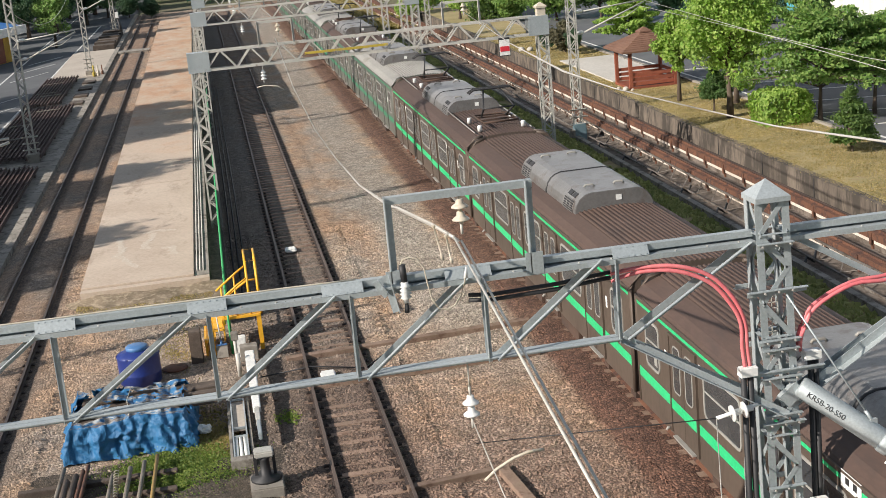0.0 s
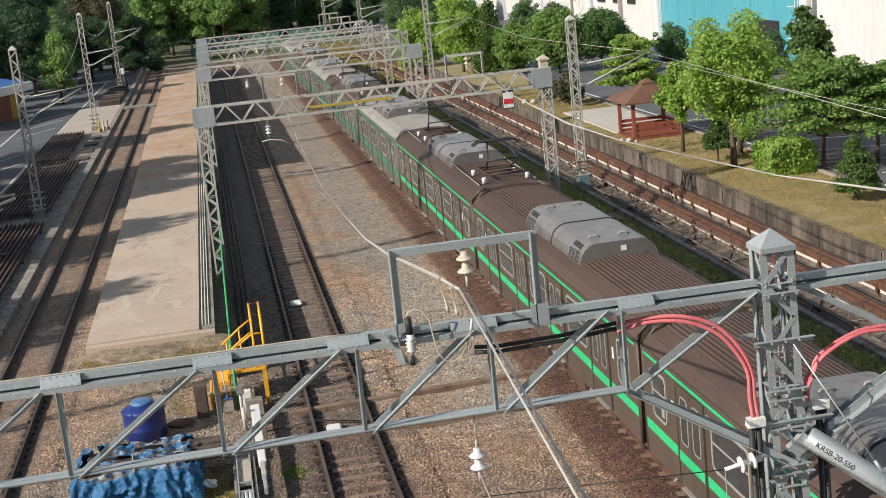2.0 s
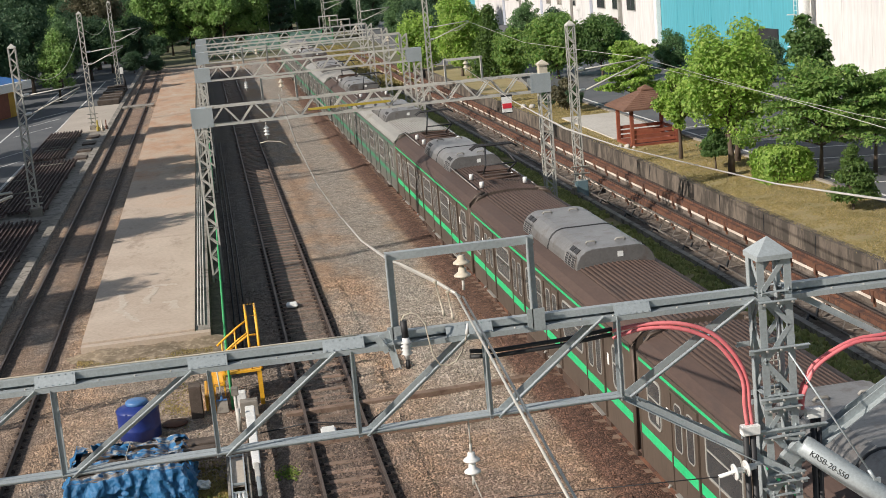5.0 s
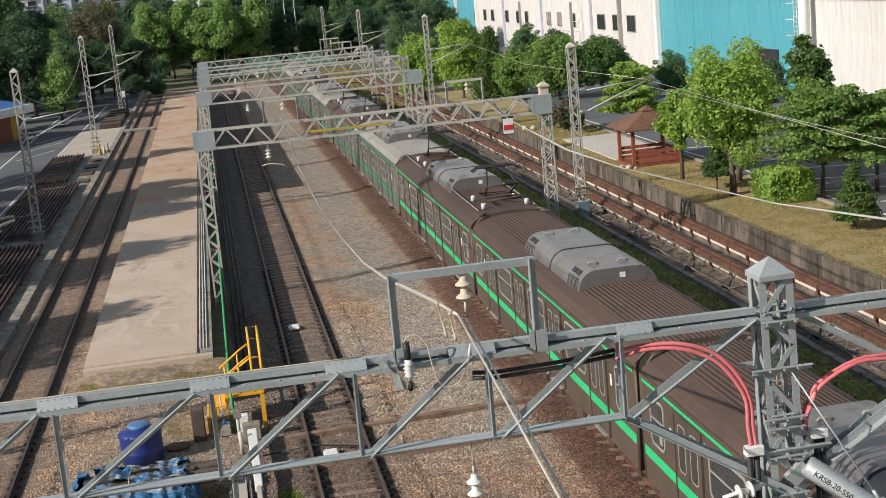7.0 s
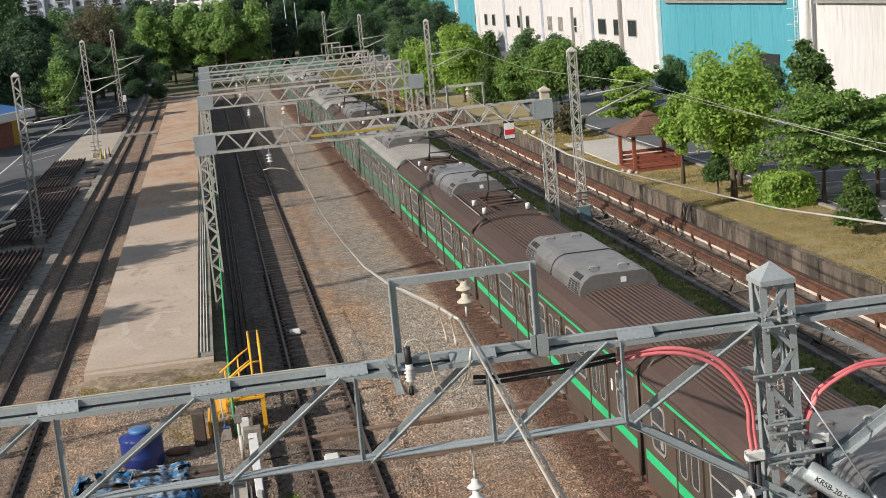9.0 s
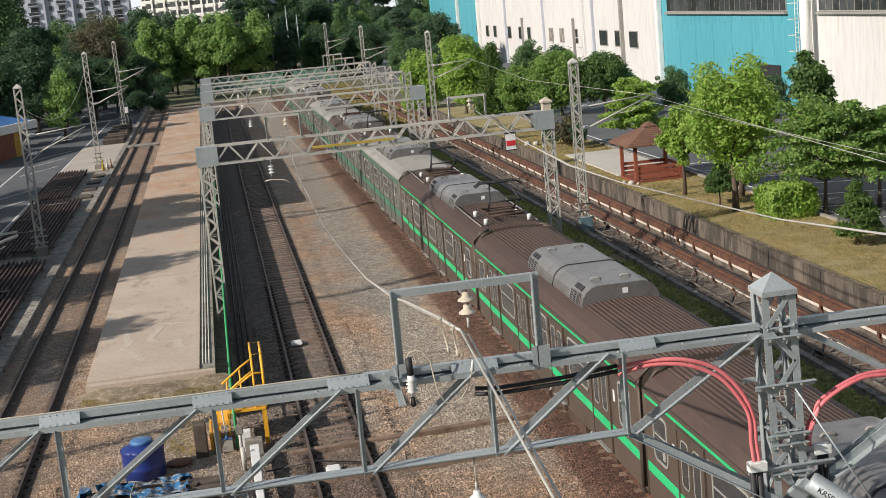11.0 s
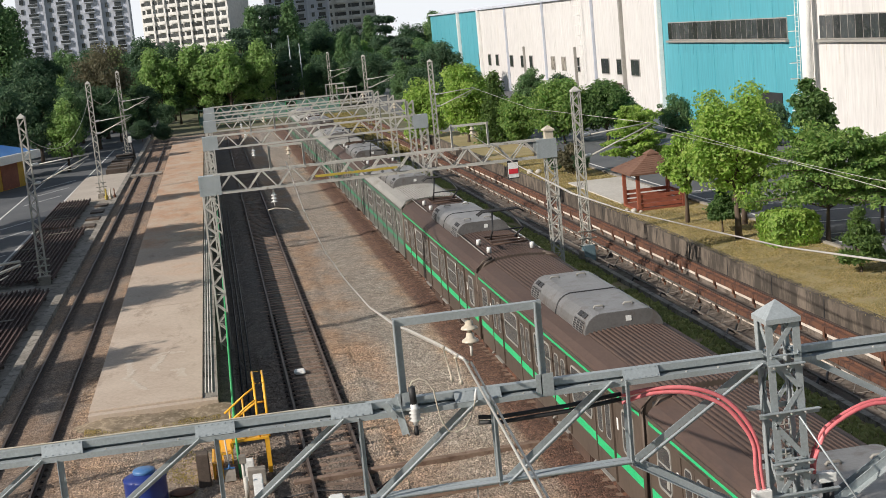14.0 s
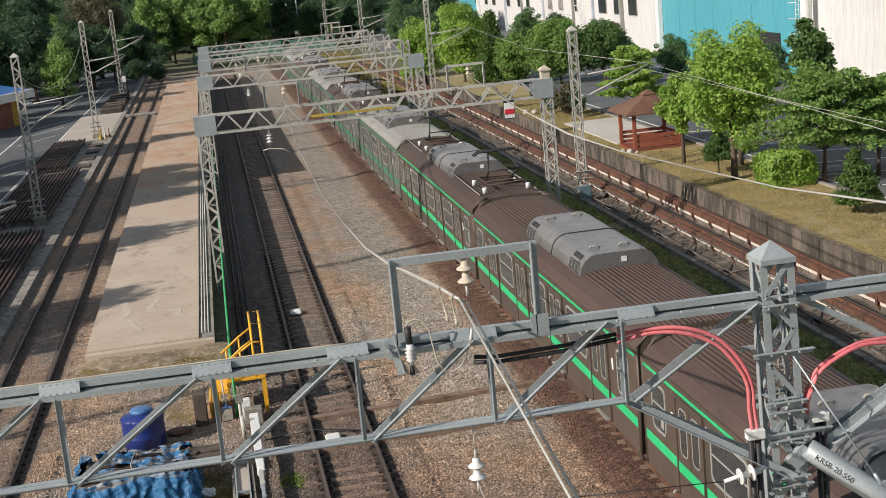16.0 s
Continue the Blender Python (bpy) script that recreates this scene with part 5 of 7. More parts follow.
            for o in (0.0, 0.31, 0.62, 0.92):
                b = bmesh.new()
                rod(b, [(s * (xa + 0.006), yy + o, za) for xa, za in low], 0.011, 4)
                part("grille_bar", b, ACGREY, ac)
            for o, ln in ((0.12, 0.30), (0.50, 0.30)):
                b = bmesh.new()
                bar(b, (s * 0.885, yy + o, 4.01), (s * 0.885, yy + o + ln, 4.01), 0.15, 0.025, (0.66 * s, 0, 0.75))
                part("inlet", b, BLACK, ac)
        for k, (hx2, hy2) in enumerate(((-0.45, 0.9), (0.35, 0.9))):
            b = bmesh.new()
            yc = ya + 0.7 if ya == y0 else yb - 0.7
            rod(b, [(hx2 - 0.14, yc, 4.14), (hx2 - 0.1, yc, 4.19), (hx2 + 0.1, yc, 4.19), (hx2 + 0.14, yc, 4.14)], 0.03, 6)
            part("lifting_eye", b, ROOF_GREY, ac)
    b = bmesh.new()
    pr = [(-1.04, 3.60), (-1.03, 3.70), (-0.98, 3.85), (-0.89, 3.98), (-0.77, 4.06), (-0.62, 4.11), (0.62, 4.11), (0.77, 4.06), (0.89, 3.98), (0.98, 3.85), (1.03, 3.70), (1.04, 3.60)]
    rod(b, [(x, CARLEN / 2, z) for x, z in pr], 0.045, 6)
    part("seam", b, BLACK, car)
    b = bmesh.new()
    box(b, 0.05, 0.2, y0 - 0.012, y0 - 0.002, 3.86, 4.0)
    part("data_plate", b, WHITE, car)
    # pantographs
    for yc in panto:
        b = bmesh.new()
        rod(b, [(-0.62, yc - 0.9, 3.98), (0.62, yc - 0.9, 3.98), (0.62, yc + 0.9, 3.98), (-0.62, yc + 0.9, 3.98), (-0.62, yc - 0.84, 3.98)], 0.04, 6)
        pf = part("pantograph_base", b, UNDER, car, "dark pantograph base frame")
        for s in (-1, 1):
            b = bmesh.new()
            bar(b, (-0.62, yc + s * 0.35, 3.98), (0.62, yc + s * 0.35, 3.98), 0.06, 0.06)
            part("crossmember", b, UNDER, pf)
        for s in (-1, 1):
            for q in (-1, 1):
                b = bmesh.new()
                lathe(b, [(0.085, 0), (0.085, 0.18), (0.07, 0.2)], (s * 0.78, yc + q * 0.95, 3.72), 12)
                part("insulator", b, PORCELAIN, pf, "white post insulator")
        b = bmesh.new()
        for s in (-1, 1):
            rod(b, [(s * 0.45, yc + 0.3, 4.0), (s * 0.55, yc - 0.75, 4.45)], 0.036, 6)
            rod(b, [(s * 0.55, yc - 0.75, 4.45), (s * 0.3, yc + 0.35, 4.98)], 0.030, 6)
        rod(b, [(-0.55, yc - 0.75, 4.45), (0.55, yc - 0.75, 4.45)], 0.030, 6)
        rod(b, [(-0.3, yc + 0.35, 4.98), (0.3, yc + 0.35, 4.98)], 0.030, 6)
        part("pantograph_arm", b, BLACK, car)
        for o in (-0.14, 0.14):
            b = bmesh.new()
            rod(b, [(-0.85, yc + 0.4 + o, 4.88), (-0.65, yc + 0.4 + o, 5.0), (0.65, yc + 0.4 + o, 5.0), (0.85, yc + 0.4 + o, 4.88)], 0.036, 6)
            part("collector_bow", b, BLACK, car)
        b = bmesh.new()
        for s in (-1, 1):
            rod(b, [(s * 1.02, yc - 1.2, 3.72), (s * 1.02, yc + 4.0, 3.78)], 0.022, 6)
        part("roof_cable", b, ROOF_GREY, car)
    return car


def car_at(ob, i):
    ob.matrix_basis = pose(TX, JOINT + CARLEN * i, 0)
    return ob


brown = car_at(train_car("brown dust-covered commuter train car with green stripes", BODY, ROOF), 0)
copy_thing(brown, pose(TX, JOINT - CARLEN, 0))
bmx = car_at(train_car("brown dusty commuter train car with two folded pantographs", BODY, ROOF, (2.2, CARLEN - 3.4)), 1)
greyc = car_at(train_car("grey-green dusty commuter train car with pale roof", BODY_GREY, ROOF_GREY, (), STRIPE_DULL), 2)
for i in (4, 6):
    copy_thing(greyc, pose(TX, JOINT + CARLEN * i, 0))
greyp = car_at(train_car("grey-green dusty train car with folded pantographs", BODY_GREY, ROOF, (2.2, CARLEN - 3.4), STRIPE_DULL), 3)
copy_thing(greyp, pose(TX, JOINT + CARLEN * 5, 0))
# destination plate on the nearest car
db = thing("destination_plate", "white plate with unreadable dark marks on the car side", "sign", (TX - HALF - 0.012, 16.95, 3.22))
bm = bmesh.new()
box(bm, -0.012, 0.0, -0.32, 0.32, -0.16, 0.10)
part("plate", bm, WHITE, db)
for y in (-0.14, 0.1):
    bm = bmesh.new()
    box(bm, -0.016, -0.012, y - 0.06, y + 0.06, -0.08, 0.03)
    part("mark", bm, BLACK, db)


# ---- the pit track, its wall, lawn and car park ----
bm = bmesh.new()
box(bm, 20.4, 20.75, 15, 135, -0.6, 1.02)
structure("wall_retaining", bm, WALLC, "stained streaked concrete retaining wall", "wall")
bm = bmesh.new()
for k in range(26):
    y = 17 + 4.6 * k
    box(bm, 20.385, 20.40, y, y + 0.05, -0.3, 1.0)
structure("wall_joints", bm, BLACK, "dark joints of the retaining wall", "wall")
structure("lawn", sheet(20.75, 25.2, 15, 135, 0.5, lambda x, y: 0.98 + 0.05 * noise.noise((x, y, 1))), LAWN, "dry yellowing lawn above the wall", "lawn")
bm = bmesh.new()
box(bm, 25.2, 75, 15, 260, -0.6, 0.94)
structure("car_park", bm, ASPHALT, "grey asphalt car park behind the trees", "car park")
bm = bmesh.new()
box(bm, 25.05, 25.22, 15, 135, 0.6, 1.08)
structure("kerb_lawn", bm, CONCRETE_OLD, "pale kerb between lawn and car park", "kerb")
bm = bmesh.new()
box(bm, 21.6, 25.0, 72.6, 84.0, 0.5, 1.06)
structure("paved_court", bm, PAVING, "pale paved court beside the pavilion", "pavement")
for i in range(9):
    bm = bmesh.new()
    bar(bm, (26.0, 46 + 3.6 * i, 0.946), (30.6, 44.6 + 3.6 * i, 0.946), 0.13, 0.012)
    structure(f"bay_line_{i + 1}", bm, LINE, "thin white parking bay line", "road marking")
bm = bmesh.new()
bar(bm, (25.9, 40, 0.946), (25.9, 110, 0.946), 0.12, 0.012)
structure("bay_line_10", bm, LINE, "white line along the parking bays", "road marking")

# strip between train and pit track
structure("grass_strip", sheet(12.0, 16.7, 10, 180, 0.5, lambda x, y: -0.13 + 0.05 * noise.noise((x, y, 5))), LAWN, "grassy strip beside the train", "grass")
bm = bmesh.new()
box(bm, 16.7, 16.92, 10, 180, -0.4, 0.08)
structure("kerb_pit", bm, CONCRETE_OLD, "long concrete kerb beside the pit track", "kerb")
bm = bmesh.new()
box(bm, 16.92, 20.4, 10, 180, -0.5, -0.16)
structure("pit_floor", bm, PITC, "dark stained concrete floor under the pit track", "floor")
for xb, lab in ((18.4, "rusty raised rail beam on short posts"), (19.9, "rusty raised rail beam on short posts beside the wall")):
    pb = thing("pit_rail", lab, "rail beam", (xb, 0, 0), "raised rail beams")
    bm = bmesh.new()
    box(bm, -0.24, 0.24, 12, 178, 0.17, 0.40)
    box(bm, -0.07, 0.07, 12, 178, 0.40, 0.47)
    part("beam", bm, RUST, pb)
    bm = bmesh.new()
    rod(bm, [(0, 12, 0.50), (0, 178, 0.50)], 0.04, 6)
    part("rail_head", bm, RUST_DARK, pb)
    post = bmesh.new()
    box(post, -0.20, 0.1, -0.05, 0.05, -0.16, 0.17)
    box(post, -0.27, -0.245, -0.07, 0.07, 0.0, 0.38)
    pm = mesh_of("post", post, RUST)
    panel = bmesh.new()
    box(panel, -0.215, 0.12, -0.88, 0.88, 0.05, 0.165)
    wm = mesh_of("white_panel", panel, WHITE_DUSTY)
    plinth = bmesh.new()
    box(plinth, -0.14, 0.14, 12, 178, -0.16, 0.045)
    part("plinth", plinth, PITC, pb)
    for k in range(78):
        y = 14 + 2.08 * k
        for nm, me, o in (("post", pm, 0), ("white_panel", wm, 1.04)):
            c = new(nm, me)
            c.parent = pb
            c.location = (0, y + o, 0)
# concrete trough and cable ladder between kerb and rail
ladder = thing("cable_ladder", "pale lattice cable ladder beside the pit rail", "cable ladder")
rg1 = bmesh.new()
bar(rg1, (17.45, 0, 0.02), (17.95, 0.75, 0.26), 0.035, 0.02)
bar(rg1, (17.95, 0.75, 0.26), (17.45, 1.5, 0.02), 0.035, 0.02)
LADDER = worn("grimy galvanised ladder steel", (0.13, 0.115, 0.10), (0.22, 0.195, 0.17), 0.7, 0.1, 0.6, 14, (0.08, 0.058, 0.042), 0.54)
rgm = mesh_of("rung", rg1, LADDER)
for k in range(60):
    o = new("rung", rgm)
    o.parent, o.location = ladder, (0, 20 + 1.5 * k, 0)
for x, z in ((17.4, 0.0), (18.0, 0.28)):
    bm = bmesh.new()
    bar(bm, (x, 20, z), (x, 112, z), 0.06, 0.06)
    part("side_rail", bm, LADDER, ladder)
for k in range(8):
    bm = bmesh.new()
    y = 38 + 3.7 * k
    rod(bm, [(17.0, y, -0.1), (17.2, y + 0.3, 0.08), (17.4, y + 0.2, -0.06), (17.7, y + 0.7, 0.1)], 0.045, 8)
    tagged(part("hose", bm, BLACK), "loose dark hose lying on the concrete", "hose", "hoses beside the pit track")


# ---- pavilion ----
pav = thing("pavilion", "red-brown wooden garden pavilion with shingled hip roof", "pavilion", (22.85, 70.6, 1.0), turn=0)
bm = bmesh.new()
e, z0, z1 = 1.78, 1.95, 2.80
base = [bm.verts.new((sx * e, sy * e, z0)) for sx, sy in ((-1, -1), (1, -1), (1, 1), (-1, 1))]
basetop = [bm.verts.new((sx * e, sy * e, z0 + 0.09)) for sx, sy in ((-1, -1), (1, -1), (1, 1), (-1, 1))]
top = [bm.verts.new((sx * 0.28, sy * 0.28, z1)) for sx, sy in ((-1, -1), (1, -1), (1, 1), (-1, 1))]
for i in range(4):
    j = (i + 1) % 4
    bm.faces.new((base[i], base[j], basetop[j], basetop[i]))
    bm.faces.new((basetop[i], basetop[j], top[j], top[i]))
bm.faces.new(top)
bm.faces.new(base[::-1])
roof = part("roof", bm, SHINGLE, pav)
for k in range(1, 9):
    u = k / 9
    h = e + (0.28 - e) * u + 0.012
    z = z0 + 0.09 + (z1 - z0 - 0.09) * u
    bm = bmesh.new()
    for i in range(4):
        c = [(-h, -h), (h, -h), (h, h), (-h, h)]
        bar(bm, (*c[i], z), (*c[(i + 1) % 4], z), 0.02, 0.02)
    part("shingle_course", bm, SHINGLE, roof)
bm = bmesh.new()
cap(bm, 0, 0, z1, 0.7, 0.22)
part("roof_cap", bm, SHINGLE, pav)
for sx in (-1, 1):
    for sy in (-1, 1):
        bm = bmesh.new()
        box(bm, sx * 1.23 - 0.09, sx * 1.23 + 0.09, sy * 1.23 - 0.09, sy * 1.23 + 0.09, -0.05, 2.0)
        part("post", bm, BRICKRED, pav, "", 0.01)
for a, b in (((-1.23, 1.23), (1.23, 1.23)), ((1.23, -1.23), (1.23, 1.23)), ((-1.23, -1.23), (1.23, -1.23))):
    for z in (0.25, 0.5, 0.75):
        bm = bmesh.new()
        bar(bm, (*a, z), (*b, z), 0.06, 0.17)
        part("board", bm, BRICKRED, pav)
bm = bmesh.new()
box(bm, -1.33, 1.33, -1.33, 1.33, -0.1, 0.12)
part("deck", bm, BRICKRED, pav)


# ---- depot hall ----
hall = thing("depot_hall", "long cream and teal sheet-clad depot hall", "building")
FX = 43.0
for y0, y1, m, nm in ((48, 94.2, CREAM, "wall"), (94.2, 127.0, TEAL, "teal_wall"), (127.0, 214.5, CREAM, "wall"), (214.5, 262, TEAL, "teal_wall")):
    bm = bmesh.new()
    box(bm, FX, FX + 40, y0, y1 - 0.02, 0.5, 13.0)
    part(nm, bm, m, hall)
    bm = bmesh.new()
    n = int((y1 - y0) / 4.3)
    for k in range(n):
        y = y0 + 2.1 + 4.3 * k
        box(bm, FX - 0.025, FX, y, y + 0.06, 1.0, 12.95)
    part("cladding_rib", bm, m, hall)
bm = bmesh.new()
box(bm, FX - 0.35, FX + 40.3, 47.5, 262, 13.0, 13.3)
part("roof", bm, APT_GREY, hall)
for y, w, m, d in ((127.0, 0.7, WHITE, 0.5), (94.2, 0.8, WHITE, 0.5), (195.4, 0.28, APT_GREY, 0.3), (173.0, 0.28, APT_GREY, 0.3), (150.1, 0.28, APT_GREY, 0.3), (214.5, 0.6, WHITE, 0.5), (232, 0.6, WHITE, 0.5), (139.3, 0.55, UNDER, 0.35), (185.0, 0.3, UNDER, 0.3), (158.5, 0.3, UNDER, 0.3)):
    bm = bmesh.new()
    top_z = 13.0 if y not in (185.0, 158.5) else 7.4
    box(bm, FX - d, FX, y - w / 2, y + w / 2, 0.8, top_z)
    part("downpipe", bm, m if m is not UNDER else ROOF_GREY, hall, "", 0.05)
bm = bmesh.new()
rod(bm, [(FX - 0.9, 92.9, 1), (FX - 0.9, 92.9, 12.9)], 0.38, 14)
part("duct", bm, WHITE, hall, "white round duct with peeling paint")


def band(y0, y1, z0, z1, n):
    b = bmesh.new()
    box(b, FX - 0.06, FX + 0.02, y0, y1, z0, z1)
    w = part("window_band", b, BANDFRAME, hall)
    for k in range(n):
        a, c = y0 + (y1 - y0) * k / n, y0 + (y1 - y0) * (k + 1) / n
        b = bmesh.new()
        box(b, FX - 0.10, FX - 0.065, a + 0.07, c - 0.07, z0 + 0.08, z1 - 0.08)
        part("pane", b, BANDGLASS, w)
    b = bmesh.new()
    box(b, FX - 0.3, FX, y0 - 0.2, y1 + 0.2, z0 - 0.2, z0 - 0.02)
    part("sill", b, ROOF_GREY, hall)


for k in range(26):
    y = (67.5 + 2.0 * k) if k < 13 else (99 + 1.95 * (k - 13))
    b = bmesh.new()
    L = 0.6 + 1.6 * abs(noise.noise((y * 3.1, 1, 2)))
    box(b, FX - 0.012, FX - 0.004, y, y + 0.10 + 0.12 * abs(noise.noise((y, 5, 5))), 7.9 - L, 7.9)
    part("rust_streak", b, STREAK_CREAM if k < 13 else STREAK_TEAL, hall)
band(98.0, 124.9, 8.1, 9.75, 24)
band(66.0, 92.4, 8.1, 9.8, 24)
for y0, y1 in ((215.4, 217.4), (208.0, 210.0), (202.4, 204.4), (192.5, 194.6), (185.8, 187.6), (180.6, 182.4), (168.6, 170.6), (163.4, 165.4), (157.0, 158.0), (145.0, 148.0), (140.4, 142.2), (134.4, 137.2)):
    b = bmesh.new()
    shut = 160 < y0 < 169
    box(b, FX - 0.08, FX + 0.02, y0, y1, 4.45, 6.2)
    w = part("window", b, ROOF_GREY, hall)
    for k in range(2):
        b = bmesh.new()
        a = y0 + 0.1 + k * (y1 - y0 - 0.1) / 2
        box(b, FX - 0.11, FX - 0.085, a, a + (y1 - y0 - 0.3) / 2, 4.55, 6.1)
        part("pane", b, CONCRETE_OLD if shut else GLASSDARK, w)
for yc, z0 in ((95.2, 1.0), (154.0, 1.0)):
    lad = bmesh.new()
    for s in (-0.28, 0.28):
        rod(lad, [(FX - 0.5, yc + s, z0), (FX - 0.5, yc + s, 13.6)], 0.03, 6)
    for k in range(36):
        rod(lad, [(FX - 0.5, yc - 0.28, z0 + 0.35 * k), (FX - 0.5, yc + 0.28, z0 + 0.35 * k)], 0.02, 6)
    for k in range(9):
        z = 3 + 1.15 * k
        rod(lad, [(FX - 0.5, yc - 0.35, z), (FX - 1.0, yc - 0.35, z), (FX - 1.2, yc, z), (FX - 1.0, yc + 0.35, z), (FX - 0.5, yc + 0.35, z)], 0.025, 6)
    part("ladder", lad, WHITE, hall, "white caged ladder")
bm = bmesh.new()
box(bm, FX - 0.1, FX + 0.02, 99.5, 103.5, 0.9, 4.0)
part("door", bm, BLACK, hall)
bm = bmesh.new()
box(bm, FX - 0.1, FX + 0.02, 141.0, 144.0, 0.9, 3.6)
part("door", bm, UNDER, hall)


# ---- booth with a blue roof beside the road ----
booth = thing("booth", "yellow-walled booth with a blue metal roof", "building", (-18.75, 139.4, -0.12), turn=-21.7)
bm = bmesh.new()
box(bm, -8, 0, -13, 0, 0, 2.55)
part("wall", bm, worn("ochre yellow wall paint", (0.52, 0.30, 0.03), (0.60, 0.37, 0.05), 0.7, 0, 0.8, 10, (0.36, 0.22, 0.06), 0.66), booth)
bm = bmesh.new()
box(bm, 0.003, 0.05, -4.5, -1.4, 0.05, 2.4)
part("panel", bm, BRICKRED, booth, "red-brown door panel")
bm = bmesh.new()
box(bm, -9.2, 1.3, -14.2, 1.2, 2.56, 3.35)
part("fascia", bm, WHITE, booth, "white fascia", 0.03)
bm = bmesh.new()
v = [bm.verts.new(c) for c in ((-9.25, -14.25, 3.36), (0.9, -14.25, 3.36), (0.9, 0.8, 3.36), (-9.25, 0.8, 3.36), (-4, -9, 5.1), (-4, -3.6, 5.1))]
for f in ((0, 1, 4), (1, 2, 5, 4), (2, 3, 5), (3, 0, 4, 5), (0, 3, 2, 1)):
    bm.faces.new([v[k] for k in f])
part("roof", bm, worn("blue metal roof", (0.02, 0.15, 0.45), (0.03, 0.19, 0.52), 0.4, 0, 0.5, 8), booth)


# ---- distant apartment blocks ----
def apartment(x0, x1, y, z1, m, floors, cols, label, turn=0):
    g = thing("apartment_building", label, "building", (0, y, 0), "distant apartment blocks", turn)
    b = bmesh.new()
    box(b, x0, x1, 0, 16, -0.5, z1)
    part("wall", b, m, g)
    wb = bmesh.new()
    box(wb, -0.95, 0.95, -0.2, 0.05, 0, 1.35)
    wme = mesh_of("window", wb, BANDGLASS)
    bb = bmesh.new()
    box(bb, -1.5, 1.5, -0.8, 0.0, -0.15, 0.95)
    bme = mesh_of("balcony", bb, m)
    db2 = bmesh.new()
    box(db2, -1.35, 1.35, -0.85, -0.81, 0.15, 0.85)
    dme = mesh_of("balcony_panel", db2, BANDGLASS if m is APT_GREY else m)
    pick = random.Random(int(y))
    for c in range(cols):
        xc = x0 + (x1 - x0) * (c + 0.5) / cols
        b = bmesh.new()
        box(b, xc + (x1 - x0) / cols * 0.5 - 0.35, xc + (x1 - x0) / cols * 0.5 + 0.25, -0.7, 0, -0.5, z1 - 0.4)
        part("pier", b, m, g)
        for f in range(floors):
            z = z1 - 2.0 - 2.8 * f
            o = new("window", wme)
            o.parent, o.location = g, (xc - (x1 - x0) / cols * 0.28, 0, z)
            o.scale.x, o.scale.z = pick.choice((0.4, 0.5, 0.6)), pick.choice((0.8, 1.0, 1.0))
            o = new("window", wme)
            o.parent, o.location = g, (xc + 0.9 + pick.uniform(-0.3, 0.3), 0, z - 0.15)
            o.scale.x = pick.choice((0.7, 1.0, 1.15)) * (1.5 if m is APT_WHITE else 1.0)
            o = new("balcony", bme)
            o.parent, o.location = g, (xc + 0.9, 0, z - 1.0)
            o.scale.x = pick.choice((1.1, 1.3, 1.3)) if m is APT_WHITE else 1.0
            o = new("balcony_panel", dme)
            o.parent, o.location = g, (xc + 0.9, 0, z - 1.0)
    b = bmesh.new()
    box(b, x0 - 0.3, x1 + 0.3, -0.3, 16.3, z1, z1 + 0.8)
    part("roof", b, m, g)
    return g


apartment(-52.5, -20.6, 420, 58, APT_GREY, 17, 4, "grey-white apartment block with dark windows beyond the trees")
apartment(-22.5, 10.5, 478, 62, APT_WHITE, 18, 7, "white apartment block with rows of balconies beyond the trees", -28)
apartment(21, 41, 450, 50, APT_GREY, 14, 3, "grey apartment block beyond the trees")
apartment(42, 62, 500, 50, APT_WHITE, 14, 4, "white apartment block beyond the trees")


bm = bmesh.new()
box(bm, -1200, 1200, 1600, 1601, -20, 700)
glow = bpy.data.materials.new("hazy white sky")
glow.use_nodes = True
glow.node_tree.nodes["Principled BSDF"].inputs["Base Color"].default_value = (0, 0, 0, 1)
glow.node_tree.nodes["Principled BSDF"].inputs["Emission Color"].default_value = (0.93, 0.96, 1.0, 1)
glow.node_tree.nodes["Principled BSDF"].inputs["Emission Strength"].default_value = 0.85
structure("backdrop", bm, glow, "hazy white sky far behind the apartment blocks", "sky")

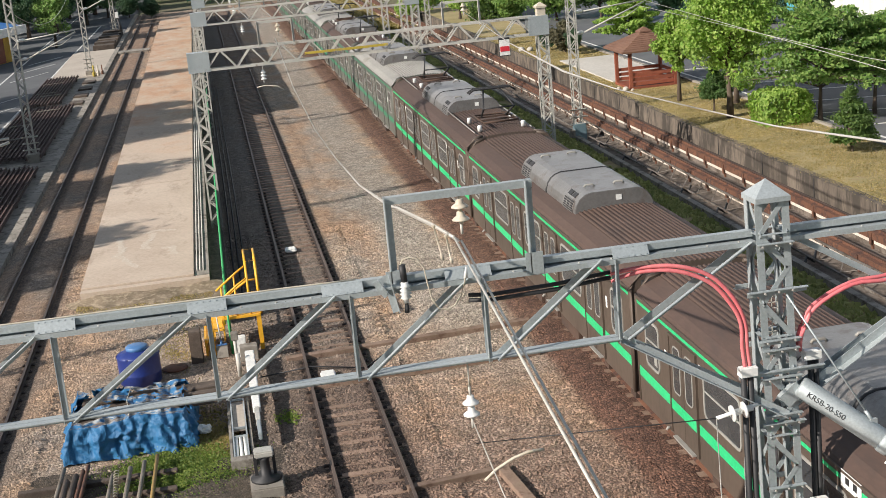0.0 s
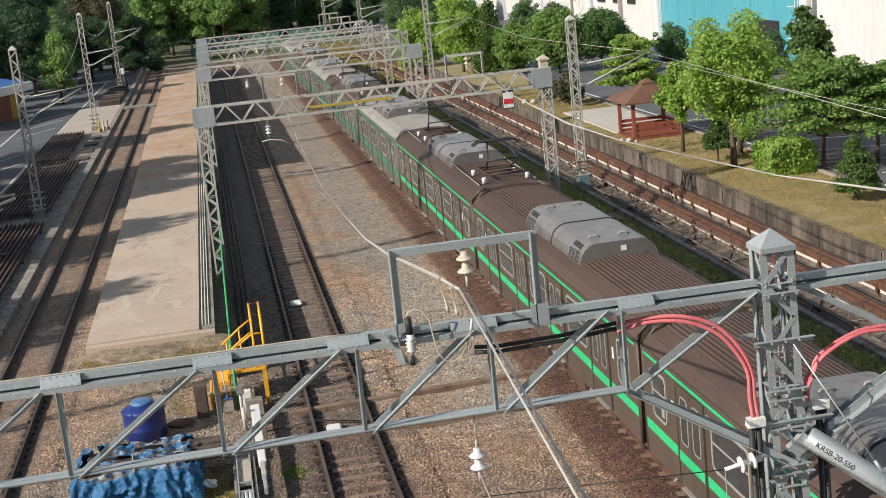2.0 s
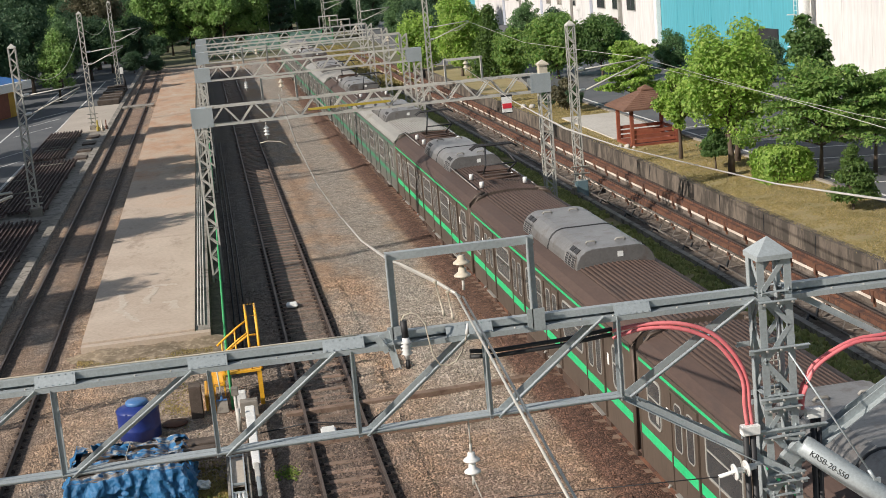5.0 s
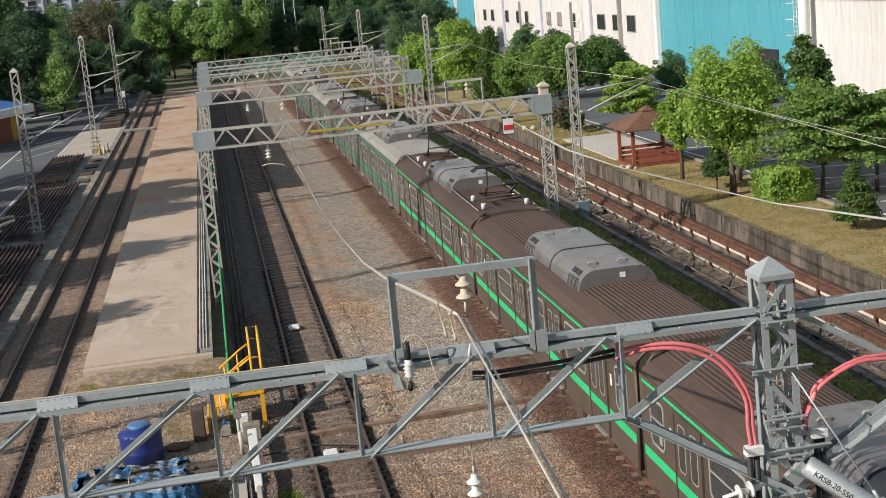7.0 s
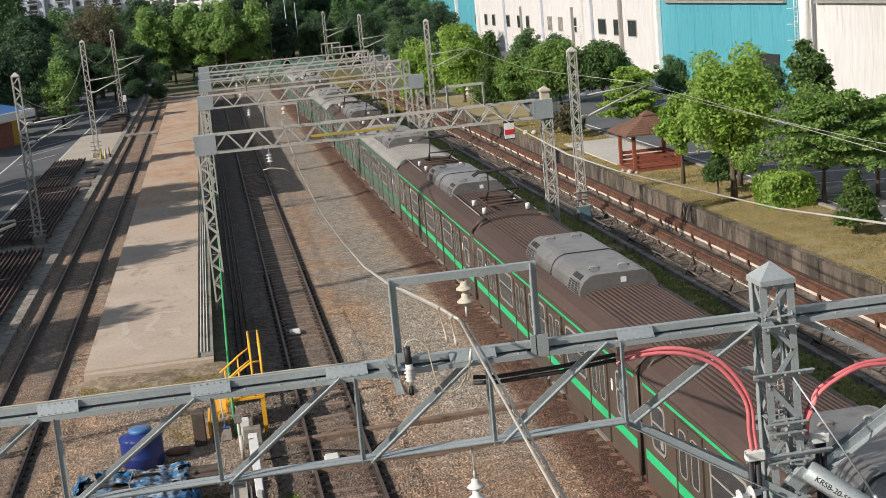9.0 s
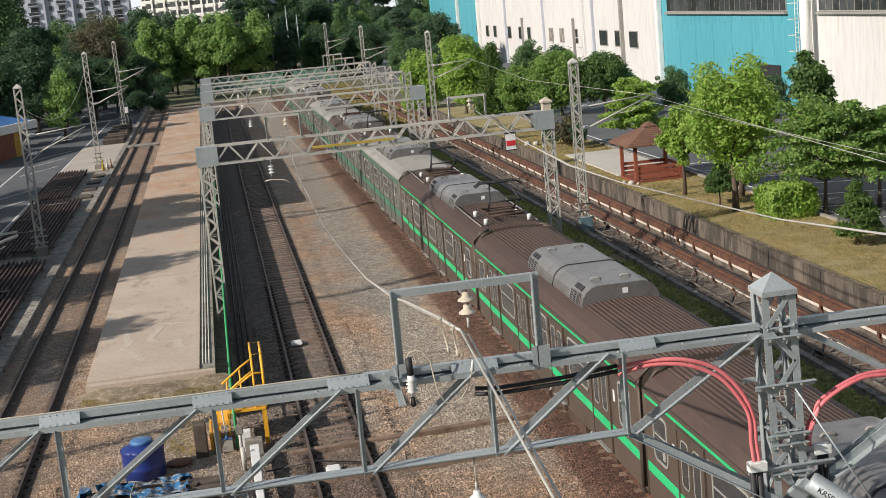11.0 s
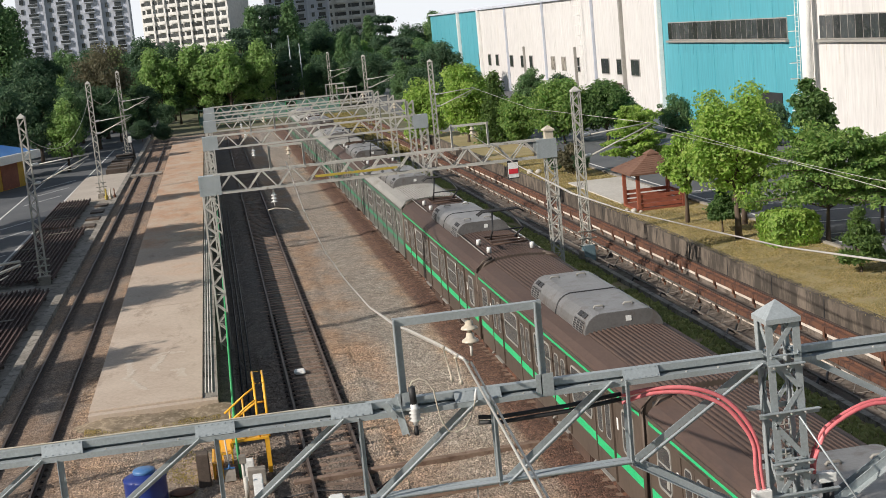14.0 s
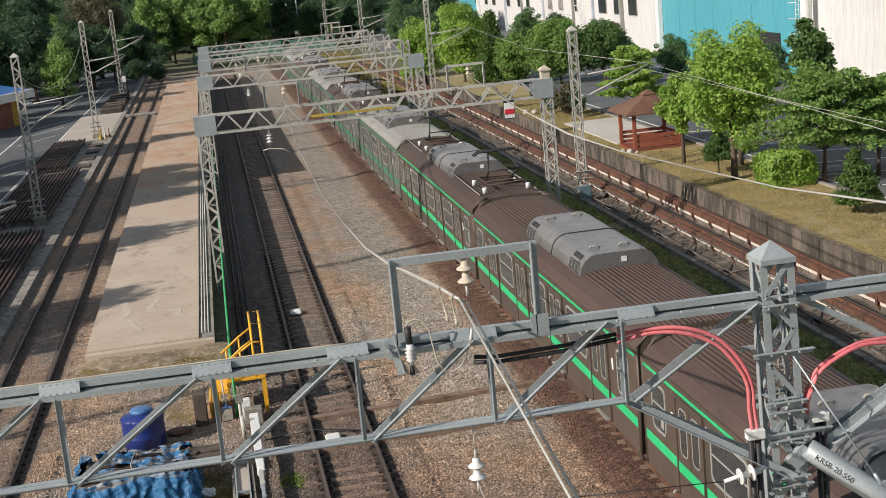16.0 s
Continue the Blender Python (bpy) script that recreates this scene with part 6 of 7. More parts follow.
# ---- trees ----
def tree_parts(g, h, r, trunk, leaf, seed, leaves=2600, size=0.20, shape="round", clumps=26):
    rg = np.random.RandomState(seed)
    b = bmesh.new()
    lean = rg.uniform(-0.15, 0.15, 2)
    tip = Vector((lean[0], lean[1], h * 0.72))
    rod(b, [(0, 0, -0.3), (0.02, 0, trunk * 0.5), (lean[0] * 0.4, lean[1] * 0.4, trunk), tip], [h * 0.026 + 0.02, h * 0.020, h * 0.016, 0.02], 8)
    cs = []
    ch = h - trunk * 0.8
    for i in range(clumps):
        if shape == "cone":
            u = (i + 0.5) / clumps
            a = i * 2.4
            rr = r * (1 - u) * 0.75
            c = Vector((rr * math.cos(a), rr * math.sin(a), trunk * 0.8 + ch * u))
            cr = r * (0.28 + 0.25 * (1 - u))
        elif shape == "topiary":
            low = i < clumps * 0.4
            a = i * 2.4
            u = rg.uniform(0, 1)
            rr = r * (rg.uniform(0.35, 0.8) if low else 0.62 * (1 - u) * rg.uniform(0.6, 1.0))
            c = Vector((rr * math.cos(a), rr * math.sin(a), trunk + 0.12 * h + rg.uniform(-0.05, 0.05) * h if low else trunk + (0.32 + 0.58 * u) * (h - trunk)))
            cr = r * (0.32 if low else 0.18 + 0.26 * (1 - u))
        elif shape == "tiers":
            u = (i + 0.5) / clumps
            a = i * 2.4
            rr = r * (0.95 - 0.6 * u) * rg.uniform(0.5, 1.0)
            c = Vector((rr * math.cos(a), rr * math.sin(a), trunk * 0.9 + ch * (int(u * 6) + 0.4 + rg.uniform(-0.15, 0.15)) / 6.3))
            cr = r * rg.uniform(0.28, 0.4)
        elif shape == "spray":
            # long boughs that rise, level out and droop, with flat pads of leaves along them
            u = (i + 0.5) / clumps
            a = i * 2.4 + rg.uniform(-0.3, 0.3)
            s = Vector((0, 0, trunk + ch * 0.72 * u))
            ln = r * (1.08 - 0.62 * u) * rg.uniform(0.75, 1.15)
            out = Vector((math.cos(a), math.sin(a), 0))
            e = s + out * ln + Vector((0, 0, ln * (0.10 + 0.75 * u * u)))
            mid = s.lerp(e, 0.5) + Vector((0, 0, 0.10 * ln))
            rod(b, [s, mid, e], [h * 0.009, h * 0.006, 0.01], 5, False)
            for t in (0.35, 0.58, 0.8, 1.0):
                side = Vector((-out.y, out.x, 0)) * rg.uniform(-0.25, 0.25) * ln
                cs.append((s.lerp(e, t) + Vector((0, 0, 0.35 * ln * t * (1 - t))) + side, r * rg.uniform(0.15, 0.25) * (1.15 - 0.35 * t)))
            continue
        else:
            d = rg.normal(size=3)
            d /= np.linalg.norm(d)
            q = rg.uniform(0.40, 0.86) * (1 + 0.45 * noise.noise(Vector(d) * 1.3 + Vector((seed * 3.7, 0, 0))))
            c = Vector((d[0] * r * q, d[1] * r * q, trunk * 0.8 + ch * 0.5 + d[2] * ch * 0.5 * q))
            cr = r * rg.uniform(0.17, 0.40)
        cs.append((c, cr))
        if i % 2 == 0:
            s = Vector((lean[0] * 0.4, lean[1] * 0.4, trunk * 0.8 + (c.z - trunk * 0.8) * 0.35))
            rod(b, [s, s.lerp(c, 0.5) + Vector((0, 0, 0.12 * r)), c], [h * 0.009, h * 0.006, 0.012], 5, False)
    part("trunk", b, BARK, g)
    tot = sum(cr ** 2 for _, cr in cs)
    P, N, S = [], [], []
    for c, cr in cs:
        k = max(8, int(leaves * cr ** 2 / tot))
        d = rg.normal(size=(k, 3))
        d /= np.linalg.norm(d, axis=1, keepdims=True)
        q = rg.uniform(0.30, 1.1, (k, 1)) ** 0.6 * np.where(rg.uniform(size=(k, 1)) < 0.12, 1.35, 1.0)
        flat = {"tiers": 0.5, "spray": 0.38, "topiary": 0.6}.get(shape, 0.8)
        P.append(np.array(c) + d * cr * q * np.array([1, 1, flat]))
        N.append(d * 0.7 + rg.normal(size=(k, 3)) * 0.5 + np.array([0, 0, 0.5]))
        S.append(size * rg.uniform(0.6, 1.4, k))
    np.random.seed(seed)
    me = quads("crown", np.concatenate(P), np.concatenate(N), np.concatenate(S), leaf)
    o = new("crown", me)
    o.parent = g


def tree(x, y, z, h, r, trunk, leaf, seed, label, group="trees beside the yard", **kw):
    g = thing("tree", label, "tree", (x, y, z), group)
    tree_parts(g, h, r, trunk, leaf, seed, **kw)
    return g


# along the lawn
tree(22.6, 58.0, 0.95, 7.2, 2.1, 1.9, LEAF, 1, "bright green broadleaf tree on the lawn", leaves=15000, size=0.11, clumps=52)
tree(22.35, 64.0, 0.95, 4.6, 1.15, 1.7, LEAF, 2, "slender bright green tree beside the pavilion", leaves=5000, size=0.11, clumps=34)
tree(24.3, 61.5, 0.95, 6.2, 1.6, 1.9, LEAF, 3, "bright green broadleaf tree on the lawn", leaves=12000, size=0.11, clumps=46)
tree(25.4, 54.8, 0.95, 4.7, 2.8, 1.4, LEAF_MID, 4, "spreading mid-green tree beside the car park", leaves=10500, size=0.115, shape="spray", clumps=34)
tree(34.6, 76.0, 0.95, 5.4, 1.45, 1.2, LEAF_DARK, 5, "dark green tree in front of the hall", leaves=6500, size=0.18, clumps=46)
tree(28.0, 55.0, 0.95, 4.4, 2.6, 1.2, LEAF_MID, 6, "spreading green tree beside the car park", leaves=9500, size=0.115, shape="spray", clumps=32)
tree(23.5, 48.0, 0.95, 2.75, 0.95, 0.42, LEAF_PINE, 7, "small conifer clipped in two tiers on the lawn", leaves=7500, size=0.075, shape="topiary", clumps=44)
tree(22.6, 60.0, 0.95, 2.4, 0.8, 0.6, LEAF_DARK, 8, "small clipped dark pine on the lawn", leaves=5200, size=0.075, shape="topiary", clumps=30)
tree(24.3, 62.6, 0.95, 2.2, 0.7, 0.5, LEAF_DARK, 9, "small dark shrub-like pine on the lawn", leaves=2000, size=0.10, shape="tiers", clumps=14)
tree(27.6, 88.0, 0.95, 4.3, 2.1, 0.6, LEAF, 10, "light green tree beyond the pavilion", leaves=11000, size=0.13, shape="spray", clumps=34)
tree(28.3, 110.0, 0.95, 5.9, 2.9, 0.5, LEAF_MID, 11, "broad green tree leafy to the ground in front of the hall", leaves=15000, size=0.15, clumps=80)
tree(31.6, 108.5, 0.95, 5.2, 2.3, 0.9, LEAF_DARK, 12, "dark green tree in front of the hall", leaves=11000, size=0.15, clumps=60)
tree(25.6, 113.5, 0.95, 4.4, 2.0, 0.3, LEAF_MID, 14, "green tree leafy to the ground beside the yard", leaves=9500, size=0.15, clumps=56)
tree(24.3, 117.5, 0.95, 6.0, 1.7, 0.3, LEAF_PINE, 17, "drooping olive-green conifer beside the yard", leaves=10000, size=0.14, shape="cone", clumps=60)
tree(22.3, 121.0, 0.9, 7.6, 2.5, 0.4, LEAF, 13, "tall light green tree leafy to the ground beside the yard", leaves=17000, size=0.15, clumps=90)
tree(20.2, 131.0, 0.2, 6.8, 2.4, 0.4, LEAF, 18, "light green tree leafy to the ground beside the yard", leaves=12000, size=0.16, clumps=70)
tree(23.1, 88.2, 0.95, 2.2, 1.2, 0.2, LEAF_BROWN, 16, "low reddish brown shrub on the lawn", leaves=2600, size=0.13, clumps=24)
hedge = thing("hedge", "bright green clipped hedge block on the lawn", "hedge", (24.0, 55.6, 0.95))
rg = np.random.RandomState(5)
pp = rg.uniform(-1, 1, (5200, 3))
ax3 = rg.randint(0, 3, 5200)
pp[np.arange(5200), ax3] = np.sign(pp[np.arange(5200), ax3]) * rg.uniform(0.88, 1.05, 5200)
pp = pp[pp[:, 2] > -0.99]
dims = np.array([1.05, 0.95, 0.72])
pp *= np.array([1 + 0.22 * noise.noise((q[0] * 1.6, q[1] * 1.6, q[2] * 1.6 + 4)) for q in pp])[:, None] * rg.uniform(0.92, 1.1, (len(pp), 1))
me = quads("foliage", pp * dims * (1 - 0.10 * (np.abs(pp).sum(1, keepdims=True) - 2).clip(0)) + np.array([0, 0, 0.66]), pp + rg.normal(size=pp.shape) * 0.5, rg.uniform(0.07, 0.15, len(pp)), LEAF)
o = new("foliage", me)
o.parent = hedge
for k in range(6):
    bm = bmesh.new()
    rod(bm, [(-0.8 + 0.32 * k, 0, -0.1), (-0.8 + 0.32 * k, 0.05, 0.9)], 0.03, 5)
    part("stem", bm, BARK, hedge)

# woods: a few grown trees, repeated with other sizes and turns
stock = []
for i, (h, r, tk, lf, shp, n) in enumerate(((9.5, 3.4, 2.4, FAR_MID, "round", 3400), (11.0, 3.6, 2.6, FAR_DARK, "round", 3600), (10.0, 3.0, 2.0, FAR_LIGHT, "round", 3200), (12.0, 3.2, 2.0, FAR_PINE, "tiers", 3600), (8.0, 3.4, 1.2, FAR_DARK, "round", 3200), (12.5, 2.8, 2.2, FAR_MID, "cone", 3200))):
    lab = ("leafy green tree in the wood behind the yard", "dark green tree in the wood behind the yard", "light green tree in the wood behind the yard", "blue-green conifer in the wood behind the yard", "low dark broad tree in the wood behind the yard", "tall pointed green tree in the wood behind the yard")[i]
    stock.append(tree(-40 - 9 * i, 200 + 4 * i, -0.3, h, r, tk, lf, 40 + i, lab, "wood behind the yard", leaves=int(3.2 * n), size=0.21, shape=shp, clumps=54 if shp == "round" else 36))
rg = random.Random(11)


def grow(k, x, y, s, z=-0.3):
    m = pose(x, y, z, 0, 0, rg.uniform(0, 360)) @ Matrix.Diagonal((s * rg.uniform(0.9, 1.1), s * rg.uniform(0.9, 1.1), s, 1))
    copy_thing(stock[k], m)


for row, (y, xa, xb, n, s0) in enumerate(((228, -38, 26, 15, 0.85), (250, -46, 44, 20, 1.0), (272, -56, 56, 24, 1.15), (300, -70, 70, 26, 1.3))):
    for i in range(n):
        grow(rg.choice((0, 1, 1, 2, 3, 4, 5, 0)), xa + (xb - xa) * (i + rg.uniform(0.2, 0.8)) / n, y + rg.uniform(-6, 6), s0 * rg.uniform(0.8, 1.12))
# west side of the road
for i, (k, x, y, s) in enumerate(((1, -20, 165, 1.0), (0, -17.5, 172, 0.9), (1, -22, 150, 0.95), (1, -14.5, 180, 0.8), (0, -12.5, 190, 0.75), (1, -9, 200, 0.7), (4, -19, 178, 1.0), (0, -25, 190, 0.8), (1, -18, 196, 0.85), (2, -15.6, 150, 0.8), (1, -27, 158, 0.8), (3, -31, 172, 0.9), (5, -36, 186, 1.1), (4, -13, 205, 0.6), (1, -24, 210, 0.9), (0, -33, 205, 1.0), (4, -7, 214, 0.5), (3, -30, 145, 0.9), (4, -23, 148, 0.62), (5, -34, 162, 1.15), (2, -21, 185, 0.9), (0, -28, 178, 1.15), (1, -24, 196, 1.2), (2, -15, 214, 0.85), (0, -5, 222, 0.8), (1, -31, 190, 1.3), (0, -26, 166, 1.0), (1, -38, 175, 1.4), (5, -35, 250, 1.9), (3, -38, 262, 1.9), (5, -33.5, 258, 1.7))):
    grow(k, x, y, s)
# unseen rows west of the road, added to shade it
for i in range(8):
    grow((1, 0, 4, 3)[i % 4], -23.5 - rg.uniform(0, 3), 41 + 8.6 * i + rg.uniform(-2, 2), rg.uniform(0.85, 1.1))
# also out of view, set so their shade falls in bands across the platform
for x, y, sc in ((-20.5, 60.5, 1.08), (-23.5, 47, 1.12), (-20.5, 73.0, 1.15), (-20.8, 78.5, 1.2), (-20.4, 83.5, 1.1), (-21, 103, 1.1)):
    grow(1, x, y, sc)
# light ginkgo-like row at the end of the yard, conifers behind it
for k, x, y, sc in ((2, -7.5, 221, 1.25), (2, -1.2, 221, 1.25), (2, 3.2, 220, 1.25), (2, 7.8, 221, 1.22), (3, 6, 243, 1.25), (3, 12, 262, 1.6), (5, 9, 255, 1.4), (5, 16, 258, 1.45)):
    grow(k, x, y, sc)
tree(-14.9, 200, -0.3, 13.7, 4.4, 3.5, LEAF_BROWN, 77, "tall tree with dull brown leaves behind the yard", "wood behind the yard", leaves=14000, size=0.2, clumps=70)
grow(4, -6.6, 182, 0.34)
grow(4, -9.5, 186, 0.4)
grow(1, 23.2, 86.5, 0.17, 0.95)
grow(4, 22.6, 90.5, 0.2, 0.95)
# east side, between pit track and hall
for i, (k, x, y, s) in enumerate(((1, 27, 150, 0.55), (0, 30, 160, 0.7), (1, 26, 172, 0.65), (4, 31, 180, 0.75), (0, 27, 192, 0.75), (1, 33, 196, 0.9), (3, 29, 206, 0.9), (1, 26, 216, 0.8), (0, 34, 222, 1.0), (4, 24, 228, 0.7), (1, 36, 140, 0.55), (0, 37, 158, 0.6), (4, 38, 125, 0.5), (0, 38, 110, 0.45), (1, 39, 92, 0.42))):
    grow(k, x, y, s)


# pale boulders and stones on the lawn
for x, y, r, m in ((20.95, 91.6, 0.22, PAVING), (21.45, 91.2, 0.22, PAVING), (21.25, 69.2, 0.16, PAVING), (21.05, 69.8, 0.12, CONCRETE), (21.5, 68.8, 0.10, CONCRETE)):
    bm = bmesh.new()
    bmesh.ops.create_icosphere(bm, subdivisions=2, radius=r)
    for v in bm.verts:
        v.co *= 1 + 0.22 * noise.noise(v.co * 5 + Vector((x, y, 0)))
        v.co.z = v.co.z * 0.85 + 0.6 * r
    for f in bm.faces:
        f.smooth = True
    tagged(part("boulder", bm, m), "pale rounded boulder on the lawn edge", "boulder", "boulders on the lawn").location = (x, y, 0.99)

# a car parked under the trees in front of the hall
CARW = worn("silver-white car paint", (0.62, 0.66, 0.70), (0.68, 0.72, 0.76), 0.3, 0.1, 1.0, 12)
pc = thing("car", "silver-white hatchback parked on the asphalt under trees", "car", (32.2, 103.2, 0.94), turn=72)
bm = bmesh.new()
side = ((-2.1, 0.32), (-2.12, 0.72), (-1.95, 0.92), (-1.2, 1.02), (-0.55, 1.42), (0.2, 1.50), (1.15, 1.46), (1.85, 1.02), (2.08, 0.92), (2.12, 0.40), (2.0, 0.30))
u = [bm.verts.new((x, -0.82 + (0.14 if z > 1.1 else 0.0), z)) for x, z in side]
v = [bm.verts.new((x, 0.82 - (0.14 if z > 1.1 else 0.0), z)) for x, z in side]
for k in range(len(side)):
    bm.faces.new((u[k], u[(k + 1) % len(side)], v[(k + 1) % len(side)], v[k]))
bm.faces.new(u[::-1])
bm.faces.new(v)
part("body", bm, CARW, pc, "", 0.05)
for q in (-1, 1):
    for xa, xb in ((-0.75, 0.25), (0.33, 1.25)):
        bm = bmesh.new()
        wv = [bm.verts.new((x, q * (0.835 - 0.34 * (z - 1.02)), z)) for x, z in ((xa - (0.2 if xa < 0 else 0), 1.04), (xb + (0.2 if xb > 1 else 0), 1.04), (xb, 1.38), (xa + (0.15 if xa < 0 else 0), 1.38))]
        bm.faces.new(wv)
        part("side_window", bm, GLASSDARK, pc, "dark glass")
    for xa in (-1.32, 1.3):
        bm = bmesh.new()
        rod(bm, [(xa, q * 0.64, 0.31), (xa, q * 0.85, 0.31)], 0.31, 20)
        wh = part("tyre", bm, BLACK, pc)
        bm = bmesh.new()
        rod(bm, [(xa, q * 0.84, 0.31), (xa, q * 0.862, 0.31)], 0.19, 16)
        part("rim", bm, GALV, wh, "silver rim")
    bm = bmesh.new()
    box(bm, -2.13, -2.0, q * 0.62 - 0.16, q * 0.62 + 0.16, 0.66, 0.80)
    part("headlight", bm, PORCELAIN, pc, "", 0.02)
bm = bmesh.new()
wv = [bm.verts.new(c) for c in ((-1.18, -0.70, 1.055), (-1.18, 0.70, 1.055), (-0.58, 0.62, 1.425), (-0.58, -0.62, 1.425))]
bm.faces.new(wv)
part("windscreen", bm, GLASSDARK, pc, "dark glass")


# ---- things between the tracks ----
# fence along the platform
fence = thing("fence", "green-railed fence with dark mesh screen", "fence")
bm = bmesh.new()
rod(bm, [(-0.44, 37.6, 1.30), (-0.44, 90, 1.30)], 0.038, 8)
part("top_rail", bm, GREENP, fence, "bright green top rail")
bm = bmesh.new()
rod(bm, [(-0.44, 37.6, 0.72), (-0.44, 90, 0.72)], 0.03, 8)
part("middle_rail", bm, GREENP, fence)
fpost = bmesh.new()
rod(fpost, [(0, 0, -0.3), (0, 0, 1.32)], 0.035, 8)
fm = mesh_of("post", fpost, GREENP)
for k in range(28):
    o = new("post", fm)
    o.parent, o.location = fence, (-0.44, 37.6 + 1.94 * k, 0)
bm = bmesh.new()
box(bm, -0.41, -0.395, 40.5, 83, -0.2, 1.26)
part("screen", bm, SCREEN, fence, "dark mesh screen")
bm = bmesh.new()
box(bm, -0.41, -0.395, 83.1, 172, -0.2, 3.0)
part("tall_screen", bm, SCREEN, fence, "tall dark mesh screen")
for x in (-0.15, 0.05, 0.25):
    bm = bmesh.new()
    rod(bm, [(x, 41, -0.14), (x + 0.05, 60, -0.12), (x - 0.02, 100, -0.14)], 0.03, 6)
    tagged(part("trackside_cable", bm, BLACK), "black cable lying along the fence foot", "cable", "cables along the fence")

# yellow access steps
st = thing("access_steps", "yellow steel access steps straddling the fence", "steps", (0, 37.7, 0))
for x, y in ((0.42, 0.0), (0.42, 1.4), (-0.95, 0.0), (-0.95, 1.4)):
    bm = bmesh.new()
    bar(bm, (x, y, -0.25), (x, y, 0.85), 0.12, 0.06, (0, 1, 0))
    part("leg", bm, YELLOW, st)
bm = bmesh.new()
box(bm, -0.6, 0.48, -0.05, 1.45, 0.80, 0.88)
part("deck", bm, YELLOW, st, "", 0.01)
for i, (x, z) in enumerate(((-0.78, 0.55), (-1.02, 0.28))):
    bm = bmesh.new()
    box(bm, x - 0.16, x + 0.16, -0.02, 1.42, z - 0.05, z)
    part("tread", bm, YELLOW, st)
bm = bmesh.new()
box(bm, -1.18, -1.12, 0.0, 1.4, -0.2, 0.3)
box(bm, -0.62, -0.58, 0.0, 1.4, 0.2, 0.8)
part("riser", bm, YELLOW, st)
for y in (0.0, 1.4):
    bm = bmesh.new()
    rod(bm, [(0.50, y, 0.85), (0.50, y, 2.42), (0.22, y, 2.42), (0.22, y, 0.85)], 0.034, 8)
    part("guard_hoop", bm, YELLOW, st)
    bm = bmesh.new()
    rod(bm, [(0.22, y, 1.95), (-0.10, y, 1.75), (-0.70, y, 1.30)], 0.031, 8)
    rod(bm, [(0.50, y, 1.5), (0.22, y, 1.5), (-0.50, y, 1.05)], 0.031, 8)
    rod(bm, [(-0.15, y, 1.72), (-0.15, y, 0.85)], 0.028, 8)
    rod(bm, [(-0.55, y, 1.40), (-0.55, y, 0.65)], 0.028, 8)
    part("handrail", bm, YELLOW, st)
for x, z in ((0.50, 2.42), (0.50, 1.5), (0.22, 2.42)):
    bm = bmesh.new()
    rod(bm, [(x, 0, z), (x, 1.4, z)], 0.031, 8)
    part("crossbar", bm, YELLOW, st)

# shovel leaning on the steps
sh = thing("shovel", "blue-handled shovel with dusty blade leaning upright", "shovel", (-0.72, 37.3, -0.18))
bm = bmesh.new()
rod(bm, [(0, 0.1, 0.45), (-0.05, 0.45, 1.25)], 0.022, 8)
part("handle", bm, GALV_OLD, sh)
bm = bmesh.new()
rod(bm, [(0.0, 0.06, 0.36), (0, 0.1, 0.5)], [0.05, 0.03], 8)
box(bm, -0.15, 0.15, 0.03, 0.07, 0.36, 0.40)
part("socket", bm, BLUE_LID, sh)
bm = bmesh.new()
box(bm, -0.16, 0.16, -0.08, -0.06, 0.0, 0.36, pose(0, 0.05, 0, -14))
part("blade", bm, CONCRETE_OLD, sh, "", 0.004)
for x, y, w, d, h, m, lab in ((-1.42, 37.4, 0.34, 0.5, 0.95, TIMBER, "dark timber block beside the steps"), (0.02, 37.0, 0.5, 0.4, 0.42, CONCRETE_OLD, "grey concrete block beside the steps"), (-0.18, 37.3, 0.3, 0.22, 0.62, WHITE, "white notice box on the fence")):
    bm = bmesh.new()
    box(bm, x - w / 2, x + w / 2, y - d / 2, y + d / 2, -0.22, h - 0.22)
    tagged(part("block", bm, m, None, "", 0.02), lab, "block")

# blue water butt
dr = thing("water_barrel", "dark blue plastic barrel with a light blue lid", "barrel", (-2.95, 36.3, -0.2))
bm = bmesh.new()
lathe(bm, [(0.50, 0), (0.555, 0.03), (0.565, 0.3), (0.575, 0.32), (0.565, 0.34), (0.57, 0.75), (0.58, 0.78), (0.55, 0.84), (0.35, 0.93), (0.27, 0.95)], (0, 0, 0), 32)
part("body", bm, BLUE, dr)
bm = bmesh.new()
lathe(bm, [(0.27, 0.93), (0.30, 0.95), (0.30, 1.02), (0.27, 1.05), (0.05, 1.07)], (0, 0, 0), 24)
part("lid", bm, BLUE_LID, dr, "light blue screw lid")
for a in range(6):
    bm = bmesh.new()
    c, s = math.cos(a * 1.047), math.sin(a * 1.047)
    box(bm, 0.5, 0.585, -0.04, 0.04, 0.78, 0.83, Matrix.Rotation(a * 1.047, 4, "Z"))
    part("lug", bm, BLUE, dr, "", 0.01)
bm = bmesh.new()
lathe(bm, [(0.02, 0.0), (0.33, 0.01), (0.36, 0.03), (0.34, 0.05), (0.02, 0.055)], (-2.05, 36.9, -0.17), 24)
tagged(part("rusty_lid", bm, RUST), "flat rusty round lid lying on gravel", "lid")

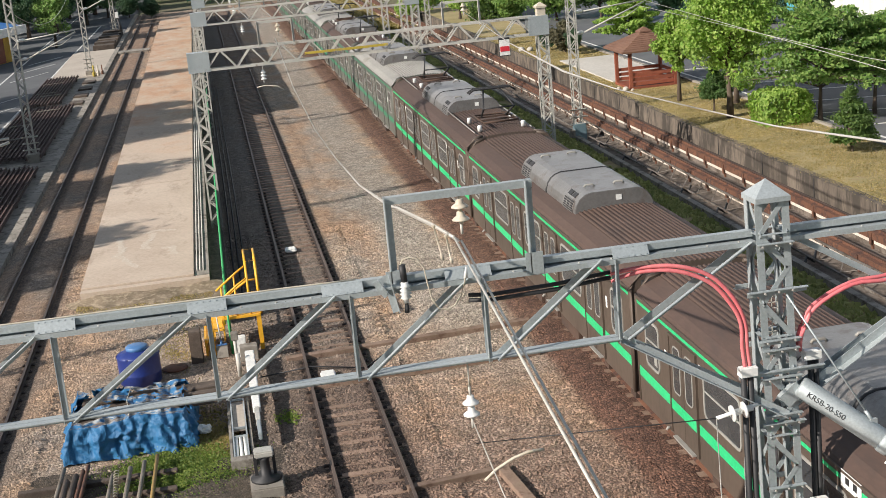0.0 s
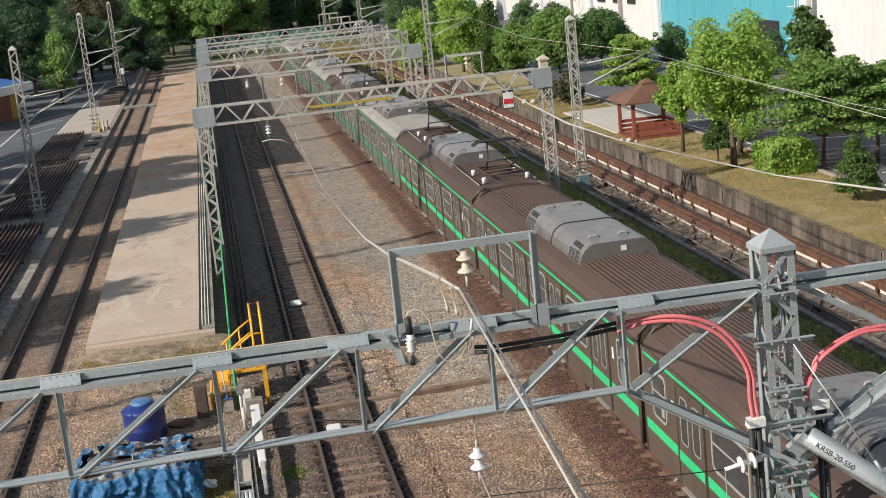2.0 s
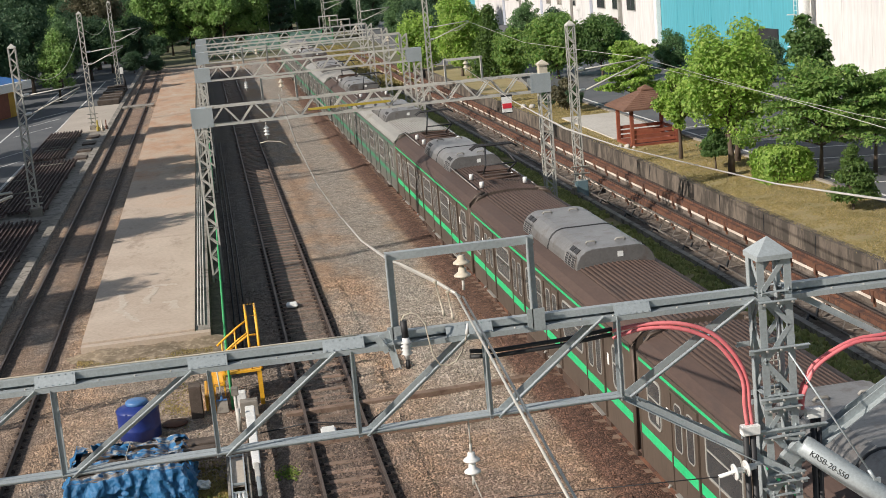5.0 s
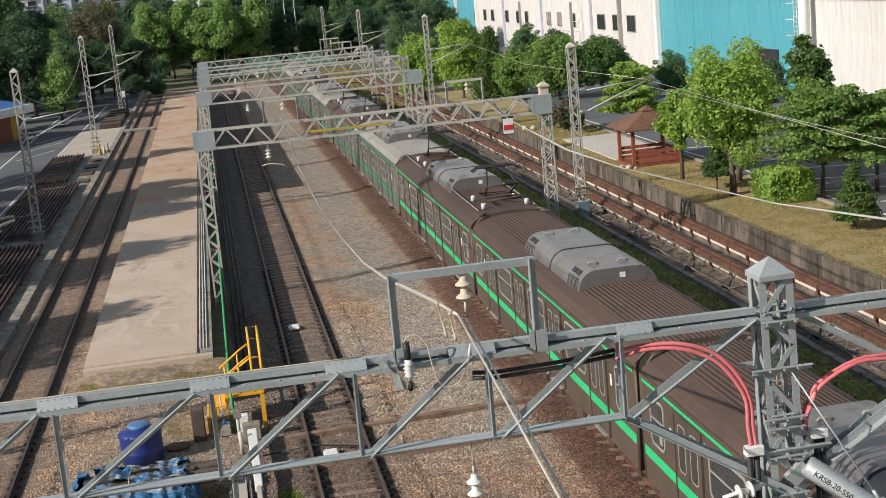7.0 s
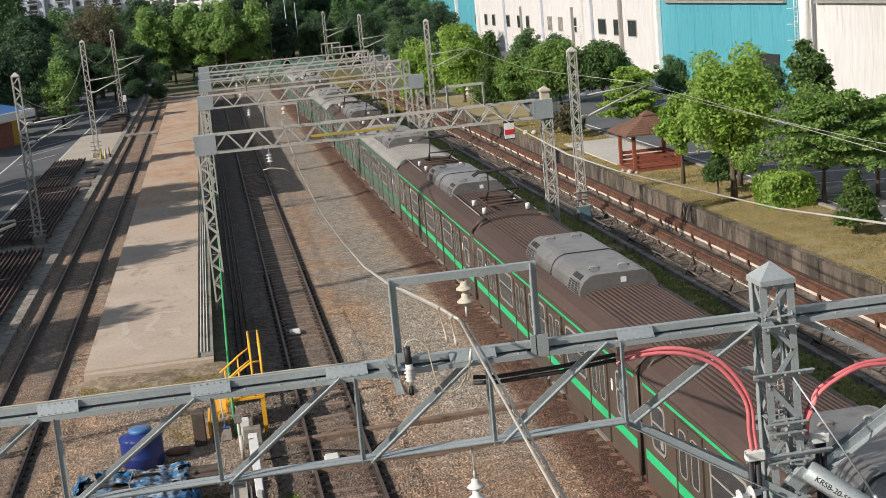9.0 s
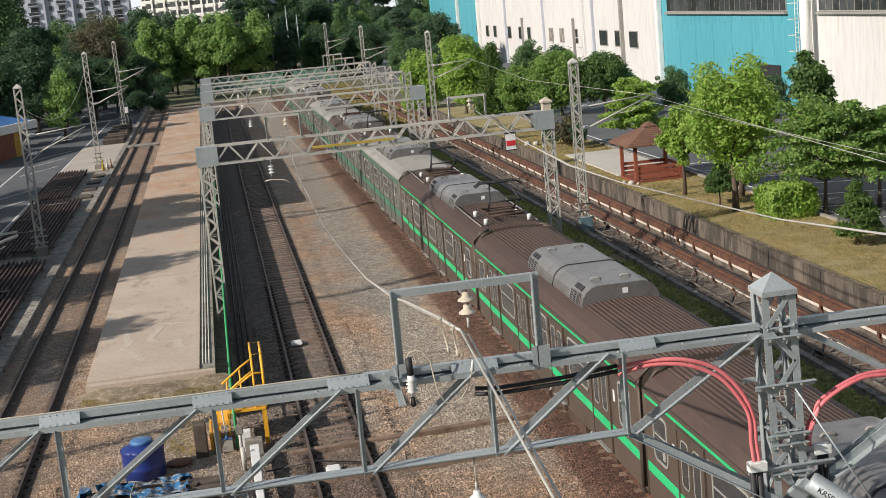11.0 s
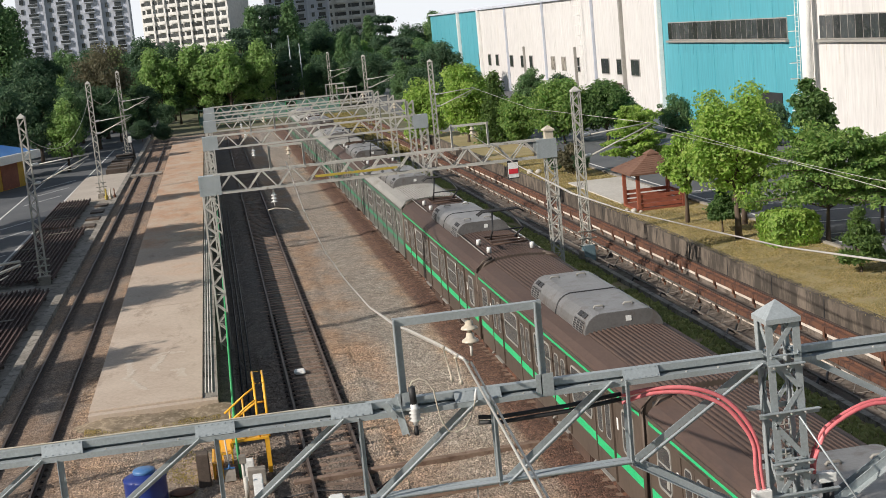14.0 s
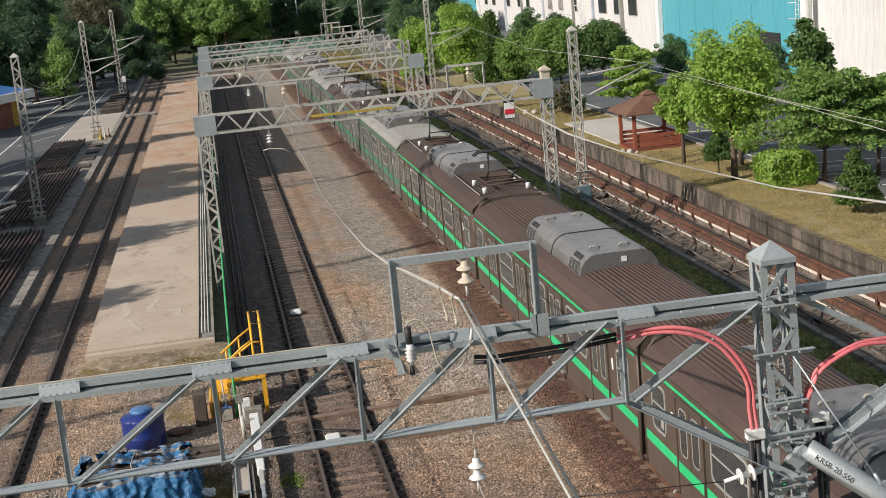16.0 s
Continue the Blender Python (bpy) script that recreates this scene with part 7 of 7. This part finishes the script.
# pile under a torn tarpaulin
tp = thing("tarpaulin", "torn faded blue tarpaulin tied over stacked timber", "tarpaulin", (-3.0, 32.3, -0.2))
tp.scale = (0.95, 0.92, 0.95)
bm = bmesh.new()
nx, ny = 150, 110
g = []
noise.seed_set(4)
for i in range(nx + 1):
    row = []
    for j in range(ny + 1):
        u, v = i / nx * 2 - 1, j / ny * 2 - 1
        k = max(abs(u), abs(v))
        inner = min(1, k / 0.66)
        out = max(0, (k - 0.66) / 0.34)
        x, y = u / max(k, 1e-6) * (inner * 1.22 + out * 0.16) * 1.06, v / max(k, 1e-6) * (inner * 1.22 + out * 0.16) * 1.0
        x, y = (u * 1.62 if k < 1e-6 else x * 1.08), y * 1.12
        z = 0.86 * (1 - out) ** 0.9 + 0.03
        w = noise.noise((x * 2.2, y * 2.2, 0.3 + z)) * 0.11 + noise.noise((x * 6 + z * 4, y * 6, z * 5)) * 0.055
        if out > 0:
            n2 = Vector((x, y, 0)).normalized()
            f2 = (noise.noise((x * 2.6, y * 2.6, z * 1.4)) * 0.17 + noise.noise((x * 7 + z * 5, y * 7, z * 3)) * 0.07) * (0.35 + out)
            f2 += 0.08 * min(1.0, 2.5 * out) * max(0.0, 1 - 3.2 * abs(noise.noise((x * 1.1 + y * 0.9 + z * 1.7, y * 0.8 - z * 2.3, 3.3)))) ** 2
            f2 += 0.10 * min(1.0, 3 * out) * max(0.0, 1 - 2.6 * abs(noise.noise((x * 1.9 + z * 2.4, y * 1.9 - z * 1.2, z * 0.7)))) ** 1.5
            x, y = x + n2.x * f2, y + n2.y * f2
            z += noise.noise((x * 3, y * 3, 7)) * 0.07
        else:
            z += w + 0.10 * noise.noise((x * 0.9, y * 1.1, 5))
        row.append(bm.verts.new((x, y, max(z, 0.015))))
    g.append(row)
for i in range(nx):
    for j in range(ny):
        cx, cy = (g[i][j].co.x + g[i + 1][j + 1].co.x) / 2, (g[i][j].co.y + g[i + 1][j + 1].co.y) / 2
        cz = g[i][j].co.z
        if cz > 0.6 and cy > -0.95 and noise.noise((cx * 1.5 + 3, cy * 3.2, 11)) + 0.25 * noise.noise((cx * 7, cy * 7, 2)) > 0.02:
            continue
        bm.faces.new((g[i][j], g[i + 1][j], g[i + 1][j + 1], g[i][j + 1])).smooth = True
noise.seed_set(1)
part("sheet", bm, TARP, tp)
bm = bmesh.new()
rod(bm, [(0.05, -1.25, 0.93), (-0.05, 0, 0.97), (0.0, 1.1, 0.93)], 0.012, 6)
part("rope", bm, PORC_OLD, tp, "pale rope")
for k in range(7):
    bm = bmesh.new()
    y = -1.05 + 0.33 * k
    box(bm, -1.2, 1.2 if k < 4 else 2.1, y, y + 0.26, 0.45, 0.74 + 0.02 * (k % 3))
    box(bm, -1.2, 1.2, y, y + 0.26, 0.02, 0.43)
    tagged(part("timber_baulk", bm, TIMBER, None, "", 0.015), "dark weathered timber baulk under the tarpaulin", "timber", "stacked timber").location = (-3.0, 32.35, -0.25)
bm = bmesh.new()
bmesh.ops.create_icosphere(bm, subdivisions=3, radius=1.0)
for v in bm.verts:
    k = 1 + 0.5 * noise.noise(v.co * 1.6) + 0.25 * noise.noise(v.co * 4)
    v.co = Vector((v.co.x * 0.20 * k, v.co.y * 0.15 * k, (v.co.z + 0.9) * 0.11 * k))
tagged(part("sack", bm, WHITE), "crumpled white plastic sack beside the pile", "sack").location = (-1.28, 31.7, -0.19)

# rods and timbers lying near the pile
for k, (x, w, m, lab) in enumerate(((-4.42, 0.05, PIPEOLD, "pale steel pipe end"), (-4.30, 0.07, TIMBER, "dark timber batten"), (-4.12, 0.07, TIMBER, "dark timber batten"), (-3.98, 0.045, RUST, "rusty yellow-brown rod"), (-3.88, 0.045, RUST, "rusty rod"), (-3.30, 0.05, PIPEOLD, "grey steel pipe"), (-2.92, 0.055, PIPEOLD, "grey steel pipe"), (-2.62, 0.05, PIPEOLD, "grey steel pipe"), (-2.34, 0.045, BRONZE, "brownish yellow rod"))):
    bm = bmesh.new()
    top_y = 29.9 - 0.25 * ((k * 7) % 4)
    rod(bm, [(x, top_y, 0.13), (x - 0.12, 26.2, 0.06)], w, 10)
    tagged(part("pipe", bm, m), lab + " leaning on a timber", "pipe", "pipes leaning on timbers")
for y, z in ((29.2, -0.16), (28.2, -0.16)):
    bm = bmesh.new()
    box(bm, -5.4, -1.9, y, y + 0.22, -0.22, z + 0.14)
    tagged(part("timber", bm, TIMBER, None, "", 0.015), "dark timber baulk on the gravel", "timber", "timbers on the gravel")
bm = bmesh.new()
pts = [(-3.22 + 0.055 * math.cos(a), 29.2 - a * 0.02, 0.16 - a * 0.002 + 0.055 * math.sin(a)) for a in np.linspace(0, 60, 160)]
rod(bm, pts, 0.012, 5)
tagged(part("spring", bm, PORC_OLD), "white coil spring lying on the timbers", "spring")

# cable trough with white ducts
trough = thing("cable_trough", "open concrete trough with white ducts and a tray", "trough", (-0.45, 31.3, -0.2))
bm = bmesh.new()
for x in (-0.26, 0.22):
    box(bm, x, x + 0.07, -2.2, 1.9, 0, 0.22)
box(bm, -0.26, 0.29, -2.3, -2.0, 0, 0.26)
part("kerb", bm, CONCRETE_OLD, trough, "", 0.01)
bm = bmesh.new()
for x in (-0.16, 0.16):
    bar(bm, (x, -2.0, 0.24), (x, 1.8, 0.24), 0.035, 0.05)
for y in (-0.75, -0.2, 1.78):
    bar(bm, (-0.16, y, 0.24), (0.16, y, 0.24), 0.035, 0.05)
part("tray_frame", bm, GALV, trough)
bm = bmesh.new()
box(bm, -0.14, 0.14, -0.2, 1.7, 0.16, 0.2)
part("tray", bm, CONCRETE, trough)
for x in (-0.1, 0.0, 0.1):
    bm = bmesh.new()
    rod(bm, [(x, -2.0, 0.2), (x, -0.7, 0.2)], 0.04, 10)
    part("duct", bm, WHITE, trough, "white duct")

# white and grey barrier arm lying along the trough
ar = thing("barrier_arm", "white crossing barrier arm folded along the trackside", "barrier", (0.02, 33.0, 0))
for i, (y0, y1, w, m) in enumerate(((1.2, 3.2, 0.26, WHITE), (-0.3, 1.2, 0.22, WHITE), (-1.3, -0.3, 0.2, WHITE), (-2.2, -1.3, 0.13, GALV_OLD), (-3.1, -2.2, 0.1, GALV))):
    bm = bmesh.new()
    box(bm, -w / 2, w / 2, y0, y1, 0.12, 0.30)
    part("section", bm, m, ar, "", 0.02)
bm = bmesh.new()
rod(bm, [(-0.35, 3.4, -0.2), (-0.35, 3.4, 0.75)], 0.05, 10)
part("support_post", bm, GALV_OLD, ar)
bm = bmesh.new()
rod(bm, [(-0.32, 2.6, -0.2), (-0.32, 2.6, 0.45)], 0.06, 10)
part("support_post", bm, GALV_OLD, ar)
bm = bmesh.new()
box(bm, -0.45, -0.25, 3.25, 3.55, 0.6, 0.8)
part("bracket", bm, CONCRETE_OLD, ar, "", 0.02)

# point machine stand
pm2 = thing("stand", "grey steel pedestal on a concrete footing beside the track", "pedestal", (0.03, 27.75, -0.2))
bm = bmesh.new()
box(bm, -0.36, 0.36, -0.55, 0.35, 0, 0.28)
part("footing", bm, CONCRETE_OLD, pm2, "", 0.03)
bm = bmesh.new()
lathe(bm, [(0.34, 0.28), (0.34, 0.33), (0.12, 0.36), (0.10, 0.72), (0.12, 0.8)], (0, 0, 0), 16)
part("column", bm, BLACK, pm2)
for s in (-1, 1):
    bm = bmesh.new()
    bar(bm, (s * 0.2, 0.1, 0.35), (s * 0.2, 0.1, 0.88), 0.07, 0.07)
    part("side_bar", bm, BLACK, pm2)
bm = bmesh.new()
box(bm, -0.21, 0.21, -0.14, 0.22, 0.80, 0.94)
part("head", bm, GALV_OLD, pm2, "", 0.03)

# beacons on the middle track
for y in (48.5, 34.3):
    bm = bmesh.new()
    box(bm, 1.78, 2.18, y - 0.26, y + 0.26, -0.14, -0.02)
    tagged(part("track_beacon", bm, WHITE, None, "", 0.04), "white rounded beacon plate between the rails", "beacon", "track beacons")

# cross troughs and planks in the ballast
for i, (a, b, w) in enumerate((((1.0, 36.2), (8.0, 36.6), 0.26), ((1.4, 33.6), (7.6, 33.9), 0.22), ((2.9, 26.5), (5.15, 26.78), 0.20), ((5.02, 26.7), (5.45, 22.6), 0.24))):
    bm = bmesh.new()
    bar(bm, (*a, -0.13), (*b, -0.13), w, 0.14)
    tagged(part("trough_cover", bm, SLEEPER, None, "", 0.01), "dusty concrete trough cover in the ballast", "trough cover", "trough covers")
wire("thin black cable lying across the ballast", [(0.2, 34.9, -0.08), (1.6, 35.0, -0.02), (3.0, 34.4, -0.06), (4.1, 36.0, -0.06)], 0.02, BLACK, "ground_cable")

bm = bmesh.new()
box(bm, -13.4, -8.96, 44, 116.4, -0.3, -0.10)
structure("storage_slab", bm, CONCRETE_OLD, "stained concrete slab under the stacked rails", "slab")

# stacked rails west of the track
for bay, (x0, x1, y0, y1) in enumerate(((-12.7, -9.15, 46, 72.5), (-12.9, -9.3, 75.5, 97.0), (-13.1, -10.3, 98.5, 116))):
    n = int((x1 - x0) / 0.235)
    sr = bmesh.new()
    box(sr, -0.065, 0.065, 0, y1 - y0, 0, 0.03)
    box(sr, -0.02, 0.02, 0, y1 - y0, 0.03, 0.12)
    box(sr, -0.035, 0.035, 0, y1 - y0, 0.12, 0.16)
    srm = mesh_of("stored_rail", sr, RUST_STORED)
    for k in range(n):
        o = new("stored_rail", srm)
        o.location = (x0 + 0.235 * k, y0 + rg.uniform(-0.4, 0.4), 0.09)
        tagged(o, "dark rusty spare rail in a stack", "rail", "stacked spare rails")
    for k in range(4):
        bm = bmesh.new()
        y = y0 + 2 + (y1 - y0 - 4) * k / 3
        box(bm, x0 - 0.1, x0 + 0.235 * (n - 1) + 0.04, y, y + 0.2, -0.12, 0.087)
        tagged(part("bearer", bm, TIMBER), "timber bearer under stacked rails", "timber", "bearers under the rails")
    for k in range(3):
        bm = bmesh.new()
        y = y0 + 4 + (y1 - y0 - 6) * rg.random()
        xa = x0 + rg.random() * 1.5
        bar(bm, (xa, y, 0.273), (xa + 1.5, y + 0.3, 0.273), 0.14, 0.04)
        tagged(part("batten", bm, CONCRETE_OLD), "pale batten laid over stacked rails", "batten", "battens on the rails")
for k in range(12):
    bm = bmesh.new()
    y = 98.5 + 4.3 * k if k < 4 else 141 + 2.3 * (k - 4)
    box(bm, -10.1 if k < 4 else -11.2, -9.1, y, y + 1.7, -0.12, 0.02 if k < 4 else 0.22 + 0.14 * (k % 3))
    tagged(part("timber", bm, TIMBER, None, "", 0.02), "dark timber sleeper stacked beside the kerb", "timber", "stacked sleepers")
eq = thing("insulator_rack", "orange and white insulators stacked at the mast foot", "rack", (-9.2, 116.5, -0.1))
for k in range(5):
    bm = bmesh.new()
    lathe(bm, [(0.05, 0), (0.16, 0.06), (0.06, 0.12), (0.16, 0.18), (0.06, 0.24), (0.16, 0.3), (0.05, 0.4), (0.05, 0.9)], (0.35 * (k % 3) - 0.3, 0.4 * (k // 3), 0.0), 10)
    part("insulator", bm, (YELLOW_DULL, PORC_OLD, RUST)[k % 3], eq)

cb = thing("switch_box", "dark switch gear with a pale box at the mast foot", "switch gear", (-9.3, 157.6, -0.12))
bm = bmesh.new()
rod(bm, [(0, 0, 0), (0.05, 0, 1.0), (-0.1, 0, 1.9)], [0.2, 0.16, 0.12], 8)
part("pedestal", bm, BLACK, cb)
bm = bmesh.new()
box(bm, -0.32, 0.05, -0.2, 0.2, 1.9, 2.6)
part("box", bm, WHITE, cb, "pale box", 0.03)

# far end of the yard
gf = thing("far_fence", "green mesh fence panels at the end of the yard", "fence", (0, 205, 0))
for k in range(14):
    bm = bmesh.new()
    x = -2 + 1.6 * k
    rod(bm, [(x, 0, -0.3), (x, 0, 2.4)], 0.05, 6)
    part("post", bm, GREENP, gf)
MESHG = worn("grey-green wire mesh", (0.10, 0.19, 0.165), (0.15, 0.25, 0.22), 0.8, 0, 0.6, 20)
for k in range(13):
    bm = bmesh.new()
    x = -2 + 1.6 * k
    box(bm, x + 0.08, x + 1.52, -0.012, 0.012, 0.1, 2.2 if k % 4 else 1.3)
    part("mesh_panel", bm, MESHG, gf)
for z in (0.6, 1.4, 2.3):
    bm = bmesh.new()
    bar(bm, (-2, 0, z), (18.8, 0, z), 0.05, 0.06)
    part("rail", bm, worn("pale green paint", (0.2, 0.36, 0.3), (0.26, 0.42, 0.36), 0.6), gf)
for x, y, h in ((10.5, 222, 11), (13.5, 226, 12), (15.0, 224, 10.5), (3.5, 228, 8)):
    bm = bmesh.new()
    rod(bm, [(x, y, -0.3), (x, y, h)], [0.11, 0.06], 8)
    tagged(part("lamp_post", bm, GALV), "slim grey post at the end of the yard", "post", "posts at the yard end")


# ---- grass and weeds ----
def blades(name, n, where, hgt, mat, label, seed):
    rg2 = np.random.RandomState(seed)
    P = np.array([where(rg2) for _ in range(n)])
    N = rg2.normal(size=(n, 3)) * np.array([1, 1, 0.25])
    np.random.seed(seed)
    s = hgt * rg2.uniform(0.6, 1.4, n)
    P[:, 2] += s * 0.3
    o = new(name, quads(name, P, N, s, mat, 1.3))
    return tagged(o, label, "grass", kind="stuff")


def patchy(x0, x1, y0, y1, z, f, cut):
    def w(r):
        while True:
            x, y = r.uniform(x0, x1), r.uniform(y0, y1)
            if noise.noise((x * f, y * f, 2.5)) > cut:
                return (x, y, z)
    return w


blades("grass_strip_blades", 34000, patchy(12.2, 16.6, 22, 130, -0.12, 0.35, -0.35), 0.17, STRIPG, "green grass beside the train", 21)
blades("lawn_grass", 90000, patchy(20.8, 25.0, 34, 104, 0.98, 0.5, -0.75), 0.042, LAWNM, "dry yellow-green lawn grass", 22)
blades("weeds", 30000, lambda r: (-1.95 + 0.62 * r.normal(), 29.35 + 0.62 * r.normal(), -0.2 + 0.05 * abs(r.normal())), 0.038, WEEDM, "fresh green weeds beside the pile", 23)
blades("wall_edge_grass", 9000, lambda r: (20.72 - 0.12 * abs(r.normal()), 67 + 37 * math.sin(1.57 * r.uniform(-1, 1)) + 0.4 * r.normal(), 1.01), 0.030, LAWNM, "dry grass hanging over the wall edge", 29)
blades("weeds_dry", 2500, lambda r: (-1.1 + 0.3 * r.normal(), 30.6 + 1.3 * r.normal(), -0.2), 0.06, GRASSM, "dry grass beside the trough", 24)
blades("weeds_small", 500, lambda r: (0.75 + 0.12 * r.normal(), 31.9 + 0.2 * r.normal(), -0.2), 0.09, WEEDM, "small tuft of weeds beside the rail", 25)
blades("weeds_platform", 5000, lambda r: (r.uniform(-5.3, -0.9), 44.75 - 0.55 * abs(r.normal()), -0.09), 0.032, LAWNM, "dry weeds at the platform end", 26)
blades("weeds_gravel", 700, lambda r: (-1.9 + 0.3 * r.normal(), 38.6 + 0.8 * r.normal(), -0.2), 0.05, GRASSM, "thin weeds on the gravel", 27)
blades("yard_grass", 14000, patchy(12.2, 20.0, 130, 200, -0.14, 0.2, -0.3), 0.35, GRASSM, "dry grass at the far end of the yard", 28)

def scatter_stones(n, seed):
    """Loose ballast stones lying on the bed, as one mesh of many small lumps."""
    rg3 = np.random.RandomState(seed)
    x, y = rg3.uniform(-5.8, 8.1, n), 22 + 30 * rg3.uniform(0, 1, n) ** 1.25
    keep = np.ones(n, bool)
    for c in (-7.0, 2.231, 9.75):
        for q in (-0.7525, 0.7525):
            keep &= np.abs(x - c - q) > 0.10
    keep &= ~((x > -5.4) & (x < -0.3) & (y > 44.6))
    keep &= ~((x > -4.9) & (x < -0.9) & (y > 28) & (y < 35.4) & (rg3.uniform(0, 1, n) < 0.9))
    x, y = x[keep], y[keep]
    n = len(x)
    z = np.array([rise(a, b) for a, b in zip(x, y)]) + 0.004
    base = np.array([(1, 0, 0), (-1, 0, 0), (0, 1, 0), (0, -1, 0), (0, 0, 1), (0, 0, -1)], float)
    tri = np.array([(0, 2, 4), (2, 1, 4), (1, 3, 4), (3, 0, 4), (2, 0, 5), (1, 2, 5), (3, 1, 5), (0, 3, 5)])
    v = base[None] * rg3.uniform(0.6, 1.3, (n, 6, 1)) + rg3.normal(size=(n, 6, 3)) * 0.22
    v *= (0.018 + 0.026 * rg3.uniform(0, 1, n) ** 2)[:, None, None] * np.array([1.2, 1.2, 0.8])
    a = rg3.uniform(0, 6.28, n)
    ca, sa = np.cos(a)[:, None], np.sin(a)[:, None]
    v = np.stack([v[..., 0] * ca - v[..., 1] * sa + x[:, None], v[..., 0] * sa + v[..., 1] * ca + y[:, None], v[..., 2] + z[:, None]], -1)
    f = (tri[None] + 6 * np.arange(n)[:, None, None]).reshape(-1, 3)
    me = bpy.data.meshes.new("loose_stones")
    me.from_pydata(v.reshape(-1, 3).tolist(), [], f.tolist())
    me.materials.append(LOOSE)
    return tagged(new("loose_stones", me), "loose angular ballast stones on the track bed", "ballast", kind="stuff")


scatter_stones(70000, 31)

# ---- sleepers ----
sl = bmesh.new()
box(sl, -1.22, 1.22, -0.12, 0.12, -0.34, -0.158)
slm = mesh_of("sleeper", sl, SLEEPER, 0.015)
fx = bmesh.new()
for s in (-0.7525, 0.7525):
    for d in (-0.12, 0.12):
        box(fx, s + d - 0.05, s + d + 0.05, -0.05, 0.05, -0.158, -0.12)
        rod(fx, [(s + d, 0, -0.12), (s + d, 0, -0.09)], 0.022, 6)
fxm = mesh_of("fastening", fx, RUST_DARK)
for tr, c, y0, y1 in TRACKS:
    y, k = y0 + 0.3, 0
    rest = bmesh.new()
    while y < y1:
        if 20 < y < 112 and c < 5:
            o = new("sleeper", slm)
            o.parent = tr
            o.location = (c + 0.02 * noise.noise((y, c, 0)), y, (-0.03 if c < 0 else 0.0) + 0.012 * noise.noise((y * 3, c, 5)))
            o.rotation_euler.z = 0.012 * noise.noise((y * 2, c, 8))
            if y < (42 if c < 0 else 60):
                q = new("fastening", fxm)
                q.parent = tr
                q.location = (c, y, 0)
        else:
            box(rest, c - 1.22, c + 1.22, y - 0.12, y + 0.12, -0.34, -0.158)
        y += 0.61
    r = part("sleepers", rest, SLEEPER, tr)
    r["kind"] = "stuff"
